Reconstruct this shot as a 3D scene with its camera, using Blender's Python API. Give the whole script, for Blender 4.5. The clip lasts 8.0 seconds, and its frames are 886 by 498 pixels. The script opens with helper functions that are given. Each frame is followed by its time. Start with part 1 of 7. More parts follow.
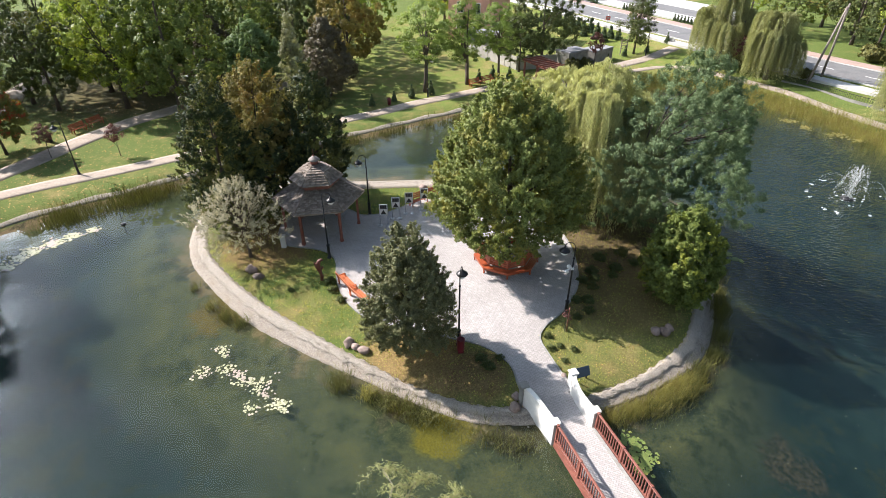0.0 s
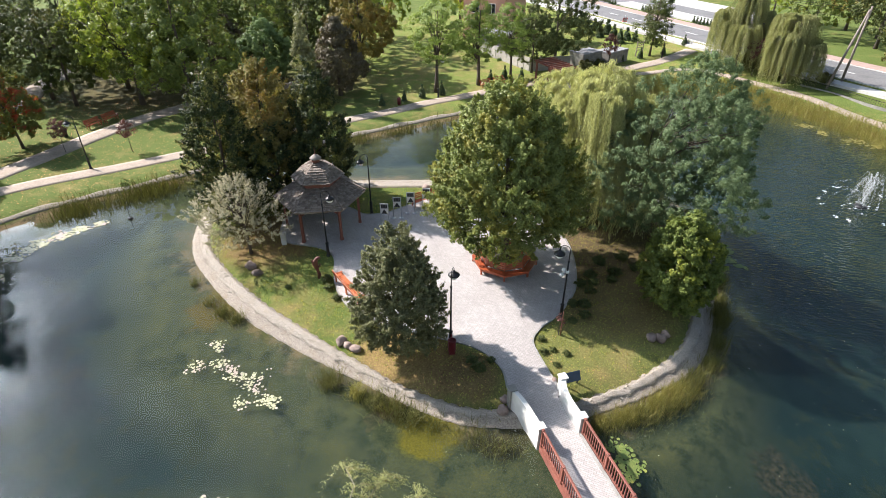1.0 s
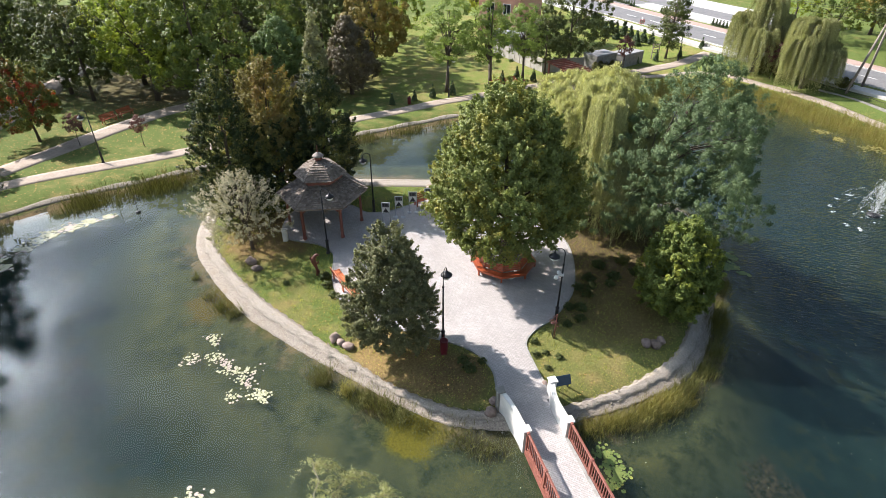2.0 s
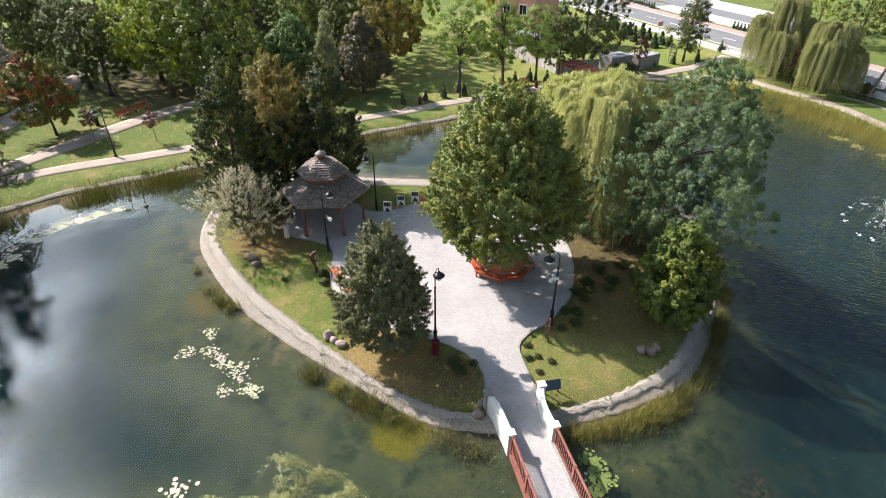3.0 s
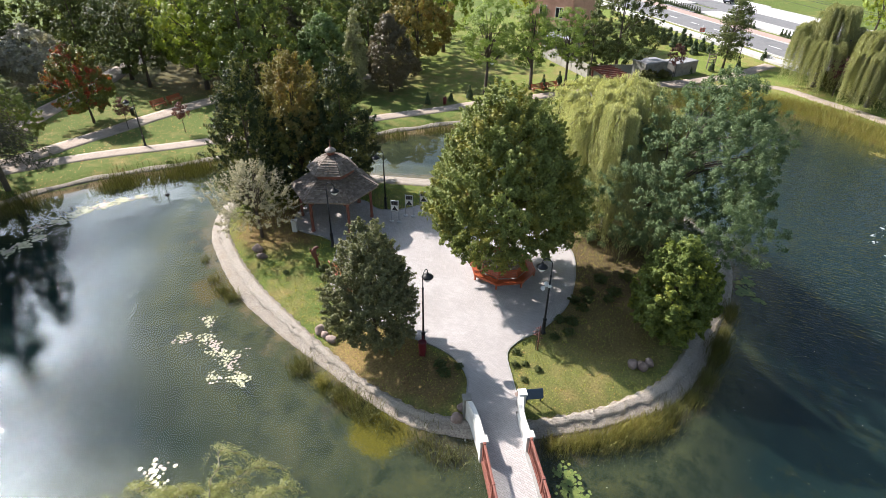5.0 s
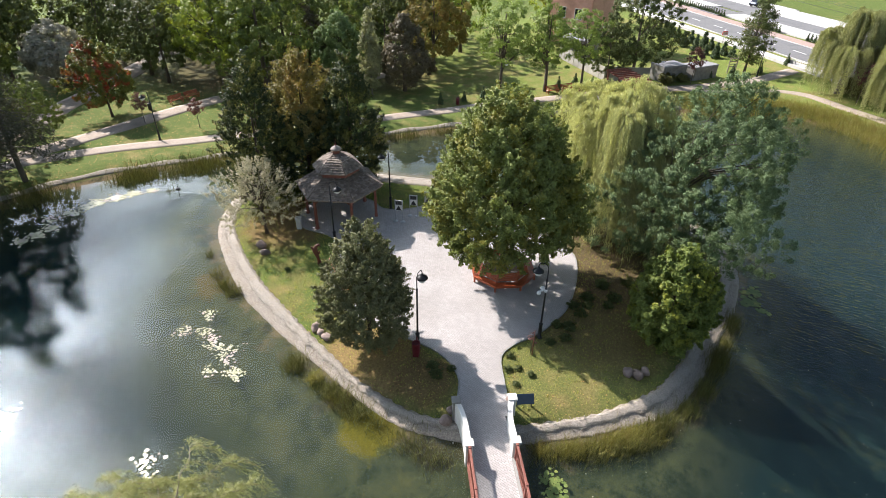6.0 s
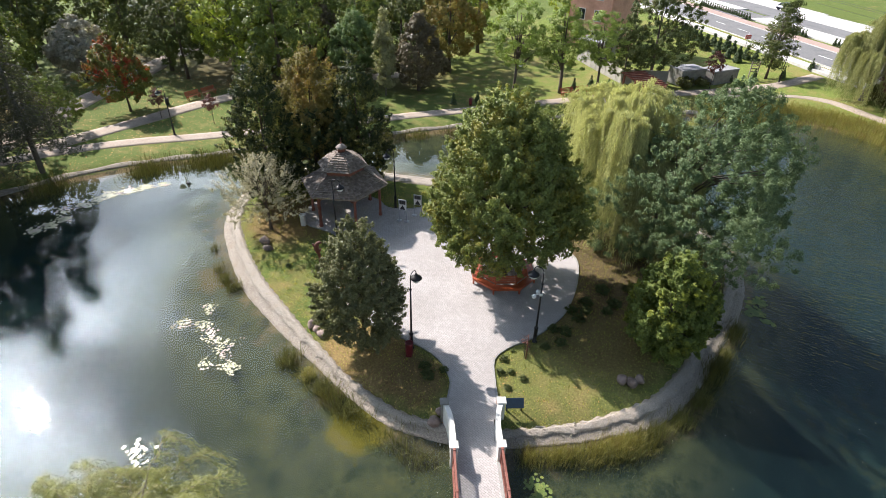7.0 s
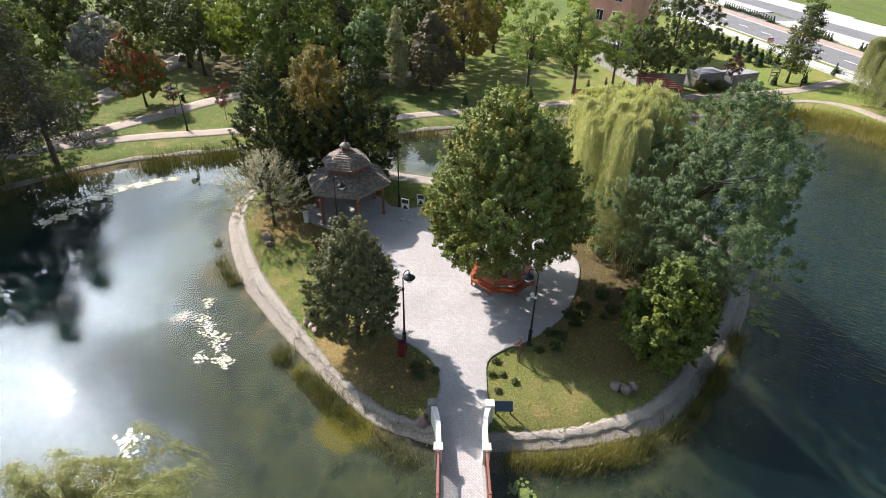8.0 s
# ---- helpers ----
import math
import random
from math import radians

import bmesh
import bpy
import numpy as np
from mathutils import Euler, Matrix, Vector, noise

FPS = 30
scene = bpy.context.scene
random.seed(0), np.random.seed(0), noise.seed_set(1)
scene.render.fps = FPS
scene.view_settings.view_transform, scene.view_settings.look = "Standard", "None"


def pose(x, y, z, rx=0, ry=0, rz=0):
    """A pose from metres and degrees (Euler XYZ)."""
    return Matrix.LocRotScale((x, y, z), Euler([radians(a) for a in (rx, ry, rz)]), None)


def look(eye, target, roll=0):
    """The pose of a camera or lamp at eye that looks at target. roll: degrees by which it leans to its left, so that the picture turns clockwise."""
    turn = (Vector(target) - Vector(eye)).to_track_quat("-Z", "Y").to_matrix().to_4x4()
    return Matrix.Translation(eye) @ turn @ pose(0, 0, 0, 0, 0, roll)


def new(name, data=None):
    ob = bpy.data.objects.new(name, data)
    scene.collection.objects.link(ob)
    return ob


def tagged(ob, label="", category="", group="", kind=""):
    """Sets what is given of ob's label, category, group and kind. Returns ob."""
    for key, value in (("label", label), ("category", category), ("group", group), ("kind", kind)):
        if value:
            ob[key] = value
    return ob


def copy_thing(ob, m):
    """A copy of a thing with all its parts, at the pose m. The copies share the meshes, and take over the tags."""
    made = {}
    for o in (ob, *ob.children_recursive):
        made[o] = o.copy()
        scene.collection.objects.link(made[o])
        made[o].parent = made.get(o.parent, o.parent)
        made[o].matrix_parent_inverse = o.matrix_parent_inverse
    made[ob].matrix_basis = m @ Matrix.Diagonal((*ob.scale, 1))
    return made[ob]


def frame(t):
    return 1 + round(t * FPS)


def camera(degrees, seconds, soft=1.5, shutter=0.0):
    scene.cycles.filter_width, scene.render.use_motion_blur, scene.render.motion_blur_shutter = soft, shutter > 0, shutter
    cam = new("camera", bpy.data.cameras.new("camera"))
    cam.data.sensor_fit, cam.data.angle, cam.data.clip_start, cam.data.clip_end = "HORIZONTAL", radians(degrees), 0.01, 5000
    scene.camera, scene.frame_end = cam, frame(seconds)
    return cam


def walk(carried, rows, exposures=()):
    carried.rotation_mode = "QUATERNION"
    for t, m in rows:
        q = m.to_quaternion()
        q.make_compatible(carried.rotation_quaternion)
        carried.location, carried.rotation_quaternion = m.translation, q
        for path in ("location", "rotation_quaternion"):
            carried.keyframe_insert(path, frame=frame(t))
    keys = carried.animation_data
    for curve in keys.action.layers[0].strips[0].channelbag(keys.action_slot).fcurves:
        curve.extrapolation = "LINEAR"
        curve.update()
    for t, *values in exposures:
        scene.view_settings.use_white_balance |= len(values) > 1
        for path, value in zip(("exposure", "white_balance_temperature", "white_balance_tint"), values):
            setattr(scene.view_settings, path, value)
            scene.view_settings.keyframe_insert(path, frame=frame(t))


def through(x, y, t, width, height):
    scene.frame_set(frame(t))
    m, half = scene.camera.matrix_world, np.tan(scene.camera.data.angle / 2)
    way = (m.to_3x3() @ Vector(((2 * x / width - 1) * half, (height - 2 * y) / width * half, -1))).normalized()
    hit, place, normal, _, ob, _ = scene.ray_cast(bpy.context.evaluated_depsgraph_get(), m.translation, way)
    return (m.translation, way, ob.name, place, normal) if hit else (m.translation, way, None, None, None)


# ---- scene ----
cam = camera(77.5, 8.0, soft=0.45)
PATH = [
    (0, (0.5, -1.514, 20.581), (0.399, 0.166, 19.501), -0.0),
    (0.5, (1.161, -1.423, 20.548), (1.026, 0.255, 19.468), -0.0),
    (1, (1.8, -1.343, 20.558), (1.634, 0.332, 19.479), 0.0),
    (1.5, (2.397, -1.297, 20.568), (2.201, 0.375, 19.489), 0.1),
    (3, (4.277, -0.954, 20.565), (3.984, 0.703, 19.486), 0.3),
    (3.5, (4.863, -0.839, 20.581), (4.539, 0.813, 19.502), 0.5),
    (4, (5.438, -0.696, 20.597), (5.081, 0.948, 19.517), 0.6),
    (4.5, (6.046, -0.531, 20.6), (5.653, 1.105, 19.52), 0.6),
    (6, (7.786, 0.118, 20.682), (7.29, 1.725, 19.6), 0.9),
    (6.5, (8.355, 0.328, 20.702), (7.826, 1.923, 19.618), 1.0),
    (7, (8.963, 0.603, 20.703), (8.399, 2.186, 19.62), 1.1),
    (7.5, (9.559, 0.88, 20.691), (8.962, 2.45, 19.607), 1.1),
    (8, (10.102, 1.157, 20.66), (9.474, 2.716, 19.576), 1.2),
]
walk(cam, [(t, look(eye, target, roll)) for t, eye, target, roll in PATH], exposures=[(0.0, 1.15), (3.0, 1.13), (6.5, 1.04), (8.0, 1.0)])

# ------------------------------------------------------------------ light
SUN_AZ, SUN_EL = 67.0, 38.5          # degrees to the left of +y, and above the horizon
SUN_DIR = Vector((-math.sin(radians(SUN_AZ)) * math.cos(radians(SUN_EL)),
                  math.cos(radians(SUN_AZ)) * math.cos(radians(SUN_EL)), math.sin(radians(SUN_EL))))
sun_lamp = bpy.data.lights.new("sun", "SUN")
sun_lamp.energy, sun_lamp.angle, sun_lamp.color = 5.0, radians(0.53), (1.0, 0.905, 0.85)
sun = new("sun", sun_lamp)
sun.matrix_world = look(SUN_DIR * 200, (0, 0, 0))


def link(tree, a, b):
    tree.links.new(a, b)


def math_node(tree, op, a, b=None, clamp=False):
    n = tree.nodes.new("ShaderNodeMath")
    n.operation, n.use_clamp = op, clamp
    for i, v in enumerate((a, b)):
        if v is None:
            continue
        if isinstance(v, (int, float)):
            n.inputs[i].default_value = v
        else:
            link(tree, v, n.inputs[i])
    return n.outputs[0]


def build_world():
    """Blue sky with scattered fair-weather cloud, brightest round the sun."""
    world = bpy.data.worlds.new("sky")
    scene.world = world
    world.use_nodes = True
    t = world.node_tree
    t.nodes.clear()
    sky = t.nodes.new("ShaderNodeTexSky")
    sky.sky_type, sky.sun_disc = "NISHITA", False
    sky.sun_elevation, sky.sun_rotation = radians(SUN_EL), radians(-SUN_AZ)
    sky.air_density, sky.dust_density = 1.1, 0.6
    blue = t.nodes.new("ShaderNodeBackground")
    blue.inputs["Strength"].default_value = 0.075
    link(t, sky.outputs[0], blue.inputs["Color"])
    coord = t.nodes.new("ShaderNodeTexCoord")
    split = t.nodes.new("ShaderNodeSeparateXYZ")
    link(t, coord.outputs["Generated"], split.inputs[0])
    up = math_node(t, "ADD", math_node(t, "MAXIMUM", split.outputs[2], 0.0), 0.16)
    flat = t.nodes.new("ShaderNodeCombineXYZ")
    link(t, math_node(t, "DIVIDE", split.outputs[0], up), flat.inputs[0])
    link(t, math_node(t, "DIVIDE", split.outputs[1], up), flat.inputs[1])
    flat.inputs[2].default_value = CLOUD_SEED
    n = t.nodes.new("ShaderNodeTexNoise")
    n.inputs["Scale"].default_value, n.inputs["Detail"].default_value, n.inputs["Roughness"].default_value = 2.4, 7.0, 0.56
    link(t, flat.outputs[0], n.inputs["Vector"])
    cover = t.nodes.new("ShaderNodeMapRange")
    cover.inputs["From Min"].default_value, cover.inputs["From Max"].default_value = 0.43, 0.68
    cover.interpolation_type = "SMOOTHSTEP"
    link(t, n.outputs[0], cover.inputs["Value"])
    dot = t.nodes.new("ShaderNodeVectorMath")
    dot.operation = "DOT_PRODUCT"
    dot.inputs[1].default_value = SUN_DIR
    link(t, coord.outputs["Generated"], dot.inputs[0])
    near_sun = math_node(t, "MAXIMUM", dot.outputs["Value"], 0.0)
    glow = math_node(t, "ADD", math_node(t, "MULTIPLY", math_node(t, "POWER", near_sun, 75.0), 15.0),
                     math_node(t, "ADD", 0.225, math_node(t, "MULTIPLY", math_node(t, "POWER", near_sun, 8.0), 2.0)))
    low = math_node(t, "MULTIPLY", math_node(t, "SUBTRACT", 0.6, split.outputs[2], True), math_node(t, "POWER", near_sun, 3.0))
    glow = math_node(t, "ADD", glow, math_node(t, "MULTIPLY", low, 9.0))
    cloud = t.nodes.new("ShaderNodeBackground")
    cloud.inputs["Color"].default_value = (0.78, 0.88, 1.0, 1)
    link(t, glow, cloud.inputs["Strength"])
    mix = t.nodes.new("ShaderNodeMixShader")
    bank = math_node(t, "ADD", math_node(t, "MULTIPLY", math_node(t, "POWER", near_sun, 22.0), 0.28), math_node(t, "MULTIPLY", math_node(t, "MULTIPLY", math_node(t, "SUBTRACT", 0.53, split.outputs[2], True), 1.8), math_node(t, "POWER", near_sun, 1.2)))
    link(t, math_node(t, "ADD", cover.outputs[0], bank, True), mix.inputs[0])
    link(t, blue.outputs[0], mix.inputs[1])
    link(t, cloud.outputs[0], mix.inputs[2])
    out = t.nodes.new("ShaderNodeOutputWorld")
    link(t, mix.outputs[0], out.inputs["Surface"])


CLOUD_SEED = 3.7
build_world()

# ------------------------------------------------------------------ materials


def ramp(tree, fac, stops):
    r = tree.nodes.new("ShaderNodeValToRGB")
    link(tree, fac, r.inputs[0])
    el = r.color_ramp.elements
    while len(el) < len(stops):
        el.new(0.5)
    for e, (p, c) in zip(el, stops):
        e.position, e.color = p, (*c, 1)
    return r.outputs[0]


def noise_tex(tree, vec, scale, detail=4.0, rough=0.55, distort=0.0):
    n = tree.nodes.new("ShaderNodeTexNoise")
    n.inputs["Scale"].default_value, n.inputs["Detail"].default_value = scale, detail
    n.inputs["Roughness"].default_value, n.inputs["Distortion"].default_value = rough, distort
    link(tree, vec, n.inputs["Vector"])
    return n.outputs[0]


def mix_col(tree, fac, a, b, how="MIX"):
    m = tree.nodes.new("ShaderNodeMix")
    m.data_type, m.blend_type = "RGBA", how
    for sock, v in ((m.inputs[0], fac), (m.inputs[6], a), (m.inputs[7], b)):
        if isinstance(v, (int, float)):
            sock.default_value = v
        elif isinstance(v, tuple):
            sock.default_value = (*v, 1)
        else:
            link(tree, v, sock)
    return m.outputs[2]


def start(name):
    m = bpy.data.materials.new(name)
    m.use_nodes = True
    t = m.node_tree
    b = t.nodes["Principled BSDF"]
    geo = t.nodes.new("ShaderNodeNewGeometry")
    return m, t, b, geo


def bump(tree, bsdf, height, strength, distance):
    n = tree.nodes.new("ShaderNodeBump")
    n.inputs["Strength"].default_value, n.inputs["Distance"].default_value = strength, distance
    link(tree, height, n.inputs["Height"])
    link(tree, n.outputs[0], bsdf.inputs["Normal"])


def rough_mat(name, dark, light, scale, rough=0.7, relief=0.01, fine=None, metal=0.0, vary=0.0, stain=None):
    """A surface with grain at one scale, broader stains at another, and fine relief."""
    m, t, b, geo = start(name)
    pos = geo.outputs["Position"]
    grain = noise_tex(t, pos, scale, 6.0, 0.65)
    col = ramp(t, grain, [(0.28, dark), (0.72, light)])
    broad = noise_tex(t, pos, scale * 0.13, 3.0)
    st = stain or tuple(0.62 * c for c in dark)
    col = mix_col(t, math_node(t, "MULTIPLY", ramp(t, broad, [(0.5, (0, 0, 0)), (0.75, (1, 1, 1))]), 0.55), col, st)
    if vary:
        info = t.nodes.new("ShaderNodeObjectInfo")
        hsv = t.nodes.new("ShaderNodeHueSaturation")
        link(t, math_node(t, "ADD", 1.0 - vary, math_node(t, "MULTIPLY", info.outputs["Random"], 2 * vary)), hsv.inputs["Value"])
        link(t, col, hsv.inputs["Color"])
        col = hsv.outputs[0]
    link(t, col, b.inputs["Base Color"])
    b.inputs["Roughness"].default_value, b.inputs["Metallic"].default_value = rough, metal
    bump(t, b, noise_tex(t, pos, fine or scale * 2.5, 4.0), 0.6, relief)
    return m


def leaf_mat(name, dark, light, tip=None, tip_amount=0.0, through=0.35, patch=0.35, gloss=0.5, sheen=0.18):
    """Foliage: each leaf has its own shade; whole boughs differ; light shines through the blades."""
    dark, light = (tuple(c * k for c, k in zip(q, (2.4, 1.9, 1.78))) for q in (dark, light))
    m, t, b, geo = start(name)
    pos = geo.outputs["Position"]
    col = ramp(t, geo.outputs["Random Per Island"], [(0.0, tuple(0.75 * a + 0.25 * b_ for a, b_ in zip(dark, light))), (1.0, tuple(0.15 * a + 0.85 * b_ for a, b_ in zip(dark, light)))])
    if tip:
        patches = noise_tex(t, pos, patch, 2.0)
        amount = math_node(t, "ADD", patches, math_node(t, "MULTIPLY", geo.outputs["Random Per Island"], 0.16))
        lo = 0.72 - 0.35 * tip_amount
        col = mix_col(t, ramp(t, amount, [(lo, (0, 0, 0)), (lo + 0.12, (1, 1, 1))]), col, tip)
    broad = noise_tex(t, pos, 0.9, 2.0)
    hsv = t.nodes.new("ShaderNodeHueSaturation")
    link(t, math_node(t, "ADD", 0.72, math_node(t, "MULTIPLY", broad, 0.56)), hsv.inputs["Value"])
    link(t, col, hsv.inputs["Color"])
    link(t, hsv.outputs[0], b.inputs["Base Color"])
    b.inputs["Roughness"].default_value = gloss
    b.inputs["Specular IOR Level"].default_value = sheen
    tr = t.nodes.new("ShaderNodeBsdfTranslucent")
    link(t, mix_col(t, 0.5, hsv.outputs[0], mix_col(t, 1.0, hsv.outputs[0], (1.5, 1.6, 0.5), "MULTIPLY")), tr.inputs["Color"])
    mx = t.nodes.new("ShaderNodeMixShader")
    mx.inputs[0].default_value = through
    link(t, b.outputs[0], mx.inputs[1])
    link(t, tr.outputs[0], mx.inputs[2])
    link(t, mx.outputs[0], t.nodes["Material Output"].inputs["Surface"])
    return m


WATER = -0.6


def ground_mat():
    """Lawn with worn, dry and leaf-strewn patches and painted sun and shade; below the water line sand, algae and a
    painted darkening with depth.
    """
    m, t, b, geo = start("lawn and pond bed")
    pos = geo.outputs["Position"]
    fine = noise_tex(t, pos, 9.0, 5.0, 0.7)
    mid = noise_tex(t, pos, 0.8, 4.0, 0.6)
    wide = noise_tex(t, pos, 0.16, 3.0)
    green = ramp(t, fine, [(0.3, (0.054, 0.082, 0.021)), (0.55, (0.107, 0.142, 0.036)), (0.75, (0.195, 0.21, 0.07))])
    dry = ramp(t, fine, [(0.3, (0.14, 0.11, 0.045)), (0.7, (0.36, 0.28, 0.12))])
    worn = math_node(t, "ADD", math_node(t, "MULTIPLY", mid, 0.6), math_node(t, "MULTIPLY", wide, 0.5))
    away = t.nodes.new("ShaderNodeVectorMath")
    away.operation = "DISTANCE"
    away.inputs[1].default_value = (-1.0, 29.0, 0.0)
    link(t, pos, away.inputs[0])
    # the island's thin turf is drier than the watered park beyond the pond
    worn = math_node(t, "SUBTRACT", worn, math_node(t, "MULTIPLY", math_node(t, "SUBTRACT", math_node(t, "MULTIPLY", away.outputs["Value"], 0.02), 0.5, True), 0.06))
    land = mix_col(t, ramp(t, worn, [(0.53, (0, 0, 0)), (0.77, (1, 1, 1))]), green, dry)
    # sunlight on the north lawn is put into its colour: brighter, yellower green
    sunny = ramp(t, fine, [(0.3, (0.085, 0.125, 0.028)), (0.55, (0.165, 0.205, 0.048)), (0.75, (0.25, 0.265, 0.08))])
    field = t.nodes.new("ShaderNodeVectorMath")
    field.operation = "DISTANCE"
    field.inputs[1].default_value = (8.0, 92.0, 0.0)
    link(t, pos, field.inputs[0])
    sunned = ramp(t, math_node(t, "ADD", math_node(t, "MULTIPLY", field.outputs["Value"], 0.02), math_node(t, "MULTIPLY", wide, 0.2)), [(0.68, (1, 1, 1)), (0.86, (0, 0, 0))])
    land = mix_col(t, math_node(t, "MULTIPLY", sunned, 0.85), land, mix_col(t, ramp(t, worn, [(0.46, (0, 0, 0)), (0.62, (0.7, 0.7, 0.7))]), sunny, dry))
    # leaf mould under the island's trees, woodland shade painted in its tone, and scorched turf by the small linden
    mould_and_shade = ramp(t, fine, [(0.3, (0.045, 0.032, 0.020)), (0.7, (0.15, 0.105, 0.06))])
    brown = ramp(t, fine, [(0.3, (0.08, 0.05, 0.025)), (0.7, (0.27, 0.18, 0.085))])
    scorched = ramp(t, fine, [(0.3, (0.15, 0.10, 0.045)), (0.7, (0.36, 0.25, 0.11))])
    # the last four patches paint dark shade under the park woodland's crowns
    for cx, cy, size, tone, much in ((10.5, 33.2, 8.0, mould_and_shade, 0.9), (-13.6, 30.6, 4.6, brown, 0.9), (-2.2, 19.6, 3.6, scorched, 0.9), (1.0, 18.9, 2.2, brown, 0.8), (8.5, 22.0, 6.0, dry, 0.25), (9.5, 26.5, 5.0, brown, 0.6), (-41.0, 68.0, 18.0, mould_and_shade, 0.7), (-60.0, 58.0, 9.0, mould_and_shade, 0.8), (-22.0, 68.0, 8.0, mould_and_shade, 0.6), (-62.0, 36.0, 14.0, mould_and_shade, 0.8)):
        far = t.nodes.new("ShaderNodeVectorMath")
        far.operation = "DISTANCE"
        far.inputs[1].default_value = (cx, cy, 0.0)
        link(t, pos, far.inputs[0])
        reach = math_node(t, "DIVIDE", math_node(t, "ADD", far.outputs["Value"], math_node(t, "MULTIPLY", math_node(t, "SUBTRACT", mid, 0.5), 0.9 * size)), size)
        land = mix_col(t, ramp(t, reach, [(0.55, (much, much, much)), (0.95, (0, 0, 0))]), land, tone)
    sep = t.nodes.new("ShaderNodeSeparateXYZ")
    link(t, pos, sep.inputs[0])
    depth = math_node(t, "ADD", math_node(t, "MULTIPLY", sep.outputs[2], -1.0), math_node(t, "MULTIPLY", math_node(t, "SUBTRACT", mid, 0.5), 0.5))
    sand = ramp(t, fine, [(0.3, (0.11, 0.08, 0.04)), (0.7, (0.22, 0.165, 0.09))])
    algae = ramp(t, math_node(t, "ADD", math_node(t, "MULTIPLY", mid, 0.45), math_node(t, "MULTIPLY", fine, 0.55)), [(0.35, (0.026, 0.034, 0.018)), (0.54, (0.066, 0.070, 0.030)), (0.78, (0.13, 0.105, 0.026))])
    # near-black bed colour painted for the light lost in deep water
    depth_dark = ramp(t, mid, [(0.3, (0.004, 0.012, 0.013)), (0.7, (0.011, 0.024, 0.023))])
    bed = mix_col(t, ramp(t, depth, [(0.60, (0, 0, 0)), (0.72, (1, 1, 1))]), sand, algae)
    d3 = math_node(t, "MULTIPLY", depth, 0.4)
    bed = mix_col(t, ramp(t, d3, [(0.39, (0, 0, 0)), (0.78, (1, 1, 1))]), bed, depth_dark)
    weeds = noise_tex(t, pos, 0.55, 6.0, 0.72, 0.0)
    bed = mix_col(t, ramp(t, weeds, [(0.53, (0, 0, 0)), (0.61, (0.75, 0.75, 0.75))]), bed, ramp(t, fine, [(0.3, (0.012, 0.018, 0.010)), (0.7, (0.034, 0.04, 0.02))]))
    # a brown bed of pondweed off the footbridge
    spot = t.nodes.new("ShaderNodeVectorMath")
    spot.operation = "DISTANCE"
    spot.inputs[1].default_value = (15.6, 15.4, -1.5)
    link(t, pos, spot.inputs[0])
    edge = math_node(t, "ADD", math_node(t, "MULTIPLY", spot.outputs["Value"], 0.10), math_node(t, "MULTIPLY", weeds, 1.1))
    bed = mix_col(t, ramp(t, edge, [(0.58, (0.8, 0.8, 0.8)), (0.72, (0, 0, 0))]), bed, ramp(t, noise_tex(t, pos, 4.0, 5.0, 0.7), [(0.4, (0.012, 0.014, 0.010)), (0.65, (0.075, 0.055, 0.032))]))
    # bright yellow-green algae in the shallows by the rushes, and off the west shore
    for cx, cy, size, tone in ((-0.7, 15.75, 2.0, (0.19, 0.155, 0.012)), (-14.6, 23.6, 2.4, (0.14, 0.10, 0.02)), (3.0, 15.6, 1.6, (0.06, 0.05, 0.02))):
        near = t.nodes.new("ShaderNodeVectorMath")
        near.operation = "DISTANCE"
        near.inputs[1].default_value = (cx, cy, -0.9)
        link(t, pos, near.inputs[0])
        reach = math_node(t, "ADD", math_node(t, "DIVIDE", near.outputs["Value"], size), math_node(t, "MULTIPLY", math_node(t, "SUBTRACT", mid, 0.5), 1.3))
        bed = mix_col(t, ramp(t, reach, [(0.62, (0.85, 0.85, 0.85)), (0.85, (0, 0, 0))]), bed, mix_col(t, ramp(t, fine, [(0.35, (0, 0, 0)), (0.65, (1, 1, 1))]), tuple(0.5 * c for c in tone), tone))
    col = mix_col(t, ramp(t, depth, [(0.30, (0, 0, 0)), (0.42, (1, 1, 1))]), land, bed)
    link(t, col, b.inputs["Base Color"])
    b.inputs["Roughness"].default_value = 0.95
    b.inputs["Specular IOR Level"].default_value = 0.1
    bump(t, b, noise_tex(t, pos, 22.0, 4.0, 0.7), 1.0, 0.05)
    return m


# rings spreading on the calm water: centre, reach, height
RINGS = [(-17.5, 12.5, 6.5, 0.024), (-15.2, 15.6, 5.0, 0.014), (-23.6, 22.2, 7.5, 0.017), (-4.5, 50.5, 4.5, 0.07), (-20.0, 25.5, 6.5, 0.013), (-27.5, 20.0, 5.0, 0.014)]


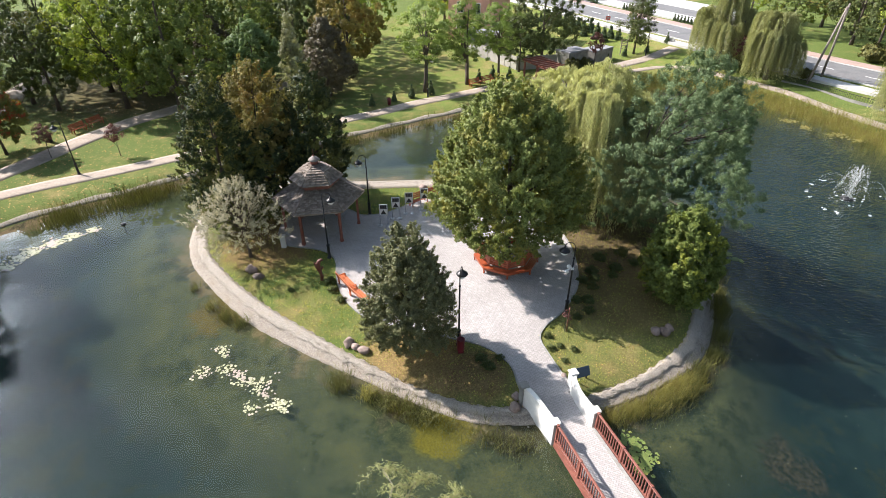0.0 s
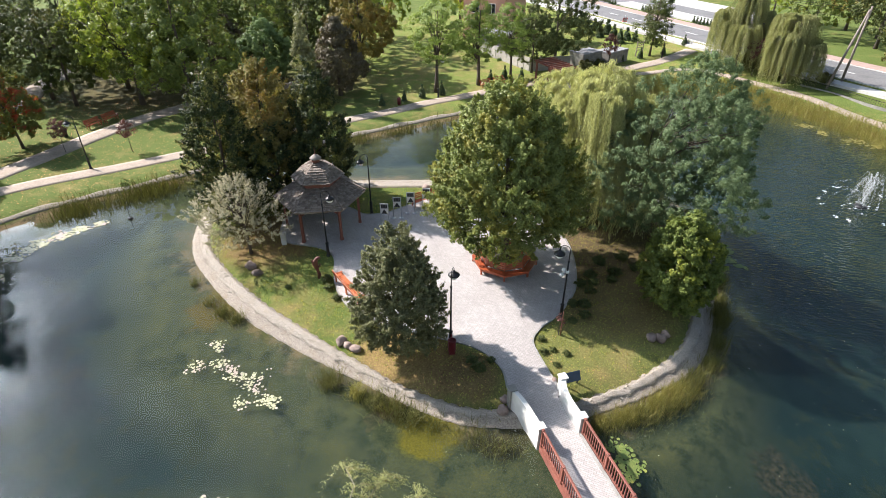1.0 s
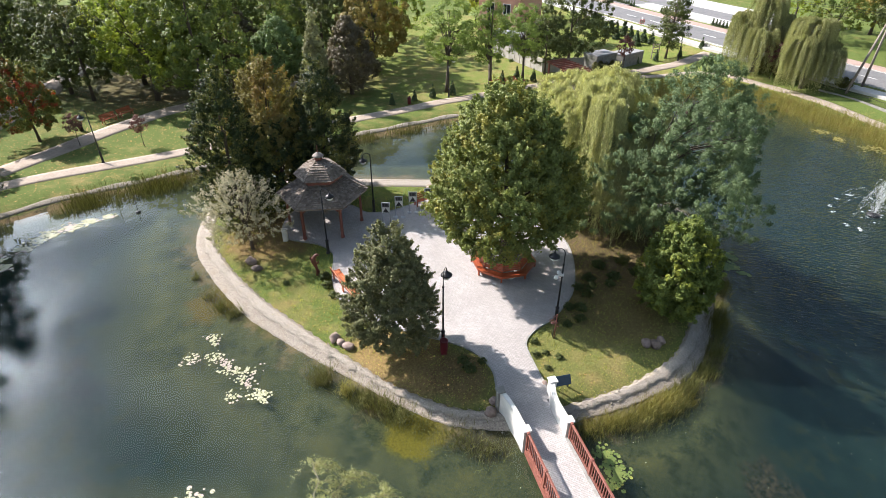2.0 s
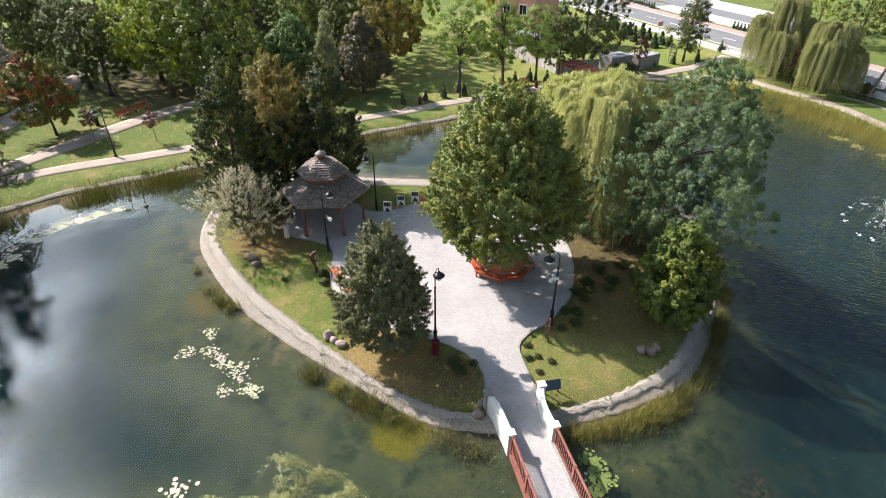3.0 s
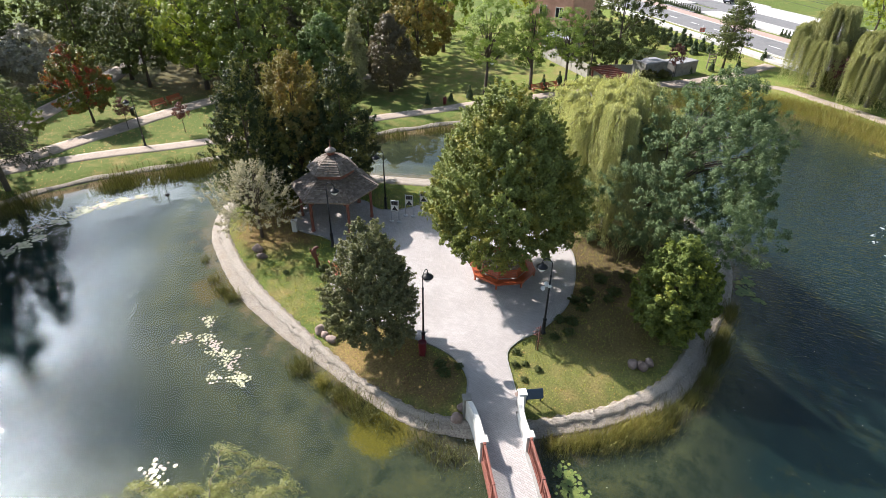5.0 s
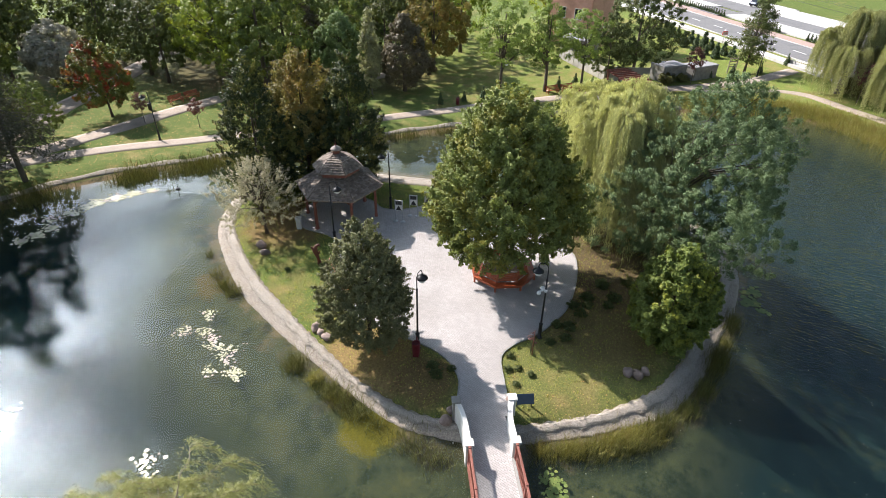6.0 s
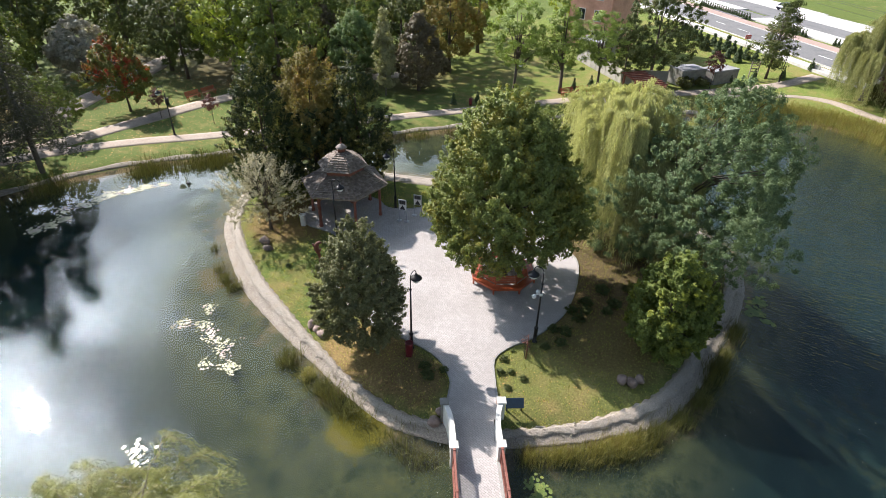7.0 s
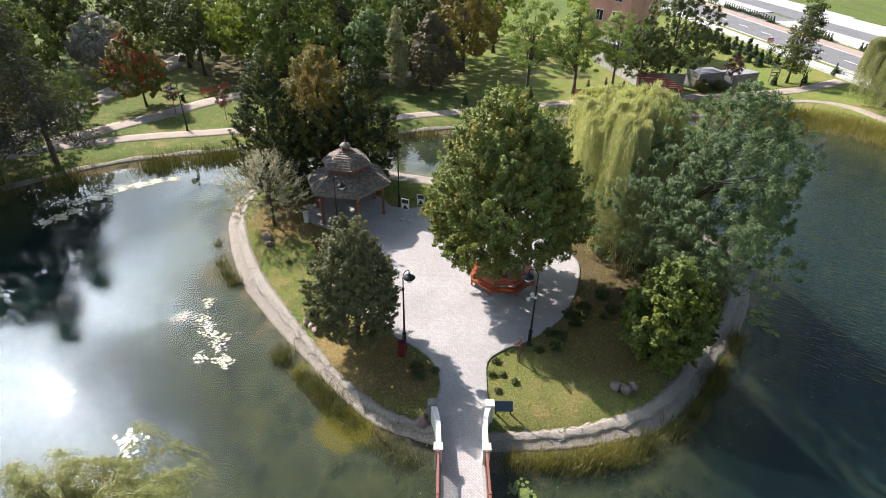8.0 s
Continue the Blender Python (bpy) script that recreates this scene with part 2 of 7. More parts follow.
def water_mat():
    """Slightly murky pond water: mirror by Fresnel, the rest see-through with a green-grey cloud."""
    m, t, b, geo = start("pond water")
    t.nodes.remove(b)
    pos = geo.outputs["Position"]
    mp = t.nodes.new("ShaderNodeMapping")
    mp.vector_type = "TEXTURE"
    mp.inputs["Rotation"].default_value = (0, 0, radians(-12))
    mp.inputs["Scale"].default_value = (1.0, 0.32, 1.0)
    link(t, pos, mp.inputs["Vector"])
    wind = noise_tex(t, pos, 0.09, 3.0)
    small = noise_tex(t, mp.outputs[0], 1.6, 1.5, 0.5, 0.4)
    slow = noise_tex(t, pos, 0.5, 2.0, 0.5, 0.3)
    sepx = t.nodes.new("ShaderNodeSeparateXYZ")
    link(t, pos, sepx.inputs[0])
    # the breeze reaches the open water to the east; the west and the near end lie calm
    open_ = math_node(t, "MINIMUM", math_node(t, "MULTIPLY", math_node(t, "SUBTRACT", sepx.outputs[0], 9.0), 0.07), math_node(t, "MULTIPLY", math_node(t, "SUBTRACT", sepx.outputs[1], 16.0), 0.06))
    gust = math_node(t, "ADD", open_, math_node(t, "MULTIPLY", math_node(t, "SUBTRACT", wind, 0.5), 1.6))
    breezy = ramp(t, gust, [(0.0, (0.0, 0.0, 0.0)), (0.75, (1.7, 1.7, 1.7))])
    height = math_node(t, "ADD", math_node(t, "MULTIPLY", small, breezy), math_node(t, "MULTIPLY", slow, 0.5))
    for cx, cy, reach, amount in RINGS:
        d = t.nodes.new("ShaderNodeVectorMath")
        d.operation = "DISTANCE"
        d.inputs[1].default_value = (cx, cy, WATER)
        link(t, pos, d.inputs[0])
        wave = math_node(t, "SINE", math_node(t, "ADD", math_node(t, "MULTIPLY", d.outputs["Value"], 15.0), math_node(t, "MULTIPLY", slow, 7.0)))
        fade = math_node(t, "MAXIMUM", math_node(t, "SUBTRACT", 1.0, math_node(t, "DIVIDE", d.outputs["Value"], reach)), 0.0)
        height = math_node(t, "ADD", height, math_node(t, "MULTIPLY", math_node(t, "MULTIPLY", wave, fade), amount))
    bp = t.nodes.new("ShaderNodeBump")
    bp.inputs["Strength"].default_value, bp.inputs["Distance"].default_value = 0.8, 0.06
    link(t, height, bp.inputs["Height"])
    clear = t.nodes.new("ShaderNodeBsdfTransparent")
    clear.inputs["Color"].default_value = (0.93, 0.96, 0.90, 1)
    murk = t.nodes.new("ShaderNodeBsdfDiffuse")
    murk.inputs["Color"].default_value = (0.018, 0.045, 0.047, 1)
    body = t.nodes.new("ShaderNodeMixShader")
    body.inputs[0].default_value = 0.13
    link(t, clear.outputs[0], body.inputs[1])
    link(t, murk.outputs[0], body.inputs[2])
    gl = t.nodes.new("ShaderNodeBsdfGlossy")
    gl.inputs["Roughness"].default_value = 0.018
    link(t, bp.outputs[0], gl.inputs["Normal"])
    fr = t.nodes.new("ShaderNodeLayerWeight")
    fr.inputs["Blend"].default_value = 0.5
    link(t, bp.outputs[0], fr.inputs["Normal"])
    mirror = math_node(t, "ADD", 0.024, math_node(t, "MULTIPLY", math_node(t, "POWER", fr.outputs["Facing"], 4.2), 0.98))
    mx = t.nodes.new("ShaderNodeMixShader")
    link(t, mirror, mx.inputs[0])
    link(t, body.outputs[0], mx.inputs[1])
    link(t, gl.outputs[0], mx.inputs[2])
    link(t, mx.outputs[0], t.nodes["Material Output"].inputs["Surface"])
    return m


def paver_mat(name, light, dark, joint, w, h, turn):
    """Small concrete block paving: blocks of uneven grey, sanded joints, soiled patches."""
    m, t, b, geo = start(name)
    pos = geo.outputs["Position"]
    mp = t.nodes.new("ShaderNodeMapping")
    mp.inputs["Rotation"].default_value = (0, 0, radians(turn))
    link(t, pos, mp.inputs["Vector"])
    br = t.nodes.new("ShaderNodeTexBrick")
    br.inputs["Scale"].default_value = 1.0
    br.inputs["Brick Width"].default_value, br.inputs["Row Height"].default_value = w, h
    br.inputs["Mortar Size"].default_value, br.inputs["Mortar Smooth"].default_value = 0.008, 0.3
    br.inputs["Color1"].default_value, br.inputs["Color2"].default_value = (*light, 1), (*dark, 1)
    br.inputs["Mortar"].default_value = (*joint, 1)
    link(t, mp.outputs[0], br.inputs["Vector"])
    broad = noise_tex(t, pos, 0.35, 5.0, 0.6)
    col = mix_col(t, 1.0, br.outputs["Color"], ramp(t, broad, [(0.3, (0.80, 0.79, 0.77)), (0.7, (1, 1, 1))]), "MULTIPLY")
    col = mix_col(t, 1.0, col, ramp(t, noise_tex(t, pos, 14.0, 4.0), [(0.3, (0.86, 0.86, 0.86)), (0.7, (1, 1, 1))]), "MULTIPLY")
    link(t, col, b.inputs["Base Color"])
    b.inputs["Roughness"].default_value = 0.85
    bump(t, b, br.outputs["Fac"], -0.6, 0.006)
    return m


def shingle_mat():
    """Old wooden shingles: every one its own silver-grey or brown, streaked along the grain, darker with lichen in places."""
    m, t, b, geo = start("weathered grey-brown shingle")
    pos = geo.outputs["Position"]
    col = ramp(t, geo.outputs["Random Per Island"], [(0.0, (0.135, 0.108, 0.088)), (0.5, (0.20, 0.168, 0.142)), (1.0, (0.29, 0.25, 0.215))])
    streak = noise_tex(t, pos, 16.0, 5.0, 0.65)
    col = mix_col(t, 1.0, col, ramp(t, streak, [(0.3, (0.62, 0.6, 0.58)), (0.7, (1.12, 1.1, 1.08))]), "MULTIPLY")
    broad = noise_tex(t, pos, 1.3, 3.0)
    col = mix_col(t, ramp(t, broad, [(0.5, (0, 0, 0)), (0.75, (0.5, 0.5, 0.5))]), col, (0.07, 0.062, 0.048))
    link(t, col, b.inputs["Base Color"])
    b.inputs["Roughness"].default_value = 0.85
    bump(t, b, streak, 0.5, 0.012)
    return m


def plain(name, col, rough=0.5, metal=0.0):
    m, t, b, geo = start(name)
    n = noise_tex(t, geo.outputs["Position"], 7.0, 4.0)
    link(t, ramp(t, n, [(0.3, tuple(c * 0.82 for c in col)), (0.7, col)]), b.inputs["Base Color"])
    b.inputs["Roughness"].default_value, b.inputs["Metallic"].default_value = rough, metal
    return m


M = {
    "ground": ground_mat(), "water": water_mat(),
    "paving": paver_mat("light concrete block paving", (0.445, 0.42, 0.412), (0.37, 0.35, 0.343), (0.26, 0.246, 0.24), 0.2, 0.1, 20),
    "kerb": rough_mat("kerb concrete", (0.20, 0.20, 0.19), (0.33, 0.32, 0.30), 6.0, 0.85),
    "gravel": rough_mat("pale crushed limestone", (0.11, 0.09, 0.072), (0.40, 0.355, 0.30), 13.0, 0.9, 0.06, 16.0, stain=(0.20, 0.155, 0.10)),
    "shelfgravel": rough_mat("pale washed gravel", (0.16, 0.135, 0.11), (0.43, 0.39, 0.335), 15.0, 0.9, 0.05, 18.0, stain=(0.27, 0.22, 0.15)),
    "bankgravel": rough_mat("soiled bank gravel", (0.11, 0.095, 0.07), (0.33, 0.29, 0.24), 9.0, 0.95, 0.05, 12.0, stain=(0.10, 0.10, 0.04)),
    "stone": rough_mat("broken limestone", (0.19, 0.165, 0.13), (0.40, 0.36, 0.305), 4.0, 0.85, 0.02, vary=0.12),
    "path": rough_mat("compacted sandy gravel", (0.24, 0.195, 0.155), (0.37, 0.31, 0.255), 5.0, 0.95, 0.01),
    "boulder": rough_mat("granite boulder", (0.125, 0.092, 0.078), (0.31, 0.235, 0.20), 3.5, 0.85, 0.05, vary=0.25),
    "asphalt": rough_mat("grey asphalt", (0.12, 0.12, 0.125), (0.18, 0.18, 0.18), 3.0, 0.9, 0.01, 40.0),
    "walkway": rough_mat("pinkish paving", (0.28, 0.20, 0.17), (0.37, 0.27, 0.235), 4.0, 0.9),
    "slab": rough_mat("pale concrete paving", (0.38, 0.37, 0.355), (0.50, 0.49, 0.47), 3.0, 0.9),
    "paint": plain("white road paint", (0.78, 0.78, 0.76), 0.6),
    "white": rough_mat("white render", (0.48, 0.47, 0.44), (0.66, 0.65, 0.62), 2.0, 0.85, 0.01, stain=(0.36, 0.34, 0.30)),
    "redwood": rough_mat("red-brown stained wood", (0.15, 0.047, 0.034), (0.255, 0.092, 0.064), 5.0, 0.55, 0.006),
    "benchwood": rough_mat("orange varnished wood", (0.36, 0.085, 0.022), (0.52, 0.14, 0.045), 5.0, 0.38, 0.005, vary=0.12),
    "octowood": rough_mat("red-orange varnished wood", (0.27, 0.055, 0.02), (0.42, 0.095, 0.035), 5.0, 0.35, 0.005, vary=0.12),
    "shingle": shingle_mat(),
    "black": plain("black painted steel", (0.018, 0.018, 0.020), 0.4, 0.3),
    "steel": plain("galvanised steel", (0.45, 0.46, 0.47), 0.45, 0.8),
    "zinc": rough_mat("dull weathered zinc sheet", (0.15, 0.13, 0.115), (0.29, 0.255, 0.23), 6.0, 0.7, 0.004),
    "glass": plain("opal lamp glass", (0.75, 0.77, 0.78), 0.25),
    "binred": plain("dark red painted metal", (0.14, 0.014, 0.022), 0.5),
    "statue": rough_mat("dark red carved wood", (0.07, 0.022, 0.017), (0.17, 0.055, 0.04), 8.0, 0.6, 0.02),
    "bark": rough_mat("brown bark", (0.055, 0.042, 0.032), (0.13, 0.10, 0.08), 9.0, 0.95, 0.03),
    "greybark": rough_mat("grey bark", (0.10, 0.09, 0.078), (0.20, 0.185, 0.165), 7.0, 0.95, 0.03),
    "willowbark": rough_mat("pale brown willow bark", (0.17, 0.145, 0.11), (0.30, 0.265, 0.20), 7.0, 0.9, 0.02),
    "straw": rough_mat("straw-coloured twig", (0.26, 0.20, 0.10), (0.42, 0.34, 0.18), 9.0, 0.8),
    "brick": rough_mat("orange brick", (0.50, 0.26, 0.19), (0.64, 0.37, 0.28), 3.0, 0.9),
    "roofred": rough_mat("red roof tile", (0.22, 0.07, 0.05), (0.32, 0.11, 0.08), 4.0, 0.8),
    "concrete": rough_mat("weathered grey concrete", (0.15, 0.145, 0.13), (0.27, 0.26, 0.235), 2.0, 0.9, 0.02),
    "felt": rough_mat("grey roofing felt", (0.20, 0.20, 0.21), (0.30, 0.30, 0.31), 3.0, 0.9),
    "fence": rough_mat("pale grey concrete panel", (0.27, 0.255, 0.225), (0.38, 0.36, 0.32), 2.0, 0.9),
    "darkglass": plain("dark window glass", (0.03, 0.035, 0.04), 0.08),
    "blue": plain("dark blue panel", (0.015, 0.035, 0.07), 0.25),
    "print": plain("white printed panel", (0.70, 0.70, 0.69), 0.4),
    "ink": plain("black print", (0.02, 0.02, 0.022), 0.4),
    "greyink": plain("grey print", (0.16, 0.16, 0.165), 0.4),
    "carpaint": plain("dark car paint", (0.012, 0.016, 0.026), 0.15, 0.4),
    "rubber": plain("tyre rubber", (0.015, 0.015, 0.015), 0.8),
    "signred": plain("red and white sign", (0.55, 0.05, 0.04), 0.5),
    "pole": rough_mat("grey timber pole", (0.16, 0.13, 0.11), (0.27, 0.23, 0.20), 6.0, 0.9),
    "foam": plain("white foam", (0.85, 0.87, 0.88), 0.3),
    "lind": leaf_mat("linden leaves", (0.036, 0.062, 0.023), (0.132, 0.184, 0.064), (0.27, 0.25, 0.06), 0.33, 0.28, 0.7),
    "lind2": leaf_mat("small linden leaves", (0.034, 0.049, 0.028), (0.100, 0.124, 0.068), None, 0, 0.25),
    # yellow tip colour paints the sunlight on the crown
    "gyl": leaf_mat("yellow-green leaves", (0.030, 0.056, 0.018), (0.088, 0.134, 0.036), (0.27, 0.29, 0.05), 0.30, 0.32, 0.6),
    "loc": leaf_mat("blue-green locust leaflets", (0.031, 0.063, 0.037), (0.092, 0.146, 0.083), None, 0, 0.25, gloss=0.7, sheen=0.06),
    "wil": leaf_mat("willow leaves", (0.118, 0.156, 0.082), (0.262, 0.322, 0.182), None, 0, 0.27),
    "wil2": leaf_mat("grey-green willow leaves", (0.064, 0.092, 0.042), (0.172, 0.215, 0.100), (0.34, 0.31, 0.15), 0.22, 0.26, 1.2),
    "wil3": leaf_mat("dull green willow leaves", (0.075, 0.102, 0.050), (0.175, 0.218, 0.112), None, 0, 0.26),
    "silv": leaf_mat("silvery leaves", (0.09, 0.115, 0.09), (0.235, 0.265, 0.215), None, 0, 0.25),
    # yellowish tip colour stands for sun on the outer sprays
    "dark": leaf_mat("dark evergreen leaves with painted sunlit tips", (0.008, 0.018, 0.009), (0.027, 0.044, 0.018), (0.17, 0.17, 0.05), 0.38, 0.25, 0.9),
    "oran": leaf_mat("bronze autumn leaves", (0.068, 0.078, 0.026), (0.15, 0.145, 0.046), (0.28, 0.16, 0.04), 0.22, 0.3),
    "oliv": leaf_mat("olive bronze leaves", (0.056, 0.066, 0.028), (0.125, 0.130, 0.048), (0.26, 0.17, 0.05), 0.26, 0.3),
    "redl": leaf_mat("red and green maple leaves", (0.040, 0.066, 0.02), (0.092, 0.118, 0.035), (0.36, 0.07, 0.035), 0.30, 0.3, 0.6),
    "dusk": leaf_mat("dull brown-green leaves", (0.026, 0.030, 0.020), (0.072, 0.074, 0.048), (0.16, 0.13, 0.06), 0.12, 0.15, 0.6),
    "fresh": leaf_mat("fresh bluish green leaves", (0.036, 0.075, 0.032), (0.105, 0.175, 0.078), None, 0, 0.3),
    "locgreen": leaf_mat("sunlit green leaflets", (0.046, 0.088, 0.026), (0.115, 0.178, 0.055), None, 0, 0.35),
    "mid": leaf_mat("green leaves", (0.030, 0.056, 0.017), (0.082, 0.124, 0.036), (0.16, 0.16, 0.03), 0.15, 0.3),
    "lite": leaf_mat("light green leaves", (0.07, 0.12, 0.022), (0.15, 0.22, 0.045), (0.24, 0.26, 0.03), 0.3, 0.35),
    "grey": leaf_mat("grey-green leaves", (0.06, 0.085, 0.05), (0.14, 0.17, 0.105), None, 0, 0.3),
    "deep": leaf_mat("deep green leaves", (0.018, 0.034, 0.014), (0.054, 0.078, 0.028), (0.13, 0.12, 0.03), 0.1, 0.25),
    "silvb": leaf_mat("grey olive leaves", (0.095, 0.118, 0.108), (0.21, 0.245, 0.225), None, 0, 0.2),
    "larch": leaf_mat("sparse larch needles", (0.020, 0.030, 0.021), (0.054, 0.066, 0.046), None, 0, 0.12, gloss=0.8),
    "conif": leaf_mat("fir needles", (0.015, 0.035, 0.018), (0.045, 0.075, 0.035), None, 0, 0.15),
    "plum": leaf_mat("purple plum leaves", (0.045, 0.024, 0.026), (0.09, 0.055, 0.055), None, 0, 0.25),
    "reed": leaf_mat("green and straw reeds", (0.055, 0.074, 0.024), (0.14, 0.155, 0.052), (0.23, 0.18, 0.065), 0.24, 0.25, 1.6),
    "reedg": leaf_mat("dark green rushes", (0.024, 0.036, 0.013), (0.072, 0.086, 0.028), (0.16, 0.14, 0.03), 0.08, 0.16, 0.5),
    # the pale cream tone paints the sky's glare on the pads
    "pad": leaf_mat("yellow-green lily pads with painted glare", (0.10, 0.14, 0.085), (0.25, 0.30, 0.21), (0.41, 0.335, 0.29), 0.36, 0.1, 0.9, 0.25, 0.5),
    "padg": leaf_mat("green lily pads", (0.035, 0.07, 0.022), (0.08, 0.12, 0.04), (0.30, 0.28, 0.06), 0.25, 0.1, 0.9, 0.25),
    "padbrown": leaf_mat("browning lily pads", (0.050, 0.062, 0.018), (0.105, 0.115, 0.035), (0.24, 0.19, 0.05), 0.3, 0.1, 0.9, 0.3),
    "litter": leaf_mat("fallen leaves", (0.12, 0.075, 0.03), (0.28, 0.205, 0.09), None, 0, 0.15),
    "blade": leaf_mat("grass blades", (0.07, 0.11, 0.02), (0.20, 0.24, 0.06), (0.28, 0.22, 0.08), 0.3, 0.3, 0.7),
}

# ------------------------------------------------------------------ mesh helpers


def part(name, bm, material, parent=None, label=""):
    """Links a bmesh as one mesh object, under a thing if one is given."""
    me = bpy.data.meshes.new(name)
    bm.to_mesh(me)
    bm.free()
    me.materials.append(M[material])
    ob = new(name, me)
    if parent:
        ob.parent = parent
    if label:
        ob["label"] = label
    return ob


def piece(name, data, parent, m=None):
    """One more object on a mesh that already exists."""
    ob = new(name, data)
    ob.parent = parent
    if m is not None:
        ob.matrix_basis = m
    return ob


def thing(name, x=0, y=0, z=0, turn=0, label="", category="", group="", kind=""):
    ob = new(name)
    ob.empty_display_size = 0.2
    ob.matrix_basis = pose(x, y, z, 0, 0, turn)
    return tagged(ob, label, category, group, kind)


def box(bm, cx, cy, cz, sx, sy, sz, rx=0, ry=0, rz=0, bevel=0.0):
    g = bmesh.ops.create_cube(bm, size=1.0, matrix=pose(cx, cy, cz, rx, ry, rz) @ Matrix.Diagonal((sx, sy, sz, 1)))
    if bevel:
        edges = list({e for v in g["verts"] for e in v.link_edges})
        bmesh.ops.bevel(bm, geom=edges, offset=bevel, segments=1, affect="EDGES")
    return bm


def tube(bm, pts, radii, seg=8):
    """A tapered tube along a line of points, capped at both ends."""
    rings = []
    pts = [Vector(p) for p in pts]
    for i, p in enumerate(pts):
        d = (pts[min(i + 1, len(pts) - 1)] - pts[max(i - 1, 0)]).normalized()
        a = d.orthogonal().normalized() if i == 0 else (rings[-1][1] - d * rings[-1][1].dot(d)).normalized()
        b = d.cross(a)
        ring = [bm.verts.new(p + radii[i] * (math.cos(2 * math.pi * k / seg) * a + math.sin(2 * math.pi * k / seg) * b)) for k in range(seg)]
        rings.append((ring, a))
    for (r0, _), (r1, _) in zip(rings, rings[1:]):
        for k in range(seg):
            bm.faces.new((r0[k], r0[(k + 1) % seg], r1[(k + 1) % seg], r1[k])).smooth = True
    bm.faces.new(list(reversed(rings[0][0])))
    bm.faces.new(rings[-1][0])
    return bm


def lathe(bm, profile, seg=16, cx=0, cy=0):
    rings = [[bm.verts.new((cx + r * math.cos(2 * math.pi * k / seg), cy + r * math.sin(2 * math.pi * k / seg), z)) for k in range(seg)] for r, z in profile]
    for r0, r1 in zip(rings, rings[1:]):
        for k in range(seg):
            bm.faces.new((r0[k], r0[(k + 1) % seg], r1[(k + 1) % seg], r1[k])).smooth = True
    bm.faces.new(list(reversed(rings[0])))
    bm.faces.new(rings[-1])
    return bm


def np_mesh(name, verts, quads, material, smooth=False):
    """A mesh straight from arrays: many small separate quads or triangles."""
    verts, quads = np.asarray(verts, np.float32), np.asarray(quads, np.int32)
    me = bpy.data.meshes.new(name)
    k = quads.shape[1]
    me.vertices.add(len(verts))
    me.vertices.foreach_set("co", verts.ravel())
    me.loops.add(quads.size)
    me.loops.foreach_set("vertex_index", quads.ravel())
    me.polygons.add(len(quads))
    me.polygons.foreach_set("loop_start", np.arange(0, quads.size, k, dtype=np.int32))
    me.polygons.foreach_set("use_smooth", np.full(len(quads), smooth))
    me.update(calc_edges=True)
    me.materials.append(M[material])
    return me


def spline(points, closed=False, step=0.5):
    """A smooth line (Catmull-Rom) through the points, in even steps."""
    p = np.array(points, float)
    n = len(p)
    out = []
    last = n if closed else n - 1
    for i in range(last):
        a, b = p[i], p[(i + 1) % n]
        before = p[i - 1] if (closed or i) else 2 * a - b
        after = p[(i + 2) % n] if (closed or i + 2 < n) else 2 * b - a
        k = max(2, int(np.linalg.norm(b - a) / step))
        for s in np.arange(k) / k:
            out.append(0.5 * (2 * a + (b - before) * s + (2 * before - 5 * a + 4 * b - after) * s * s + (3 * a - before - 3 * b + after) * s ** 3))
    if not closed:
        out.append(p[-1])
    return np.array(out)


def offset(line, d, closed=False):
    """The line moved sideways by d, to its left."""
    if closed:
        t = np.roll(line, -1, 0) - np.roll(line, 1, 0)
    else:
        t = np.gradient(line, axis=0)
    t = t / np.linalg.norm(t, axis=1, keepdims=True)
    return line + np.asarray(d).reshape(-1, 1) * np.stack([-t[:, 1], t[:, 0]], 1)


def to_line(q, line, closed):
    """Distance of many points to a line, and the side of it on which they lie (+ left)."""
    a = line if closed else line[:-1]
    b = np.roll(line, -1, 0) if closed else line[1:]
    best, side = np.full(len(q), 1e9), np.ones(len(q))
    for p0, p1 in zip(a, b):
        d = p1 - p0
        w = q - p0
        s = np.clip((w @ d) / (d @ d), 0, 1)
        r = w - s[:, None] * d
        dist = np.einsum("ij,ij->i", r, r)
        hit = dist < best
        best[hit] = dist[hit]
        side[hit] = np.sign(d[0] * w[hit, 1] - d[1] * w[hit, 0])
    return np.sqrt(best), side


def inside(q, poly):
    res = np.zeros(len(q), bool)
    for (x0, y0), (x1, y1) in zip(poly, np.roll(poly, -1, 0)):
        c = (y0 > q[:, 1]) != (y1 > q[:, 1])
        res ^= c & (q[:, 0] < (x1 - x0) * (q[:, 1] - y0) / (y1 - y0 + 1e-12) + x0)
    return res


# ------------------------------------------------------------------ ground, pond and island
POND = spline([(-41.0, 9.4), (-40.1, 19.3), (-37.6, 25.6), (-34.8, 30.6), (-31.9, 34.0), (-28.6, 36.9), (-25.6, 39.5), (-21.6, 43.7), (-14.2, 49.4), (-10.9, 52.2),
               (-5.2, 56.6), (-1.6, 59.2), (3.5, 63.2), (9.7, 66.7), (15.8, 69.1), (21.8, 70.7), (26.8, 71.4), (30.8, 69.9), (34.7, 66.4), (37.4, 62.5),
               (40.8, 57.4), (42.5, 52.5), (46.0, 43.3), (48.6, 30.1), (45.0, 14.1), (34.6, 4.4), (20.0, 2.0), (8.0, 3.0), (1.5, 6.5), (-3.5, 7.1), (-8.5, 5.3), (-20.0, 2.0), (-34.0, 2.0)], True, 1.5)[::-1]
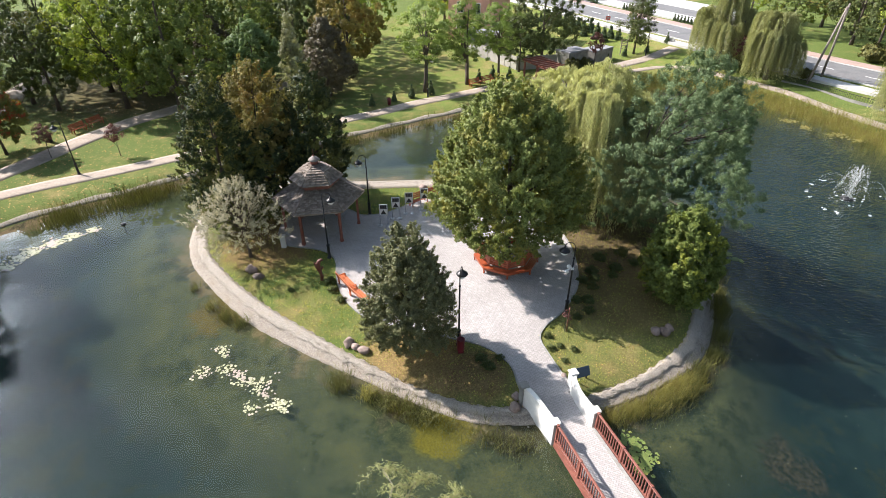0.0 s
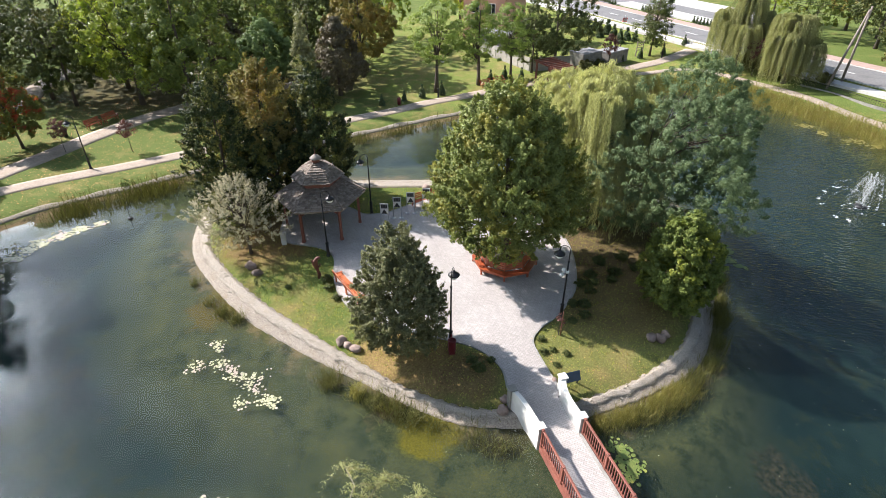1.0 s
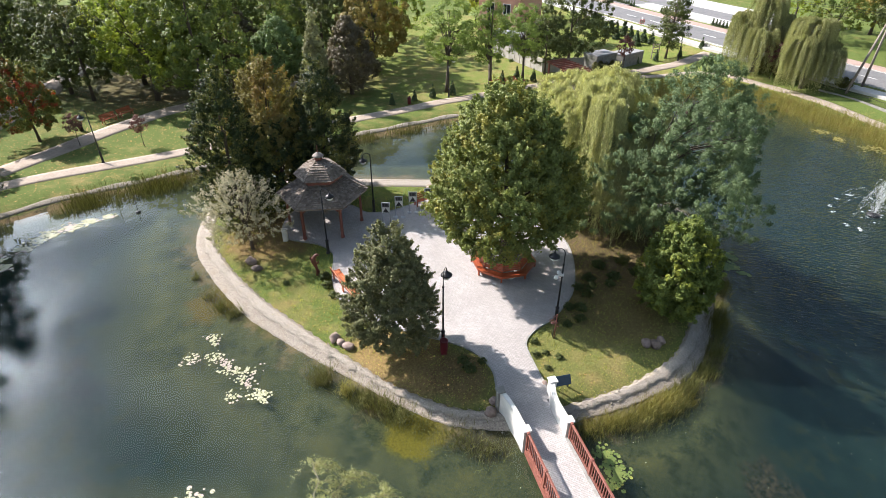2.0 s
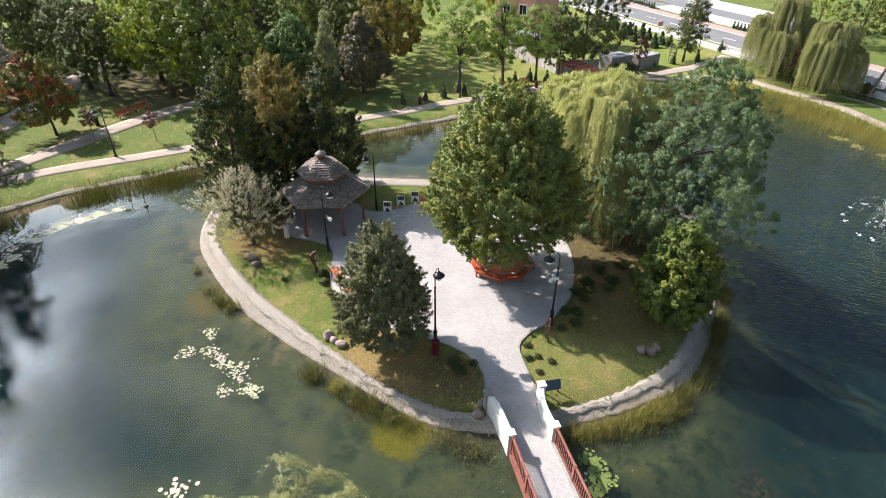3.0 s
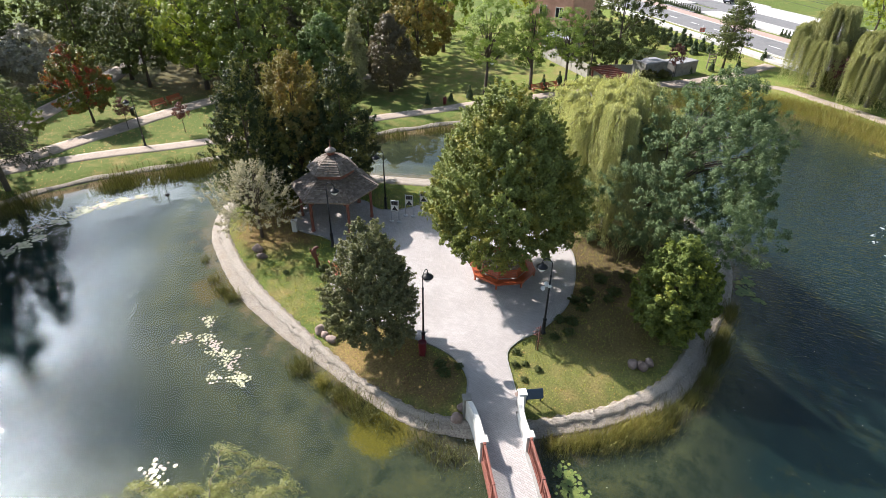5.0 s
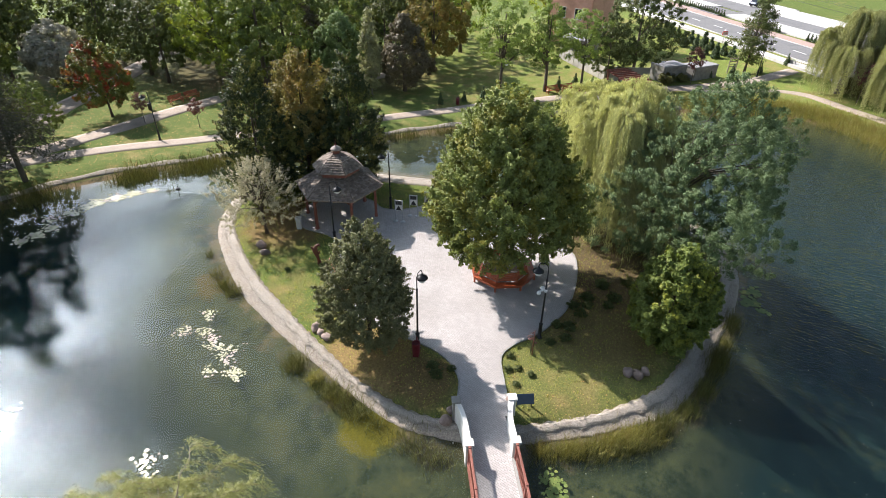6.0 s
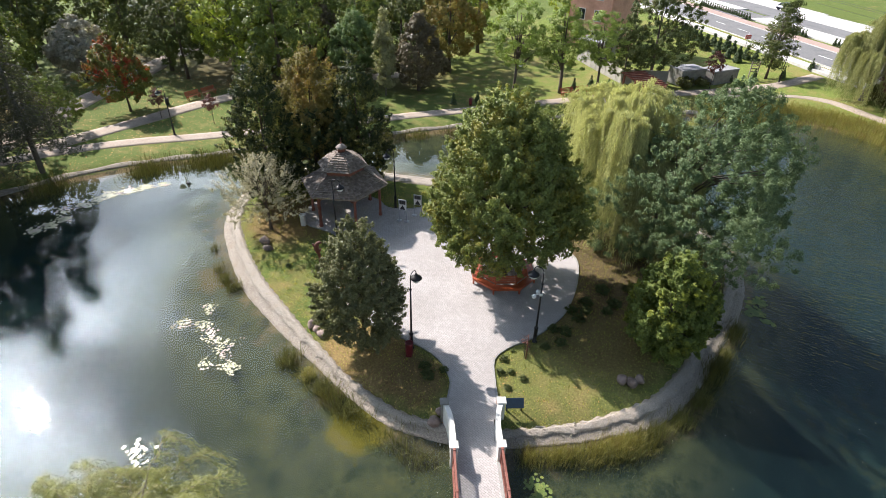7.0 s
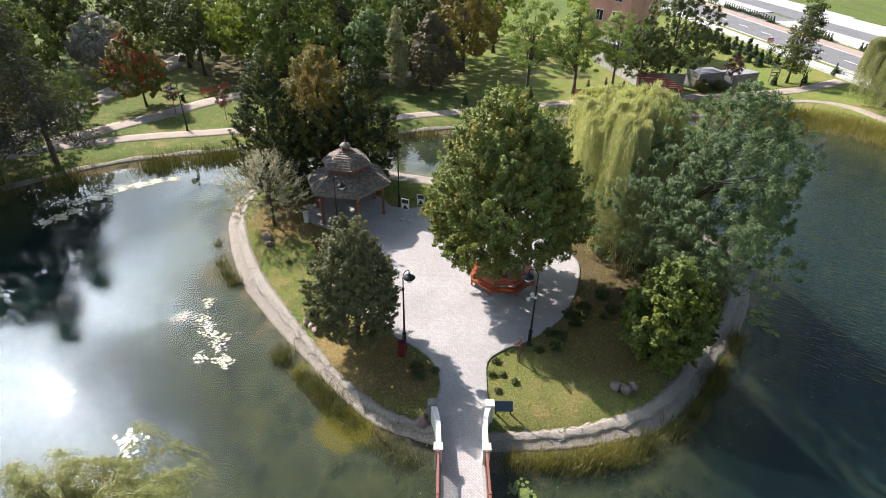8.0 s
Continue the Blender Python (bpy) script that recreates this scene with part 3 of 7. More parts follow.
COAST = [(3.8, 16.4), (1.2, 16.3), (-0.5, 16.75), (-2.5, 17.6), (-4.3, 18.5), (-6.0, 19.3), (-7.9, 20.25), (-9.8, 21.3), (-12.0, 22.6), (-14.6, 24.75), (-16.3, 26.4), (-18.3, 28.6),
         (-19.8, 31.6), (-20.4, 35), (-19.4, 38.5), (-16, 41), (-9.5, 41.75), (-6.5, 42.1), (-1.4, 42.7), (5, 43.4), (11, 43), (15.8, 40.5),
         (17.6, 36), (17, 31), (15.8, 27.6), (14.95, 24.9), (13.7, 22.2), (12.6, 20.8), (11.2, 19.75), (9.4, 18.6), (7.5, 17.65), (5.8, 16.9)]
ISLAND = spline(COAST, True, 0.8)
ROAD_EDGE = spline([(82.0, 20.0), (64.0, 42.0), (55.5, 55.1), (49.4, 65.8), (43.4, 74.5), (33.1, 91.7), (24.8, 105.7), (14.3, 123.5), (-2.9, 152.6), (-60.0, 238.0)], False, 4)


def smooth01(a):
    a = np.clip(a, 0, 1)
    return a * a * (3 - 2 * a)


def wet(q):
    """Metres from the nearest shore: positive over water, negative on land."""
    d_out, _ = to_line(q, POND, True)
    d_isl, _ = to_line(q, ISLAND, True)
    in_pond, on_isl = inside(q, POND), inside(q, ISLAND)
    return np.where(on_isl, -d_isl, np.where(in_pond, np.minimum(d_out, d_isl), -d_out))


def height(q):
    """Height of the ground: level lawns, a bank at the water, a rise to the road, and the pond's bed."""
    q = np.asarray(q, float).reshape(-1, 2)
    w = wet(q)
    d, side = to_line(q, ROAD_EDGE, False)
    s = d * side
    land = 1.2 * (1 - smooth01(s / 11.0))
    rough = 0.03 * np.sin(q[:, 0] * 0.55 + 1.3 * np.sin(q[:, 1] * 0.23)) * np.sin(q[:, 1] * 0.43)
    k = np.clip(-w / 2.6, 0, 1)
    bank = 1 - (1 - k) ** 2
    on_land = WATER + (land + rough * np.clip(-w / 8, 0, 1) - WATER) * bank
    shelf = 3.2 - 2.6 * smooth01((q[:, 0] - 11.0) / 6.0) * smooth01((q[:, 1] - 15.0) / 5.0) + 1.5 * smooth01((24.0 - q[:, 1]) / 5.0) * smooth01((7.0 - q[:, 0]) / 4.0)
    bed = WATER - np.clip(w * 0.09, 0, 0.4) - np.clip((w - shelf) * 0.26, 0, 1.7)
    return np.where(w > 0, bed, on_land)


def at_height(x, y):
    return float(height([(x, y)])[0])


def build_ground():
    far = np.array([150, 220, 340, 600, 1200, 3000.0])
    xs = np.concatenate([-far[::-1], np.arange(-96, -60, 4.0), np.arange(-60, -22, 0.5), np.arange(-22, 19, 0.25), np.arange(19, 62, 0.5), np.arange(62, 110, 4.0), far])
    ys = np.concatenate([-far[::-1], np.arange(-90, 0, 6.0), np.arange(0, 15, 0.5), np.arange(15, 44, 0.25), np.arange(44, 82, 0.5), np.arange(82, 150, 3.0), far[0:] + 20])
    gx, gy = np.meshgrid(xs, ys)
    q = np.stack([gx.ravel(), gy.ravel()], 1)
    z = height(q)
    nx, ny = len(xs), len(ys)
    i = np.arange(nx * ny).reshape(ny, nx)
    quads = np.stack([i[:-1, :-1], i[:-1, 1:], i[1:, 1:], i[1:, :-1]], -1).reshape(-1, 4)
    ob = new("ground", np_mesh("ground", np.column_stack([q, z]), quads, "ground", True))
    tagged(ob, "park lawn with worn and dry patches, sloping under the pond", "ground", kind="structure")


build_ground()


def build_water():
    xs, ys = np.linspace(-44, 51, 40), np.linspace(-1, 76, 34)
    gx, gy = np.meshgrid(xs, ys)
    i = np.arange(gx.size).reshape(gx.shape)
    quads = np.stack([i[:-1, :-1], i[:-1, 1:], i[1:, 1:], i[1:, :-1]], -1).reshape(-1, 4)
    v = np.column_stack([gx.ravel(), gy.ravel(), np.full(gx.size, WATER)])
    tagged(new("water", np_mesh("water", v, quads, "water", True)), "calm murky green pond water with small ripples", "water", kind="structure")


build_water()


def ribbon(name, left, right, material, lift, label, category, cross=5, kind="structure", edge=0.06):
    """A sheet between two lines that follows the ground, with turned-down edges."""
    n = len(left)
    f = np.linspace(0, 1, cross)
    q = left[:, None, :] * (1 - f)[None, :, None] + right[:, None, :] * f[None, :, None]
    lift = np.broadcast_to(np.asarray(lift, float), (cross,))
    z = height(q.reshape(-1, 2)).reshape(n, cross) + lift
    z = np.concatenate([z[:, :1] - edge - lift[0], z, z[:, -1:] - edge - lift[-1]], 1)
    q = np.concatenate([q[:, :1], q, q[:, -1:]], 1)
    c = cross + 2
    i = np.arange(n * c).reshape(n, c)
    quads = np.stack([i[:-1, :-1], i[1:, :-1], i[1:, 1:], i[:-1, 1:]], -1).reshape(-1, 4)
    v = np.column_stack([q.reshape(-1, 2), z.ravel()])
    return tagged(new(name, np_mesh(name, v, quads[:, ::-1], material, True)), label, category, kind=kind)


def strip(name, centre, width, material, lift, label, category):
    return ribbon(name, offset(centre, width / 2), offset(centre, -width / 2), material, (0.010, lift, lift, lift, 0.010), label, category)


# pale gravel beach: a stony foot at the water and a ragged shelf of lighter gravel above it
def closed_offset(line, d):
    o = offset(line, d, True)
    return np.vstack([o, o[:1]])


# the island's loop runs clockwise, so its inside lies to the right
FINE = spline(COAST, True, 0.16)


def ragged(seed, amount, size):
    """Smooth random unevenness along the coast, closed into a loop."""
    rng = np.random.default_rng(seed)
    a = np.zeros(len(FINE))
    u = np.linspace(0, 2 * np.pi, len(FINE), endpoint=False)
    for k in range(1, 9):
        m = int(len(FINE) * 0.16 / size * (0.5 + 0.33 * k))
        a += rng.normal(0, 1) * np.sin(m * u + rng.uniform(0, 6.283)) / math.sqrt(k)
    return amount * a / 2.2


shore_width = np.interp(FINE[:, 0], [-16, -12, -9, -6, -3, 0, 4, 7, 10, 12.5, 15], [1.15, 1.25, 1.1, 0.85, 0.6, 0.72, 0.75, 0.72, 0.8, 1.1, 1.15])
shore_width = shore_width + (2.5 - shore_width) * smooth01((FINE[:, 1] - 37.5) / 3.0)
ribbon("gravel_beach", closed_offset(FINE, 0.14 + ragged(1, 0.06, 1.4)), closed_offset(FINE, -shore_width - ragged(2, 0.09, 1.1)), "gravel", (0.04, 0.04, 0.04, 0.04, 0.04, 0.03, 0.005),
       "pale crushed limestone beach round the island", "beach", cross=7)
lip = 0.40 * shore_width + ragged(3, 0.055, 1.3) + ragged(4, 0.03, 0.35)
ribbon("gravel_shelf", closed_offset(FINE, -lip), closed_offset(FINE, -shore_width + 0.06 - ragged(5, 0.05, 0.8)), "shelfgravel", (0.095, 0.095, 0.09, 0.07, 0.012),
       "paler washed-out gravel shelf above the stony beach", "beach", cross=5, edge=0.10)
# ------------------------------------------------------------------ paved square
SQUARE = spline([(3.55, 17.1), (3.12, 18.2), (2.85, 19.4), (2.1, 20.4), (1.2, 21.0), (0.1, 21.35), (-2.5, 21.9), (-4.6, 22.5), (-6.0, 23.4), (-7.3, 25.1), (-8.0, 26.9), (-8.35, 28.35),
                 (-8.9, 29.3), (-10.1, 29.95), (-12.4, 30.4), (-13.4, 32.2), (-13.2, 34.6), (-11.4, 35.9), (-9.2, 35.7), (-7.9, 34.8), (-6.2, 35.2),
                 (-4.6, 36.6), (-2.9, 38.1), (-0.5, 39.2), (2.8, 38.5), (5, 36.4), (6.2, 34.0), (7.1, 32.6), (7.45, 30.0), (7.27, 27.1), (6.6, 25.3), (5.8, 23.95),
                 (4.9, 22.9), (4.4, 21.7), (4.85, 20.2), (5.4, 18.8), (5.75, 17.95)], False, 0.4)


def sheet(name, outline, z, depth, material, label, category):
    bm = bmesh.new()
    top = [bm.verts.new((x, y, z)) for x, y in outline]
    low = [bm.verts.new((x, y, z - depth)) for x, y in outline]
    edges = [bm.edges.new((top[i], top[(i + 1) % len(top)])) for i in range(len(top))]
    bmesh.ops.triangle_fill(bm, use_beauty=True, edges=edges)
    for i in range(len(top)):
        j = (i + 1) % len(top)
        bm.faces.new((top[i], top[j], low[j], low[i]))
    bmesh.ops.recalc_face_normals(bm, faces=bm.faces)
    return tagged(part(name, bm, material), label, category, kind="structure")


sheet("pavement", SQUARE, 0.05, 0.25, "paving", "light grey concrete block paving of the island's square", "pavement")
kerb_out, kerb_in = offset(SQUARE, 0.09), offset(SQUARE, 0.0)


def kerb(name, a, b, z0, z1, material, label):
    n = len(a)
    ring = np.stack([np.column_stack([a, np.full(n, z0)]), np.column_stack([a, np.full(n, z1)]), np.column_stack([b, np.full(n, z1)]), np.column_stack([b, np.full(n, z0)])], 1)
    i = np.arange(n * 4).reshape(n, 4)
    quads = [np.stack([i[:-1, k], i[1:, k], i[1:, (k + 1) % 4], i[:-1, (k + 1) % 4]], -1) for k in range(4)]
    tagged(new(name, np_mesh(name, ring.reshape(-1, 3), np.concatenate(quads), material)), label, "kerb", kind="structure")


kerb("kerb", kerb_out, kerb_in, -0.1, 0.075, "kerb", "narrow grey concrete edging round the paved square")

# ------------------------------------------------------------------ park paths on the mainland
LOWER_PATH = spline([(-59.6, 10.0), (-49.4, 20.5), (-44.4, 27.6), (-42.0, 31.6), (-39.2, 35.0), (-35.6, 38.2), (-31.8, 41.0), (-28.2, 43.8), (-22.4, 48.6), (-15.9, 53.9), (-12.8, 56.5), (-9.6, 59.0), (-6.2, 62.2), (-2.4, 64.9), (0.4, 67.1), (4.9, 70.5), (9.9, 73.5)], False, 0.8)
UPPER_PATH = spline([(-43.2, 32.4), (-41.7, 37.0), (-39.9, 42.9), (-38.3, 48.7), (-35.9, 54.6), (-31.1, 61.3), (-21.9, 70.0)], False, 0.8)
WEST_PATH = spline([(-45.4, 29.3), (-48.3, 35.7), (-49.4, 40.2), (-51.0, 45.2), (-51.8, 48.7), (-54.1, 57.9), (-55.8, 62.0), (-58.0, 72.3)], False, 0.8)
NORTH_PATH = spline([(7.9, 72.4), (13.0, 75.7), (17.1, 78.1), (21.8, 81.5), (25.9, 84.9), (30.7, 88.4)], False, 0.8)
EAST_PATH = spline([(15.0, 76.4), (21.6, 77.7), (26.8, 80.1), (30.5, 79.0), (34.2, 74.0), (38.2, 68.3), (40.9, 62.2), (43.6, 56.8), (47.2, 48.3), (50.8, 36.1), (52.4, 22.8)], False, 0.8)
strip("path", LOWER_PATH, 1.9, "path", 0.035, "pale sandy gravel path along the pond", "path")
strip("path", UPPER_PATH, 2.6, "path", 0.042, "pale sandy gravel path through the trees", "path")
strip("path", WEST_PATH, 3.2, "path", 0.05, "wide pale gravel path under the trees", "path")
strip("path", NORTH_PATH, 2.2, "path", 0.042, "pale gravel path to the street", "path")
strip("path", EAST_PATH, 1.3, "path", 0.05, "narrow pale gravel path behind the reeds", "path")
SHORE = spline([(-41.1, 11.4), (-40.4, 19.3), (-37.9, 25.9), (-35.1, 31.2), (-32.3, 34.5), (-29.0, 37.4), (-26.0, 40.0), (-22.0, 44.2), (-14.5, 49.9), (-11.3, 52.6), (-5.5, 57.1), (-1.9, 59.7), (3.2, 63.7), (9.5, 67.2), (15.6, 69.6)], False, 0.7)
ribbon("gravel_shore", offset(SHORE, 0.55 + 0.12 * np.sin(np.arange(len(SHORE)))), offset(SHORE, -0.05), "bankgravel", (0.015, 0.05, 0.05, 0.05, 0.015), "pale gravel strip along the pond's bank", "beach")

# ------------------------------------------------------------------ street beyond the park
STREET = ROAD_EDGE


def lane(name, d0, d1, material, z, label, category):
    """A band along the street between two distances from its near edge."""
    a, b = offset(STREET, -d0), offset(STREET, -d1)
    n = len(a)
    v = np.concatenate([np.column_stack([a, np.full(n, z)]), np.column_stack([b, np.full(n, z)]), np.column_stack([a, np.full(n, z - 0.4)]), np.column_stack([b, np.full(n, z - 0.4)])])
    i = np.arange(n)
    quads = [np.stack([i[:-1], i[1:], i[1:] + n, i[:-1] + n], -1), np.stack([i[1:], i[:-1], i[:-1] + 2 * n, i[1:] + 2 * n], -1),
             np.stack([i[:-1] + n, i[1:] + n, i[1:] + 3 * n, i[:-1] + 3 * n], -1)]
    tagged(new(name, np_mesh(name, v, np.concatenate(quads)[:, ::-1], material)), label, category, kind="structure")


lane("pavement", -3.2, -1.3, "slab", 1.30, "pale concrete pavement beside the street", "pavement")
lane("road", 0.0, 7.4, "asphalt", 1.26, "grey asphalt street with dashed centre line", "road")
lane("kerb", -0.15, 0.0, "slab", 1.33, "pale street kerb", "kerb")
lane("kerb", 7.4, 7.55, "slab", 1.36, "pale street kerb", "kerb")
lane("pavement", 7.55, 10.2, "walkway", 1.34, "pinkish block pavement beside the street", "pavement")


def street_dashes():
    mid = offset(STREET, -3.7)
    seg = np.linalg.norm(np.diff(mid, axis=0), axis=1)
    s = np.concatenate([[0], np.cumsum(seg)])
    for k in range(int(s[-1] / 6.5)):
        a = k * 6.5
        if not 40 < a < 175:
            continue
        p = [np.array([np.interp(v, s, mid[:, 0]), np.interp(v, s, mid[:, 1])]) for v in (a, a + 2.6)]
        d = p[1] - p[0]
        bm = bmesh.new()
        c = (p[0] + p[1]) / 2
        box(bm, c[0], c[1], 1.265, 2.6, 0.16, 0.012, 0, 0, math.degrees(math.atan2(d[1], d[0])))
        tagged(part("road_marking", bm, "paint"), "white dash of the street's centre line", "road marking", "centre line dashes", "structure")


street_dashes()


def parking():
    """Car park of white and grey bays beyond the street."""
    for name, d0, d1, s0, s1, mat, z, label in (
            ("car_park", 11.6, 16.5, 96, 122, "slab", 1.42, "white concrete parking bays"), ("car_park", 16.5, 22, 90, 124, "asphalt", 1.40, "grey car park lane"),
            ("car_park", 22, 30, 88, 124, "slab", 1.42, "white concrete parking bays"), ("car_park", 10.2, 16.5, 122, 132, "asphalt", 1.41, "grey entrance of the car park"),
            ("car_park", 11.6, 18, 132, 156, "slab", 1.42, "white concrete parking bays"), ("car_park", 18, 24, 124, 158, "asphalt", 1.40, "grey car park lane"),
            ("car_park", 24, 31, 124, 156, "slab", 1.42, "white concrete parking bays")):
        a, b = offset(STREET, -d0), offset(STREET, -d1)
        s = np.concatenate([[0], np.cumsum(np.linalg.norm(np.diff(STREET, axis=0), axis=1))])
        u = np.linspace(s0, s1, 12)
        pa = np.column_stack([np.interp(u, s, a[:, 0]), np.interp(u, s, a[:, 1])])
        pb = np.column_stack([np.interp(u, s, b[:, 0]), np.interp(u, s, b[:, 1])])
        sheet(name, np.vstack([pa, pb[::-1]]), z, 0.4, mat, label, "car park")


parking()

# ------------------------------------------------------------------ trees
def leaf_quads(rng, pos, out, size, aspect=0.7, hang=None):
    """Leaf blades at given places that face roughly outwards: four corners each."""
    n = len(pos)
    nrm = out + rng.normal(0, 0.55, (n, 3)) + np.array([0, 0, 0.35])
    nrm /= np.linalg.norm(nrm, axis=1, keepdims=True) + 1e-9
    ref = rng.normal(0, 1, (n, 3)) if hang is None else np.tile([0.0, 0.0, -1.0], (n, 1)) + rng.normal(0, hang, (n, 3))
    u = ref - nrm * np.einsum("ij,ij->i", ref, nrm)[:, None]
    u /= np.linalg.norm(u, axis=1, keepdims=True) + 1e-9
    w = np.cross(nrm, u)
    s = size * rng.uniform(0.65, 1.35, (n, 1))
    tipdrop = nrm * s * 0.18
    v = np.stack([pos + u * s * 0.62 - tipdrop, pos + w * s * 0.5 * aspect, pos - u * s * 0.5 - tipdrop * 0.4, pos - w * s * 0.5 * aspect], 1)
    return v.reshape(-1, 3)


def crown_clumps(rng, h0, h1, radius, profile, count, lean=(0, 0), lump=0.2):
    """Centres, radii and outward directions of the leaf clumps of a crown."""
    hs = h0 + (h1 - h0) * rng.uniform(0, 1, count * 3)
    t = (hs - h0) / (h1 - h0)
    r = np.interp(t, np.linspace(0, 1, len(profile)), profile) * radius
    keep = rng.uniform(0, radius * 1.05, len(hs)) < np.maximum(r, 0.16 * radius)
    hs, r, t = hs[keep][:count], r[keep][:count], t[keep][:count]
    n = len(hs)
    a = rng.uniform(0, 2 * np.pi, n)
    seed = rng.uniform(0, 6.28, 6)
    lob = 1 + lump * (np.sin(3 * a + seed[0] + 2.5 * t) * 0.5 + np.sin(5 * a + seed[1] - 7 * t) * 0.35 + np.sin(2 * a + 9 * t + seed[2]) * 0.35)
    depth = np.where(rng.uniform(0, 1, n) < 0.78, rng.uniform(0.78, 1.0, n), rng.uniform(0.25, 0.78, n))
    rr = r * lob * depth
    lt = 1 - (1 - t) ** 3
    c = np.column_stack([rr * np.cos(a) + lean[0] * lt, rr * np.sin(a) + lean[1] * lt, hs])
    slope = np.gradient(np.array(profile))
    up = -np.interp(t, np.linspace(0, 1, len(profile)), slope) * len(profile) * radius / (h1 - h0)
    o = np.column_stack([np.cos(a), np.sin(a), np.clip(up, -0.8, 2.0)])
    o /= np.linalg.norm(o, axis=1, keepdims=True)
    return c, o


ROUND = (0.55, 0.85, 1.0, 0.98, 0.88, 0.7, 0.42, 0.08)
OVOID = (0.62, 0.98, 1.0, 0.92, 0.8, 0.62, 0.4, 0.1)
LINDEN = (0.66, 0.98, 1.0, 0.95, 0.85, 0.70, 0.48, 0.14)
SPREAD = (0.35, 0.7, 0.92, 1.0, 0.98, 0.86, 0.6, 0.2)
SMALL = (0.50, 0.92, 1.0, 0.95, 0.82, 0.63, 0.40, 0.12)
COLUMN = (0.8, 0.98, 1.0, 0.98, 0.94, 0.85, 0.62, 0.2)
CONE = (1.0, 0.9, 0.76, 0.62, 0.47, 0.33, 0.18, 0.03)


def build_tree(name, seed, height_, h0, radius, profile, material, clumps, per, leaf, clump_r, bark="bark", trunk_r=0.2, lean=(0, 0), lump=0.2, trunks=1, limbs=12, trunk_to=0.75, foot=(0, 0), aspect=0.7, flat=0.75, spray=0.0, core=0, tri=False):
    """One tree with its foot at the origin: trunk, limbs in one mesh with it, and a crown of leaf clumps."""
    rng = np.random.default_rng(seed)
    tree = thing(name)
    c, o = crown_clumps(rng, h0, height_ - clump_r * 0.6, radius, profile, clumps, lean, lump)
    if core:
        cc, co = crown_clumps(rng, h0 + 0.02 * (height_ - h0), height_ - 1.0, radius * 0.78, profile, core, lean, lump)
        c, o = np.concatenate([c, cc]), np.concatenate([o, co])
    n = len(c) * per
    k = np.repeat(np.arange(len(c)), per)
    d = rng.normal(0, 1, (n, 3))
    d /= np.linalg.norm(d, axis=1, keepdims=True)
    cr = clump_r * rng.uniform(0.6, 1.35, len(c))
    p = c[k] + d * (cr[k] * rng.uniform(0, 1, n) ** 0.4)[:, None] * np.array([1, 1, flat])
    if spray:
        ax = o * 0.75 + np.array([0, 0, 0.5]) + rng.normal(0, 0.3, o.shape)
        ax /= np.linalg.norm(ax, axis=1, keepdims=True)
        u = rng.uniform(0, 1, n) ** 0.8
        p = c[k] + ax[k] * (cr[k] * 2.0 * spray * (u - 0.4))[:, None] + d * (cr[k] * 0.85 * (1 - 0.75 * u) * rng.uniform(0, 1, n) ** 0.5)[:, None]
    out = d * 0.8 + o[k]
    v = leaf_quads(rng, p, out, leaf, aspect)
    if tri:
        v = v.reshape(-1, 4, 3)[:, [0, 1, 3]].reshape(-1, 3)
    me = np_mesh("crown", v, np.arange(len(v)).reshape(-1, 3 if tri else 4), material)
    crown = new("crown", me)
    crown.parent = tree
    bm = bmesh.new()
    for s in range(trunks):
        a = 6.28 * s / trunks + seed
        off = 0.28 * trunk_r * (trunks - 1) * 1.6
        x0, y0 = foot[0] + off * math.cos(a), foot[1] + off * math.sin(a)
        zt = h0 + (height_ - h0) * trunk_to
        f = trunk_to
        xt, yt = lean[0] * f + (trunks > 1) * radius * 0.4 * math.cos(a), lean[1] * f + (trunks > 1) * radius * 0.4 * math.sin(a)
        pts, rad = [], []
        for i in range(8):
            u = i / 7
            wob = 0.12 * trunk_r / 0.2 * math.sin(3.1 * u + seed + s)
            pts.append((x0 + (xt - x0) * u ** 1.2 + wob * u, y0 + (yt - y0) * u ** 1.2 - wob * u, -0.15 + (zt + 0.15) * u))
            rad.append(trunk_r * (1.35 if i == 0 else 1) * (1 - 0.82 * u))
        tube(bm, pts, rad, 8)
        for j in range(limbs // trunks):
            tgt = c[rng.integers(len(c))]
            u = rng.uniform(0.3, 0.9)
            i0 = min(6, int(u * 7))
            st = Vector(pts[i0]).lerp(Vector(pts[i0 + 1]), u * 7 - i0)
            if st.z > tgt[2] + 0.3:
                continue
            md = st.lerp(Vector(tgt), 0.5) + Vector((0, 0, 0.12 * (Vector(tgt) - st).length))
            r0 = trunk_r * (1 - 0.8 * u) * 0.5
            tube(bm, [st, md, Vector(tgt)], [r0, r0 * 0.6, r0 * 0.2], 5)
    part("trunk", bm, bark, tree)
    return tree


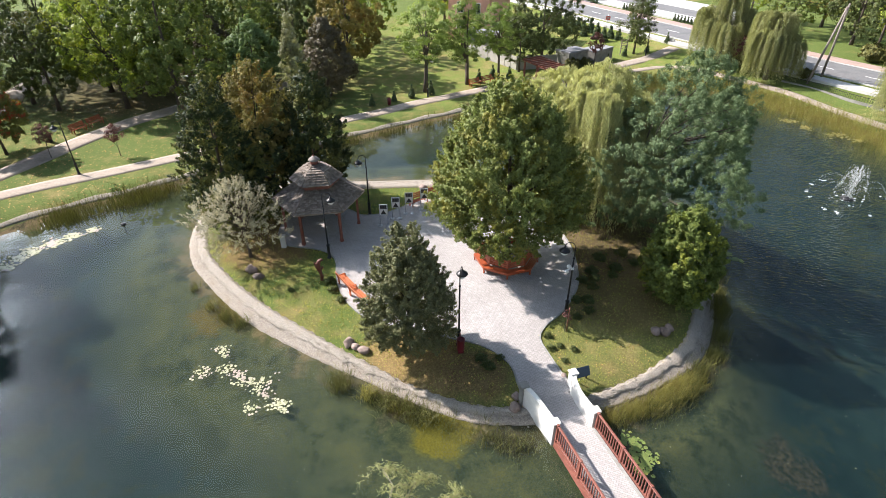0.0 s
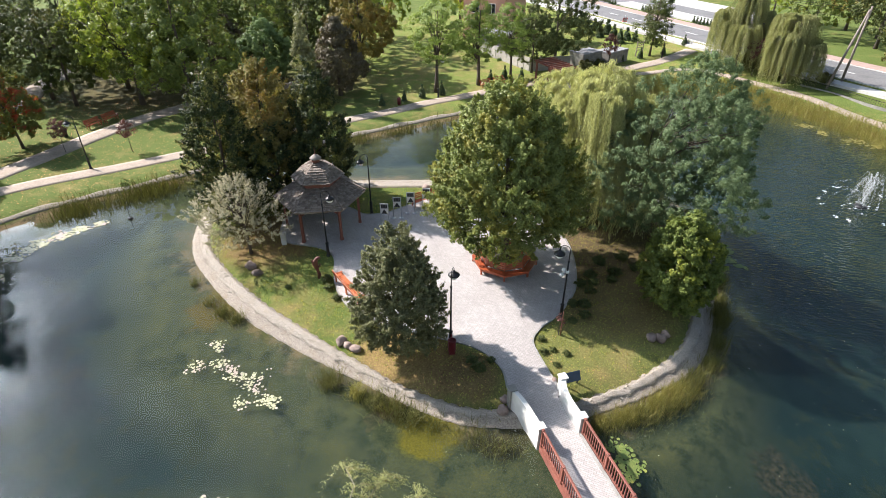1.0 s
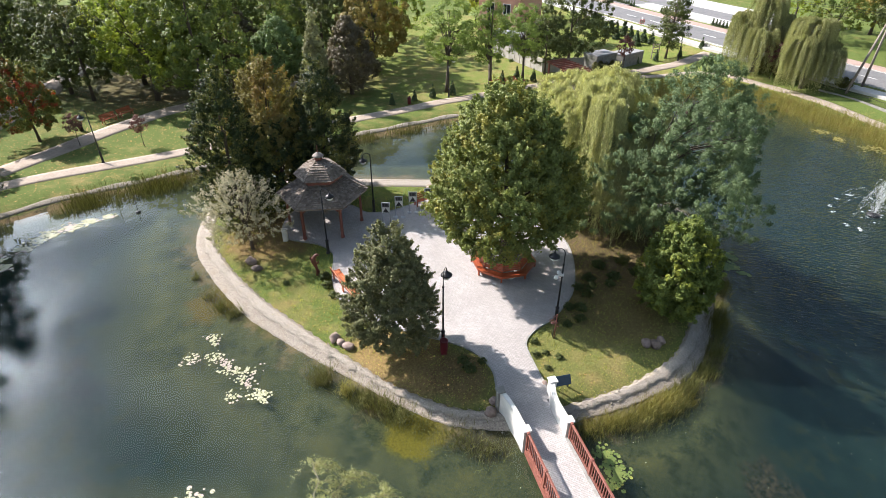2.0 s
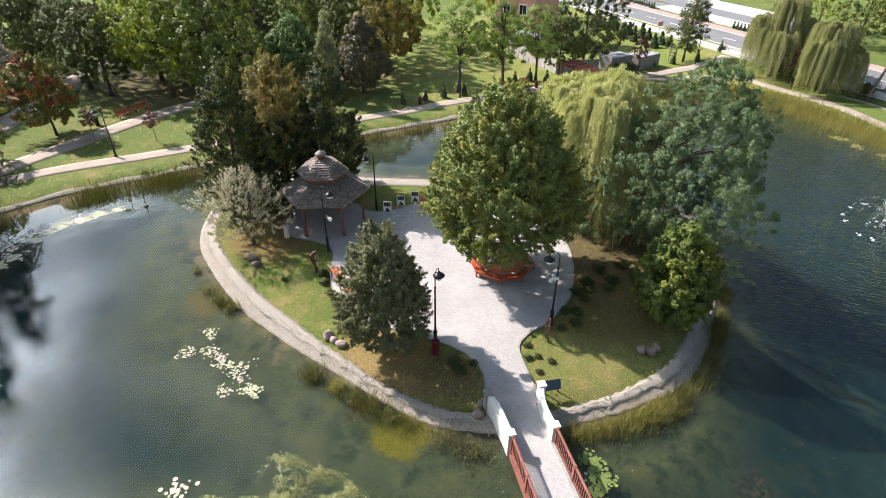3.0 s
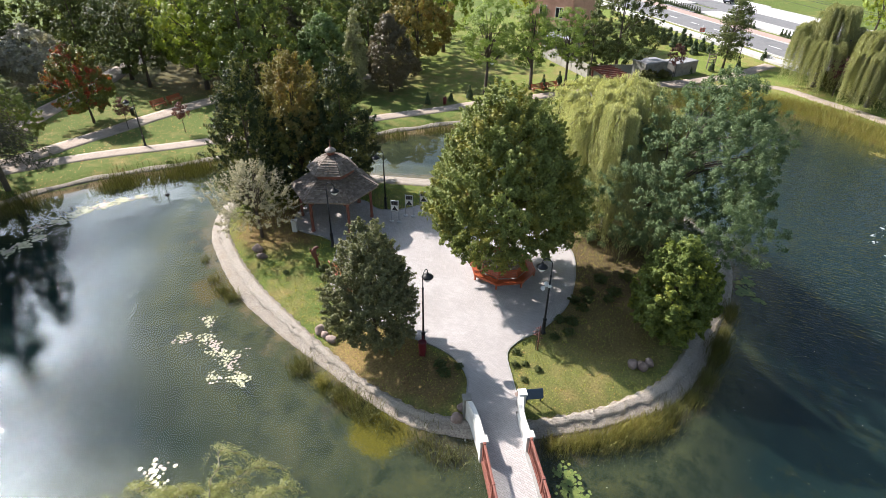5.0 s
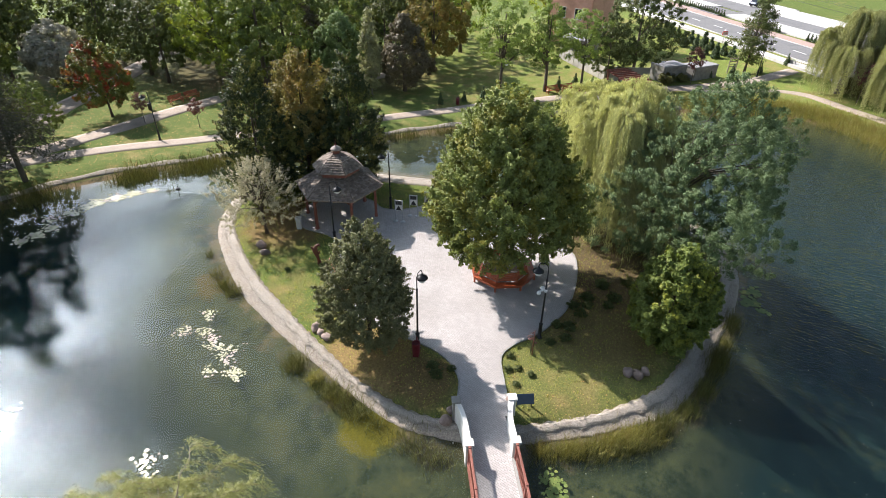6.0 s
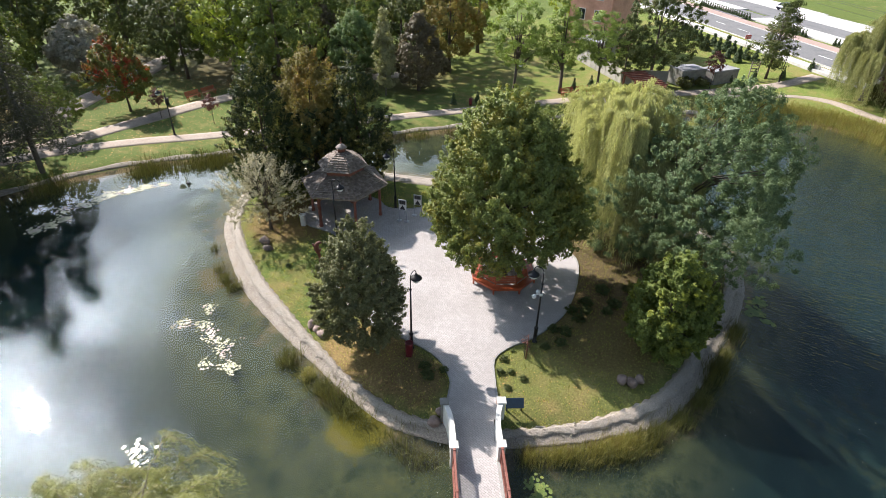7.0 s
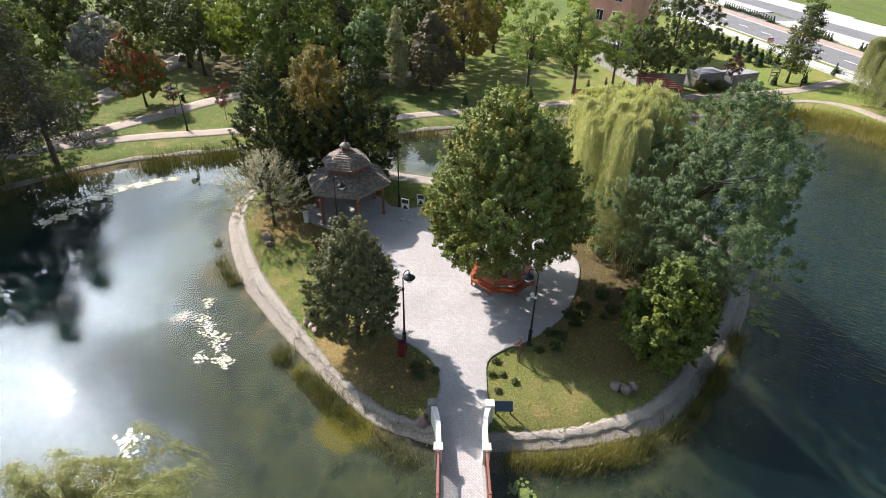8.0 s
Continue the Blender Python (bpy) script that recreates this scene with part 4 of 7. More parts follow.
def build_willow(name, seed, height_, radius, material, strands, leaf, step, low=0.12, bark="greybark", trunk_r=0.35, boughs=7, per=12, tight=0.15, drop=1.0):
    """A weeping willow: arching boughs, each a dome of its own from which locks of shoots hang."""
    rng = np.random.default_rng(seed)
    tree = thing(name)
    bm = bmesh.new()
    top = Vector((0, 0, height_ * 0.42))
    tube(bm, [(0, 0, -0.2), (0.05 * radius, 0, height_ * 0.22), top], [trunk_r * 1.3, trunk_r, trunk_r * 0.75], 9)
    domes = [(0.0, 0.0, height_, radius * 0.5)]
    for i in range(boughs):
        a = 6.283 * (i + rng.uniform(-0.3, 0.3)) / boughs
        f = rng.uniform(0.46, 0.66)
        domes.append((radius * f * math.cos(a), radius * f * math.sin(a), height_ * rng.uniform(0.62, 0.97), radius * rng.uniform(0.34, 0.46)))
    for x, y, z, r in domes:
        e = Vector((x, y, z * 0.97))
        md = top.lerp(e, 0.5) + Vector((0, 0, height_ * 0.07))
        tube(bm, [top, md, e], [trunk_r * 0.5, trunk_r * 0.28, 0.03], 6)
        for _ in range(4):
            a = rng.uniform(0, 6.283)
            q = Vector((x + r * 0.9 * math.cos(a), y + r * 0.9 * math.sin(a), z * 0.9))
            st = md.lerp(e, rng.uniform(0.1, 0.9))
            tube(bm, [st, st.lerp(q, 0.5) + Vector((0, 0, 0.15 * r)), q], [trunk_r * 0.16, trunk_r * 0.1, 0.012], 5)
    part("trunk", bm, bark, tree)
    pos, outs = [], []
    weight = np.array([d[3] ** 2 for d in domes])
    weight /= weight.sum()
    for _ in range(max(1, strands // per)):
        x, y, z, r = domes[rng.choice(len(domes), p=weight)]
        a = rng.uniform(0, 6.283)
        rho = math.sqrt(rng.uniform(0.02, 1.0))
        lx, ly = x + r * 0.8 * rho * math.cos(a), y + r * 0.8 * rho * math.sin(a)
        ox, oy = math.cos(a) + 0.5 * lx / radius, math.sin(a) + 0.5 * ly / radius
        on = math.hypot(ox, oy) + 1e-6
        ox, oy = ox / on, oy / on
        top_z = z - 0.30 * r * rho ** 2 + rng.normal(0, 0.02 * height_)
        outer = math.hypot(lx, ly) / radius
        length = max(0.9, (top_z - height_ * low * rng.uniform(0.3, 1.8)) * rng.uniform(0.35, 0.75 + 0.3 * min(1.0, outer)) * drop)
        length = min(length, top_z - 0.3)
        push = r * rng.uniform(0.2, 0.6)
        for _ in range(per):
            sx, sy = lx + rng.normal(0, tight), ly + rng.normal(0, tight)
            ll, pp = length * rng.uniform(0.5, 1.05), push * rng.uniform(0.75, 1.25)
            m = max(4, int((ll + pp) / step))
            s = np.linspace(0, 1, m)
            arc = 1 - (1 - s) ** 2.4
            pos.append(np.column_stack([sx + ox * pp * arc + np.cumsum(rng.normal(0, 0.016, m)), sy + oy * pp * arc + np.cumsum(rng.normal(0, 0.016, m)),
                                        top_z + rng.normal(0, 0.08) + 0.30 * pp * np.sin(np.pi * np.minimum(s * 2.4, 1)) - ll * s ** 1.7]))
            outs.append(np.tile([ox, oy, 0.35], (m, 1)))
    p = np.concatenate(pos) + rng.normal(0, 0.04, (sum(map(len, pos)), 3))
    v = leaf_quads(rng, p, np.concatenate(outs), leaf, 0.24, 0.25)
    crown = new("crown", np_mesh("crown", v, np.arange(len(v)).reshape(-1, 4), material))
    crown.parent = tree
    return tree


def build_open_willow(seed):
    """A young willow seen from above: bare arching boughs, straw-coloured twigs and hanging shoots with narrow leaves, gaps between."""
    rng = np.random.default_rng(seed)
    tree = thing("willow_tree")
    bm, tw = bmesh.new(), bmesh.new()
    tube(bm, [(0, 0, -0.2), (0.1, 0.05, 3.0), (0.0, 0.1, 5.6), (0.05, 0.0, 7.2)], [0.22, 0.16, 0.10, 0.04], 9)
    pos, outs, along = [], [], []
    for b in range(46):
        a = 2.4 * b + rng.uniform(-0.4, 0.4)
        z0 = rng.uniform(4.4, 7.4)
        reach = rng.uniform(1.2, 3.0) * (1.0 if z0 < 6.8 else 0.75)
        rise = rng.uniform(0.9, 2.4)
        s = np.linspace(0, 1, 9)
        bend = rng.normal(0, 0.5)
        ang = a + bend * s
        bough = np.column_stack([reach * s * np.cos(ang), reach * s * np.sin(ang), np.minimum(z0 + rise * np.sin(2.0 * s), 9.55 - 0.35 * s)])
        bough[1:] += rng.normal(0, 0.04, (8, 3))
        tube(bm, [tuple(q) for q in bough], [0.030 - 0.003 * i for i in range(9)], 5)
        for k in range(42):
            u = rng.uniform(0.15, 1.0)
            st = np.array([np.interp(u, s, bough[:, c]) for c in range(3)])
            d = a + rng.normal(0, 0.8)
            ln = rng.uniform(0.5, 1.3)
            v = np.linspace(0, 1, 17)
            shoot = st + np.column_stack([ln * 0.7 * v * math.cos(d), ln * 0.7 * v * math.sin(d), ln * (0.22 * v - 1.15 * v ** 2.0)])
            shoot += np.cumsum(rng.normal(0, 0.014, (17, 3)), 0)
            if k % 3 == 0:
                tube(tw, [tuple(q) for q in shoot[::5]], [0.008, 0.007, 0.005, 0.003], 3)
            for _ in range(4):
                pos.append(shoot[1:] + rng.normal(0, 0.045, (16, 3)))
                outs.append(np.tile([math.cos(d) * 0.6, math.sin(d) * 0.6, 0.5], (16, 1)))
                step = np.gradient(shoot, axis=0)[1:]
                along.append(step / np.linalg.norm(step, axis=1, keepdims=True))
    part("trunk", bm, "willowbark", tree)
    part("twigs", tw, "straw", tree, "straw-coloured bare twigs")["kind"] = "stuff"
    p, nrm, u = np.concatenate(pos), np.concatenate(outs), np.concatenate(along)
    n = len(p)
    nrm = nrm + rng.normal(0, 0.5, (n, 3))
    u = u + rng.normal(0, 0.45, (n, 3))
    u /= np.linalg.norm(u, axis=1, keepdims=True)
    w = np.cross(nrm, u)
    w /= np.linalg.norm(w, axis=1, keepdims=True) + 1e-9
    ln = 0.10 * rng.uniform(0.7, 1.3, (n, 1))
    v = np.stack([p - w * ln * 0.10, p + w * ln * 0.10, p + u * ln], 1).reshape(-1, 3)
    crown = new("crown", np_mesh("crown", v, np.arange(len(v)).reshape(-1, 3), "wil2"))
    crown.parent = tree
    return tree


def build_larch(name, seed, height_, radius, material):
    """A thin old conifer: a bare straight trunk with whorls of drooping boughs hung with needle sprays."""
    rng = np.random.default_rng(seed)
    tree = thing(name)
    bm = bmesh.new()
    tube(bm, [(0, 0, -0.2), (-0.1, 0.05, height_ * 0.5), (-0.3, 0.1, height_)], [0.2, 0.13, 0.02], 8)
    pos, outs = [], []
    z = height_ * 0.22
    while z < height_ - 0.4:
        f = (z - height_ * 0.22) / (height_ * 0.78)
        for _ in range(6):
            a = rng.uniform(0, 6.283)
            ln = radius * (1 - f) ** 0.75 * rng.uniform(0.6, 1.15) + 0.25
            s = np.linspace(0, 1, 12)
            x, y = -0.2 * f + ln * s * math.cos(a), ln * s * math.sin(a)
            zz = z + 0.10 * ln * s - 0.38 * ln * s ** 2.0
            pts = np.column_stack([x, y, zz])
            tube(bm, [tuple(q) for q in pts[::3]], [0.035, 0.028, 0.02, 0.008], 4)
            n = int(34 * ln)
            k = rng.integers(3, 12, n)
            hang = rng.uniform(0, 1, n) ** 1.5 * 0.5
            side = rng.normal(0, 0.16 + 0.05 * ln, n)
            q = pts[k] + np.column_stack([-math.sin(a) * side, math.cos(a) * side, -hang])
            pos.append(q + rng.normal(0, 0.06, (n, 3)))
            outs.append(np.tile([0.3 * math.cos(a), 0.3 * math.sin(a), 0.8], (n, 1)))
        z += rng.uniform(0.35, 0.6)
    part("trunk", bm, "greybark", tree)
    v = leaf_quads(rng, np.concatenate(pos), np.concatenate(outs), 0.24, 0.35, 0.8)
    crown = new("crown", np_mesh("crown", v, np.arange(len(v)).reshape(-1, 4), material))
    crown.parent = tree
    return tree


def set_tree(tree, x, y, label, group="", turn=0, scale=1.0, category="tree", z=None):
    tree.matrix_basis = pose(x, y, at_height(x, y) if z is None else z, 0, 0, turn) @ Matrix.Diagonal((scale, scale, scale, 1))
    return tagged(tree, label, category, group)


# the island's trees
set_tree(build_tree("linden_tree", 1, 12.1, 2.4, 4.7, LINDEN, "lind", 1300, 92, 0.14, 0.46, core=430, spray=0.9, trunk_r=0.27, lump=0.13, limbs=26, lean=(-0.35, 0.0)), 2.85, 29.25, "tall green linden with yellowing boughs inside an octagonal bench")
set_tree(build_tree("linden_tree", 2, 7.75, 0.7, 2.35, SMALL, "lind2", 760, 80, 0.11, 0.33, core=160, spray=0.9, trunk_r=0.13, lump=0.16, limbs=18, lean=(-0.1, 0.0)), -2.5, 20.45, "small dense dark green linden on the lawn by the path")
set_tree(build_tree("maple_tree", 3, 6.6, 0.6, 2.25, ROUND, "gyl", 440, 100, 0.135, 0.36, core=110, spray=0.75, trunk_r=0.13, lump=0.15, limbs=16), 12.6, 25.4, "rounded green tree with painted yellow sunlit tips on the lawn")
set_tree(build_tree("locust_tree", 4, 13.2, 0.4, 5.25, ROUND, "loc", 1150, 105, 0.13, 0.50, core=180, trunk_r=0.26, lean=(3.3, -3.2), lump=0.44, limbs=50, aspect=0.42, spray=0.42), 11.0, 35.9, "large spreading locust with feathery blue-green foliage")
set_tree(build_willow("willow_tree", 5, 10.6, 4.6, "wil", 4600, 0.20, 0.16, 0.02, trunk_r=0.3, drop=1.35, per=16), 9.2, 37.0, "weeping willow with pale yellow-green hanging shoots on the island")
set_tree(build_tree("crab_apple_tree", 6, 5.7, 1.2, 2.8, ROUND, "silv", 480, 34, 0.085, 0.26, bark="bark", trunk_r=0.11, lump=0.5, limbs=60, lean=(-0.5, 0.3), spray=1.2), -14.3, 28.75, "airy silver-leaved small tree with bare twigs showing")
set_tree(build_tree("hornbeam_tree", 7, 11.7, 0.4, 2.5, OVOID, "dark", 640, 105, 0.16, 0.42, spray=0.9, trunk_r=0.18, lump=0.24, limbs=10, tri=True), -17.3, 33.3, "dark dense columnar tree at the water's edge", "dark trees behind the pavilion")
set_tree(build_tree("hornbeam_tree", 8, 10.9, 0.4, 2.65, OVOID, "dark", 640, 105, 0.16, 0.42, spray=0.9, trunk_r=0.18, lump=0.24, limbs=10, tri=True), -11.8, 38.0, "dark dense columnar tree behind the pavilion", "dark trees behind the pavilion")
set_tree(build_tree("hornbeam_tree", 9, 6.6, 0.4, 2.7, COLUMN, "dark", 220, 80, 0.18, 0.50, spray=1.0, trunk_r=0.18, lump=0.22, limbs=10), -14.8, 36.2, "dark dense broad tree behind the pavilion", "dark trees behind the pavilion")
set_tree(build_tree("bronze_tree", 10, 10.5, 1.8, 3.3, ROUND, "oliv", 520, 85, 0.15, 0.5, spray=1.1, trunk_r=0.18, lump=0.32, limbs=12), -16.2, 38.4, "tree with bronze autumn leaves among dark trees")

# willow in front, on the near bank
set_tree(build_open_willow(11), -1.3, 4.9, "weeping willow with open pale green shoots on the near bank", z=-0.2)

# woodland round the pond: a few kinds, each built once and then copied
def wood(name, seed, h, h0, r, profile, material, lump, far=False, **more):
    """A park tree: many small leaves where it stands near, fewer and larger ones far off."""
    n, per, leaf, clump = (170, 50, 0.40, 0.85) if far else (310, 88, 0.26, 0.74)
    return build_tree(name, seed, h, h0, r, profile, material, n, per, leaf, clump, lump=0.8 * lump, tri=True, spray=0.3, limbs=12, trunk_r=0.25, **more)


KINDS = {
    "deep": wood("maple_tree", 21, 14.0, 2.6, 5.4, ROUND, "deep", 0.34),
    "deep_far": wood("maple_tree", 21, 14.0, 2.6, 5.4, ROUND, "deep", 0.34, True),
    "mid": wood("linden_tree", 22, 13.0, 2.2, 4.9, OVOID, "mid", 0.34),
    "mid_far": wood("linden_tree", 22, 13.0, 2.2, 4.9, OVOID, "mid", 0.34, True),
    "lite": wood("ash_tree", 23, 13.5, 2.6, 5.0, SPREAD, "lite", 0.4),
    "lite_far": wood("ash_tree", 23, 13.5, 2.6, 5.0, SPREAD, "lite", 0.4, True),
    "oran": wood("oak_tree", 25, 12.0, 2.4, 4.6, ROUND, "oran", 0.36),
    "oran_far": wood("oak_tree", 25, 12.0, 2.4, 4.6, ROUND, "oran", 0.36, True),
    "dusk": wood("yew_tree", 36, 9.2, 1.2, 3.1, OVOID, "dusk", 0.4),
    "fresh": wood("maple_tree", 37, 9.2, 1.6, 3.2, ROUND, "fresh", 0.36),
    "garden": build_tree("poplar_tree", 38, 11.5, 1.6, 2.1, OVOID, "deep", 150, 60, 0.26, 0.6, trunk_r=0.16, lump=0.55, limbs=26, lean=(0.6, 0.2), flat=0.7, tri=True),
    "airy": build_tree("locust_tree", 26, 11.2, 3.6, 3.4, SPREAD, "locgreen", 150, 72, 0.25, 0.62, tri=True, trunk_r=0.22, lump=0.55, limbs=34, lean=(0.4, 0.2), flat=0.5),
    "airy2": build_tree("locust_tree", 27, 10.8, 3.2, 2.8, OVOID, "locgreen", 140, 72, 0.25, 0.60, tri=True, trunk_r=0.2, lump=0.55, limbs=30, lean=(-0.4, 0.3), trunks=2, flat=0.5),
    "redl": build_tree("maple_tree", 28, 7.9, 1.5, 3.0, ROUND, "redl", 400, 70, 0.22, 0.46, trunk_r=0.13, lump=0.36, limbs=18, lean=(-1.3, 0.7), spray=0.8, tri=True),
    "spruce": build_larch("larch_tree", 29, 11.5, 2.9, "larch"),
    "olive": build_tree("silver_tree", 35, 8.0, 1.6, 3.6, ROUND, "silvb", 240, 40, 0.30, 0.6, trunk_r=0.15, lump=0.2, limbs=10),
    "fir": build_tree("fir_tree", 30, 1.9, 0.1, 0.5, CONE, "conif", 130, 14, 0.13, 0.11, trunk_r=0.04, lump=0.1, limbs=6, trunk_to=0.95),
    "birch": build_tree("birch_tree", 34, 10.5, 1.4, 1.25, OVOID, "grey", 150, 40, 0.24, 0.5, bark="greybark", trunk_r=0.1, lump=0.3, limbs=16),
    "plum": build_tree("plum_tree", 31, 3.3, 1.5, 0.75, ROUND, "plum", 34, 30, 0.13, 0.24, trunk_r=0.035, lump=0.2, limbs=8),
    "wilb": build_willow("willow_tree", 32, 10.2, 4.3, "wil3", 3200, 0.30, 0.27, 0.0, per=16, drop=1.3),
    "bush": build_tree("shrub", 33, 1.5, 0.1, 0.95, ROUND, "reedg", 60, 34, 0.16, 0.28, trunk_r=0.04, lump=0.3, limbs=8),
}
LABELS = {
    "olive": "round silver-grey tree beside the wide path", "birch": "slender birch with thin pale green foliage", "deep": "deep green broadleaf park tree", "mid": "green linden of the park woodland", "lite": "light green ash with yellow-green boughs",
    "oran": "oak turning bronze in early autumn", "dusk": "dark brownish yew on the park lawn", "fresh": "bluish fresh green young maple", "garden": "slender dark poplar beside the park entrance", "airy": "open-crowned green locust on the lawn",
    "airy2": "slender twin-stemmed locust on the lawn", "redl": "small maple turning red beside the path", "spruce": "sparse grey-green larch on the bank",
    "fir": "young dark green fir on the lawn", "plum": "young purple-leaved plum tied to stakes", "wilb": "weeping willow hanging over the far bank", "bush": "low green shrub on the bank",
}
WOOD = [
    # kind, x, y, scale, turn
    ("redl", -43.3, 44.4, 1.0, 0), ("mid", -44.6, 36.95, 0.5, 130), ("deep", -49.5, 31.5, 0.92, 60), ("deep", -53.5, 27.5, 1.1, 160), ("spruce", -38.0, 29.6, 1.2, 0), ("spruce", -40.5, 26.3, 1.62, 110), ("deep", -46.5, 24.5, 1.25, 90), ("deep", -44.5, 17.5, 1.2, 20), ("deep", -44.6, 66.4, 1.0, 10), ("mid", -38.8, 63.4, 0.95, 10),
    ("olive", -57.5, 51.5, 1.0, 0), ("lite", -39.2, 58.2, 1.06, 140), ("deep", -70.0, 57.0, 1.1, 15), ("deep", -66.5, 47.5, 1.0, 75), ("deep", -66.0, 66.0, 1.1, 10), ("deep", -75.0, 50.0, 1.1, 33), ("mid", -44.5, 64, 1.0, 140), ("deep", -51.0, 59.0, 0.85, 50), ("deep", -46.6, 57.0, 0.8, 100),
    ("mid", -32.6, 57.6, 1.28, 80), ("birch", -20.0, 60.4, 0.95, 70), ("dusk", -17.2, 64.0, 1.0, 0), ("fresh", -26.4, 65.0, 1.0, 0), ("oran", -16.7, 73.6, 1.05, 0),
    ("deep", -23.5, 73.0, 0.85, 200), ("dusk", -31.5, 66.5, 0.95, 160), ("mid", -28.8, 70.1, 1.0, 210),
    ("deep", -37.6, 70.2, 1.1, 0), ("deep", -47.2, 74.2, 1.1, 40), ("deep", -57.0, 72.3, 1.1, 10), ("deep", -59.5, 60.7, 0.95, 20), ("deep", -64.0, 50.0, 1.0, 70), ("mid", -58.3, 41.3, 0.95, 190),
    ("deep", -56.8, 31.5, 0.95, 20), ("deep", -52.6, 83.9, 1.1, 30), ("deep", -40.9, 83.8, 1.15, 220), ("mid", -30.3, 81.8, 1.1, 100), ("deep", -21.5, 79.8, 1.05, 60), ("lite", -16.3, 85.6, 1.0, 0),
    ("oran", -34.6, 94.5, 1.2, 0), ("deep", -22.8, 95.4, 1.2, 130), ("mid", -48.2, 97.4, 1.2, 60), ("mid", -70.0, 75.0, 1.2, 80), 
    ("lite", -5.7, 107.0, 1.1, 70), ("mid", 0.6, 116.7, 1.1, 0), ("mid", -75.0, 58.0, 1.2, 0), ("deep", -74.0, 40.0, 1.1, 45), ("mid", -35.9, 110.9, 1.3, 0),
    ("airy", -5.8, 66.4, 1.0, 0), ("airy2", -0.7, 69.9, 1.02, 0), ("airy", 3.4, 73.4, 0.85, 120), ("deep", 6.3, 76.3, 0.62, 80), ("deep", 9.5, 78.9, 0.98, 10),
    ("wilb", 33.9, 79.6, 0.92, 0), ("wilb", 37.7, 72.7, 0.78, 60), ("wilb", 45.3, 56.5, 0.85, 130), ("wilb", -39.7, 23.4, 0.6, 100),
    ("garden", 24.4, 87.5, 1.0, 40), ("deep", 56.5, 82.5, 0.95, 70), ("mid", 61.0, 74.5, 1.0, 20), ("deep", 64.5, 67.0, 1.05, 140), ("bush", 55.0, 80.0, 1.9, 0), ("bush", 57.0, 76.0, 2.0, 50), ("bush", 59.2, 72.2, 1.9, 20), ("bush", 61.4, 68.6, 2.0, 90), ("lite", 60.0, 83.0, 0.95, 0), ("deep", 57.6, 90.2, 1.0, 30), ("oran", 66.0, 74.0, 1.05, 90), ("mid", 51.8, 98.3, 0.9, 60), ("lite", 73.0, 66.0, 1.0, 10), ("deep", 62.0, 98.0, 1.15, 200),
    ("oran", 60.1, 104.1, 1.0, 0), ("lite", 50.2, 110.2, 0.8, 140), ("mid", 72.0, 88.0, 1.2, 70), ("deep", -48.0, 7.7, 1.25, 0), ("deep", -47.0, 18.5, 1.2, 30), ("mid", -46.3, 13.1, 1.3, 30), ("mid", -50.0, -8.0, 1.1, 60), ("mid", 58.0, 7.3, 1.1, 0), ("deep", -20.0, -14.0, 1.1, 0),
    ("plum", -32.5, 44.8, 1.0, 0), ("plum", -38.7, 44.0, 1.05, 50), ("plum", 35.2, 76.4, 1.5, 20), ("plum", 17.0, 79.6, 1.5, 70),
    ("fir", -11.4, 60.4, 0.76, 0), ("fir", -9.1, 62.3, 0.70, 40), ("fir", -7.2, 64.0, 0.88, 80), ("fir", -5.0, 65.3, 0.95, 10), ("fir", 0.8, 70.8, 0.95, 0), ("fir", 2.6, 73.0, 0.95, 50), ("fir", 4.8, 72.7, 0.9, 20),
    ("fir", 19.6, 83.7, 0.80, 0), ("fir", 22.7, 86.0, 0.88, 30), ("fir", 26.4, 87.7, 0.80, 60), ("fir", 30.1, 90.8, 0.88, 90), ("bush", 35.6, 79.2, 1.6, 0), ("bush", 37.0, 76.2, 1.5, 40), ("bush", 41.9, 71.6, 1.0, 0), ("bush", 13.9, 78.7, 1.1, 15), ("bush", 15.9, 80.3, 0.9, 70),
]
first = {}
for kind_, x, y, sc, turn in WOOD:
    base = kind_
    if kind_ + "_far" in KINDS and not (-62 < x < 12 and 30 < y < 80):
        kind_ += "_far"
    if kind_ not in first:
        ob = first[kind_] = set_tree(KINDS[kind_], x, y, LABELS[base], "park " + base + " trees", turn, sc)
    else:
        ob = copy_thing(first[kind_], Matrix())
        ob.matrix_basis = pose(x, y, at_height(x, y), 0, 0, turn) @ Matrix.Diagonal((sc, sc, sc, 1))
    if kind_ == "bush":
        ob["category"] = "shrub"

# ------------------------------------------------------------------ pavilion
def hex_pt(r, k, z, turn=14.0):
    a = radians(turn + 60 * k)
    return Vector((r * math.cos(a), r * math.sin(a), z))


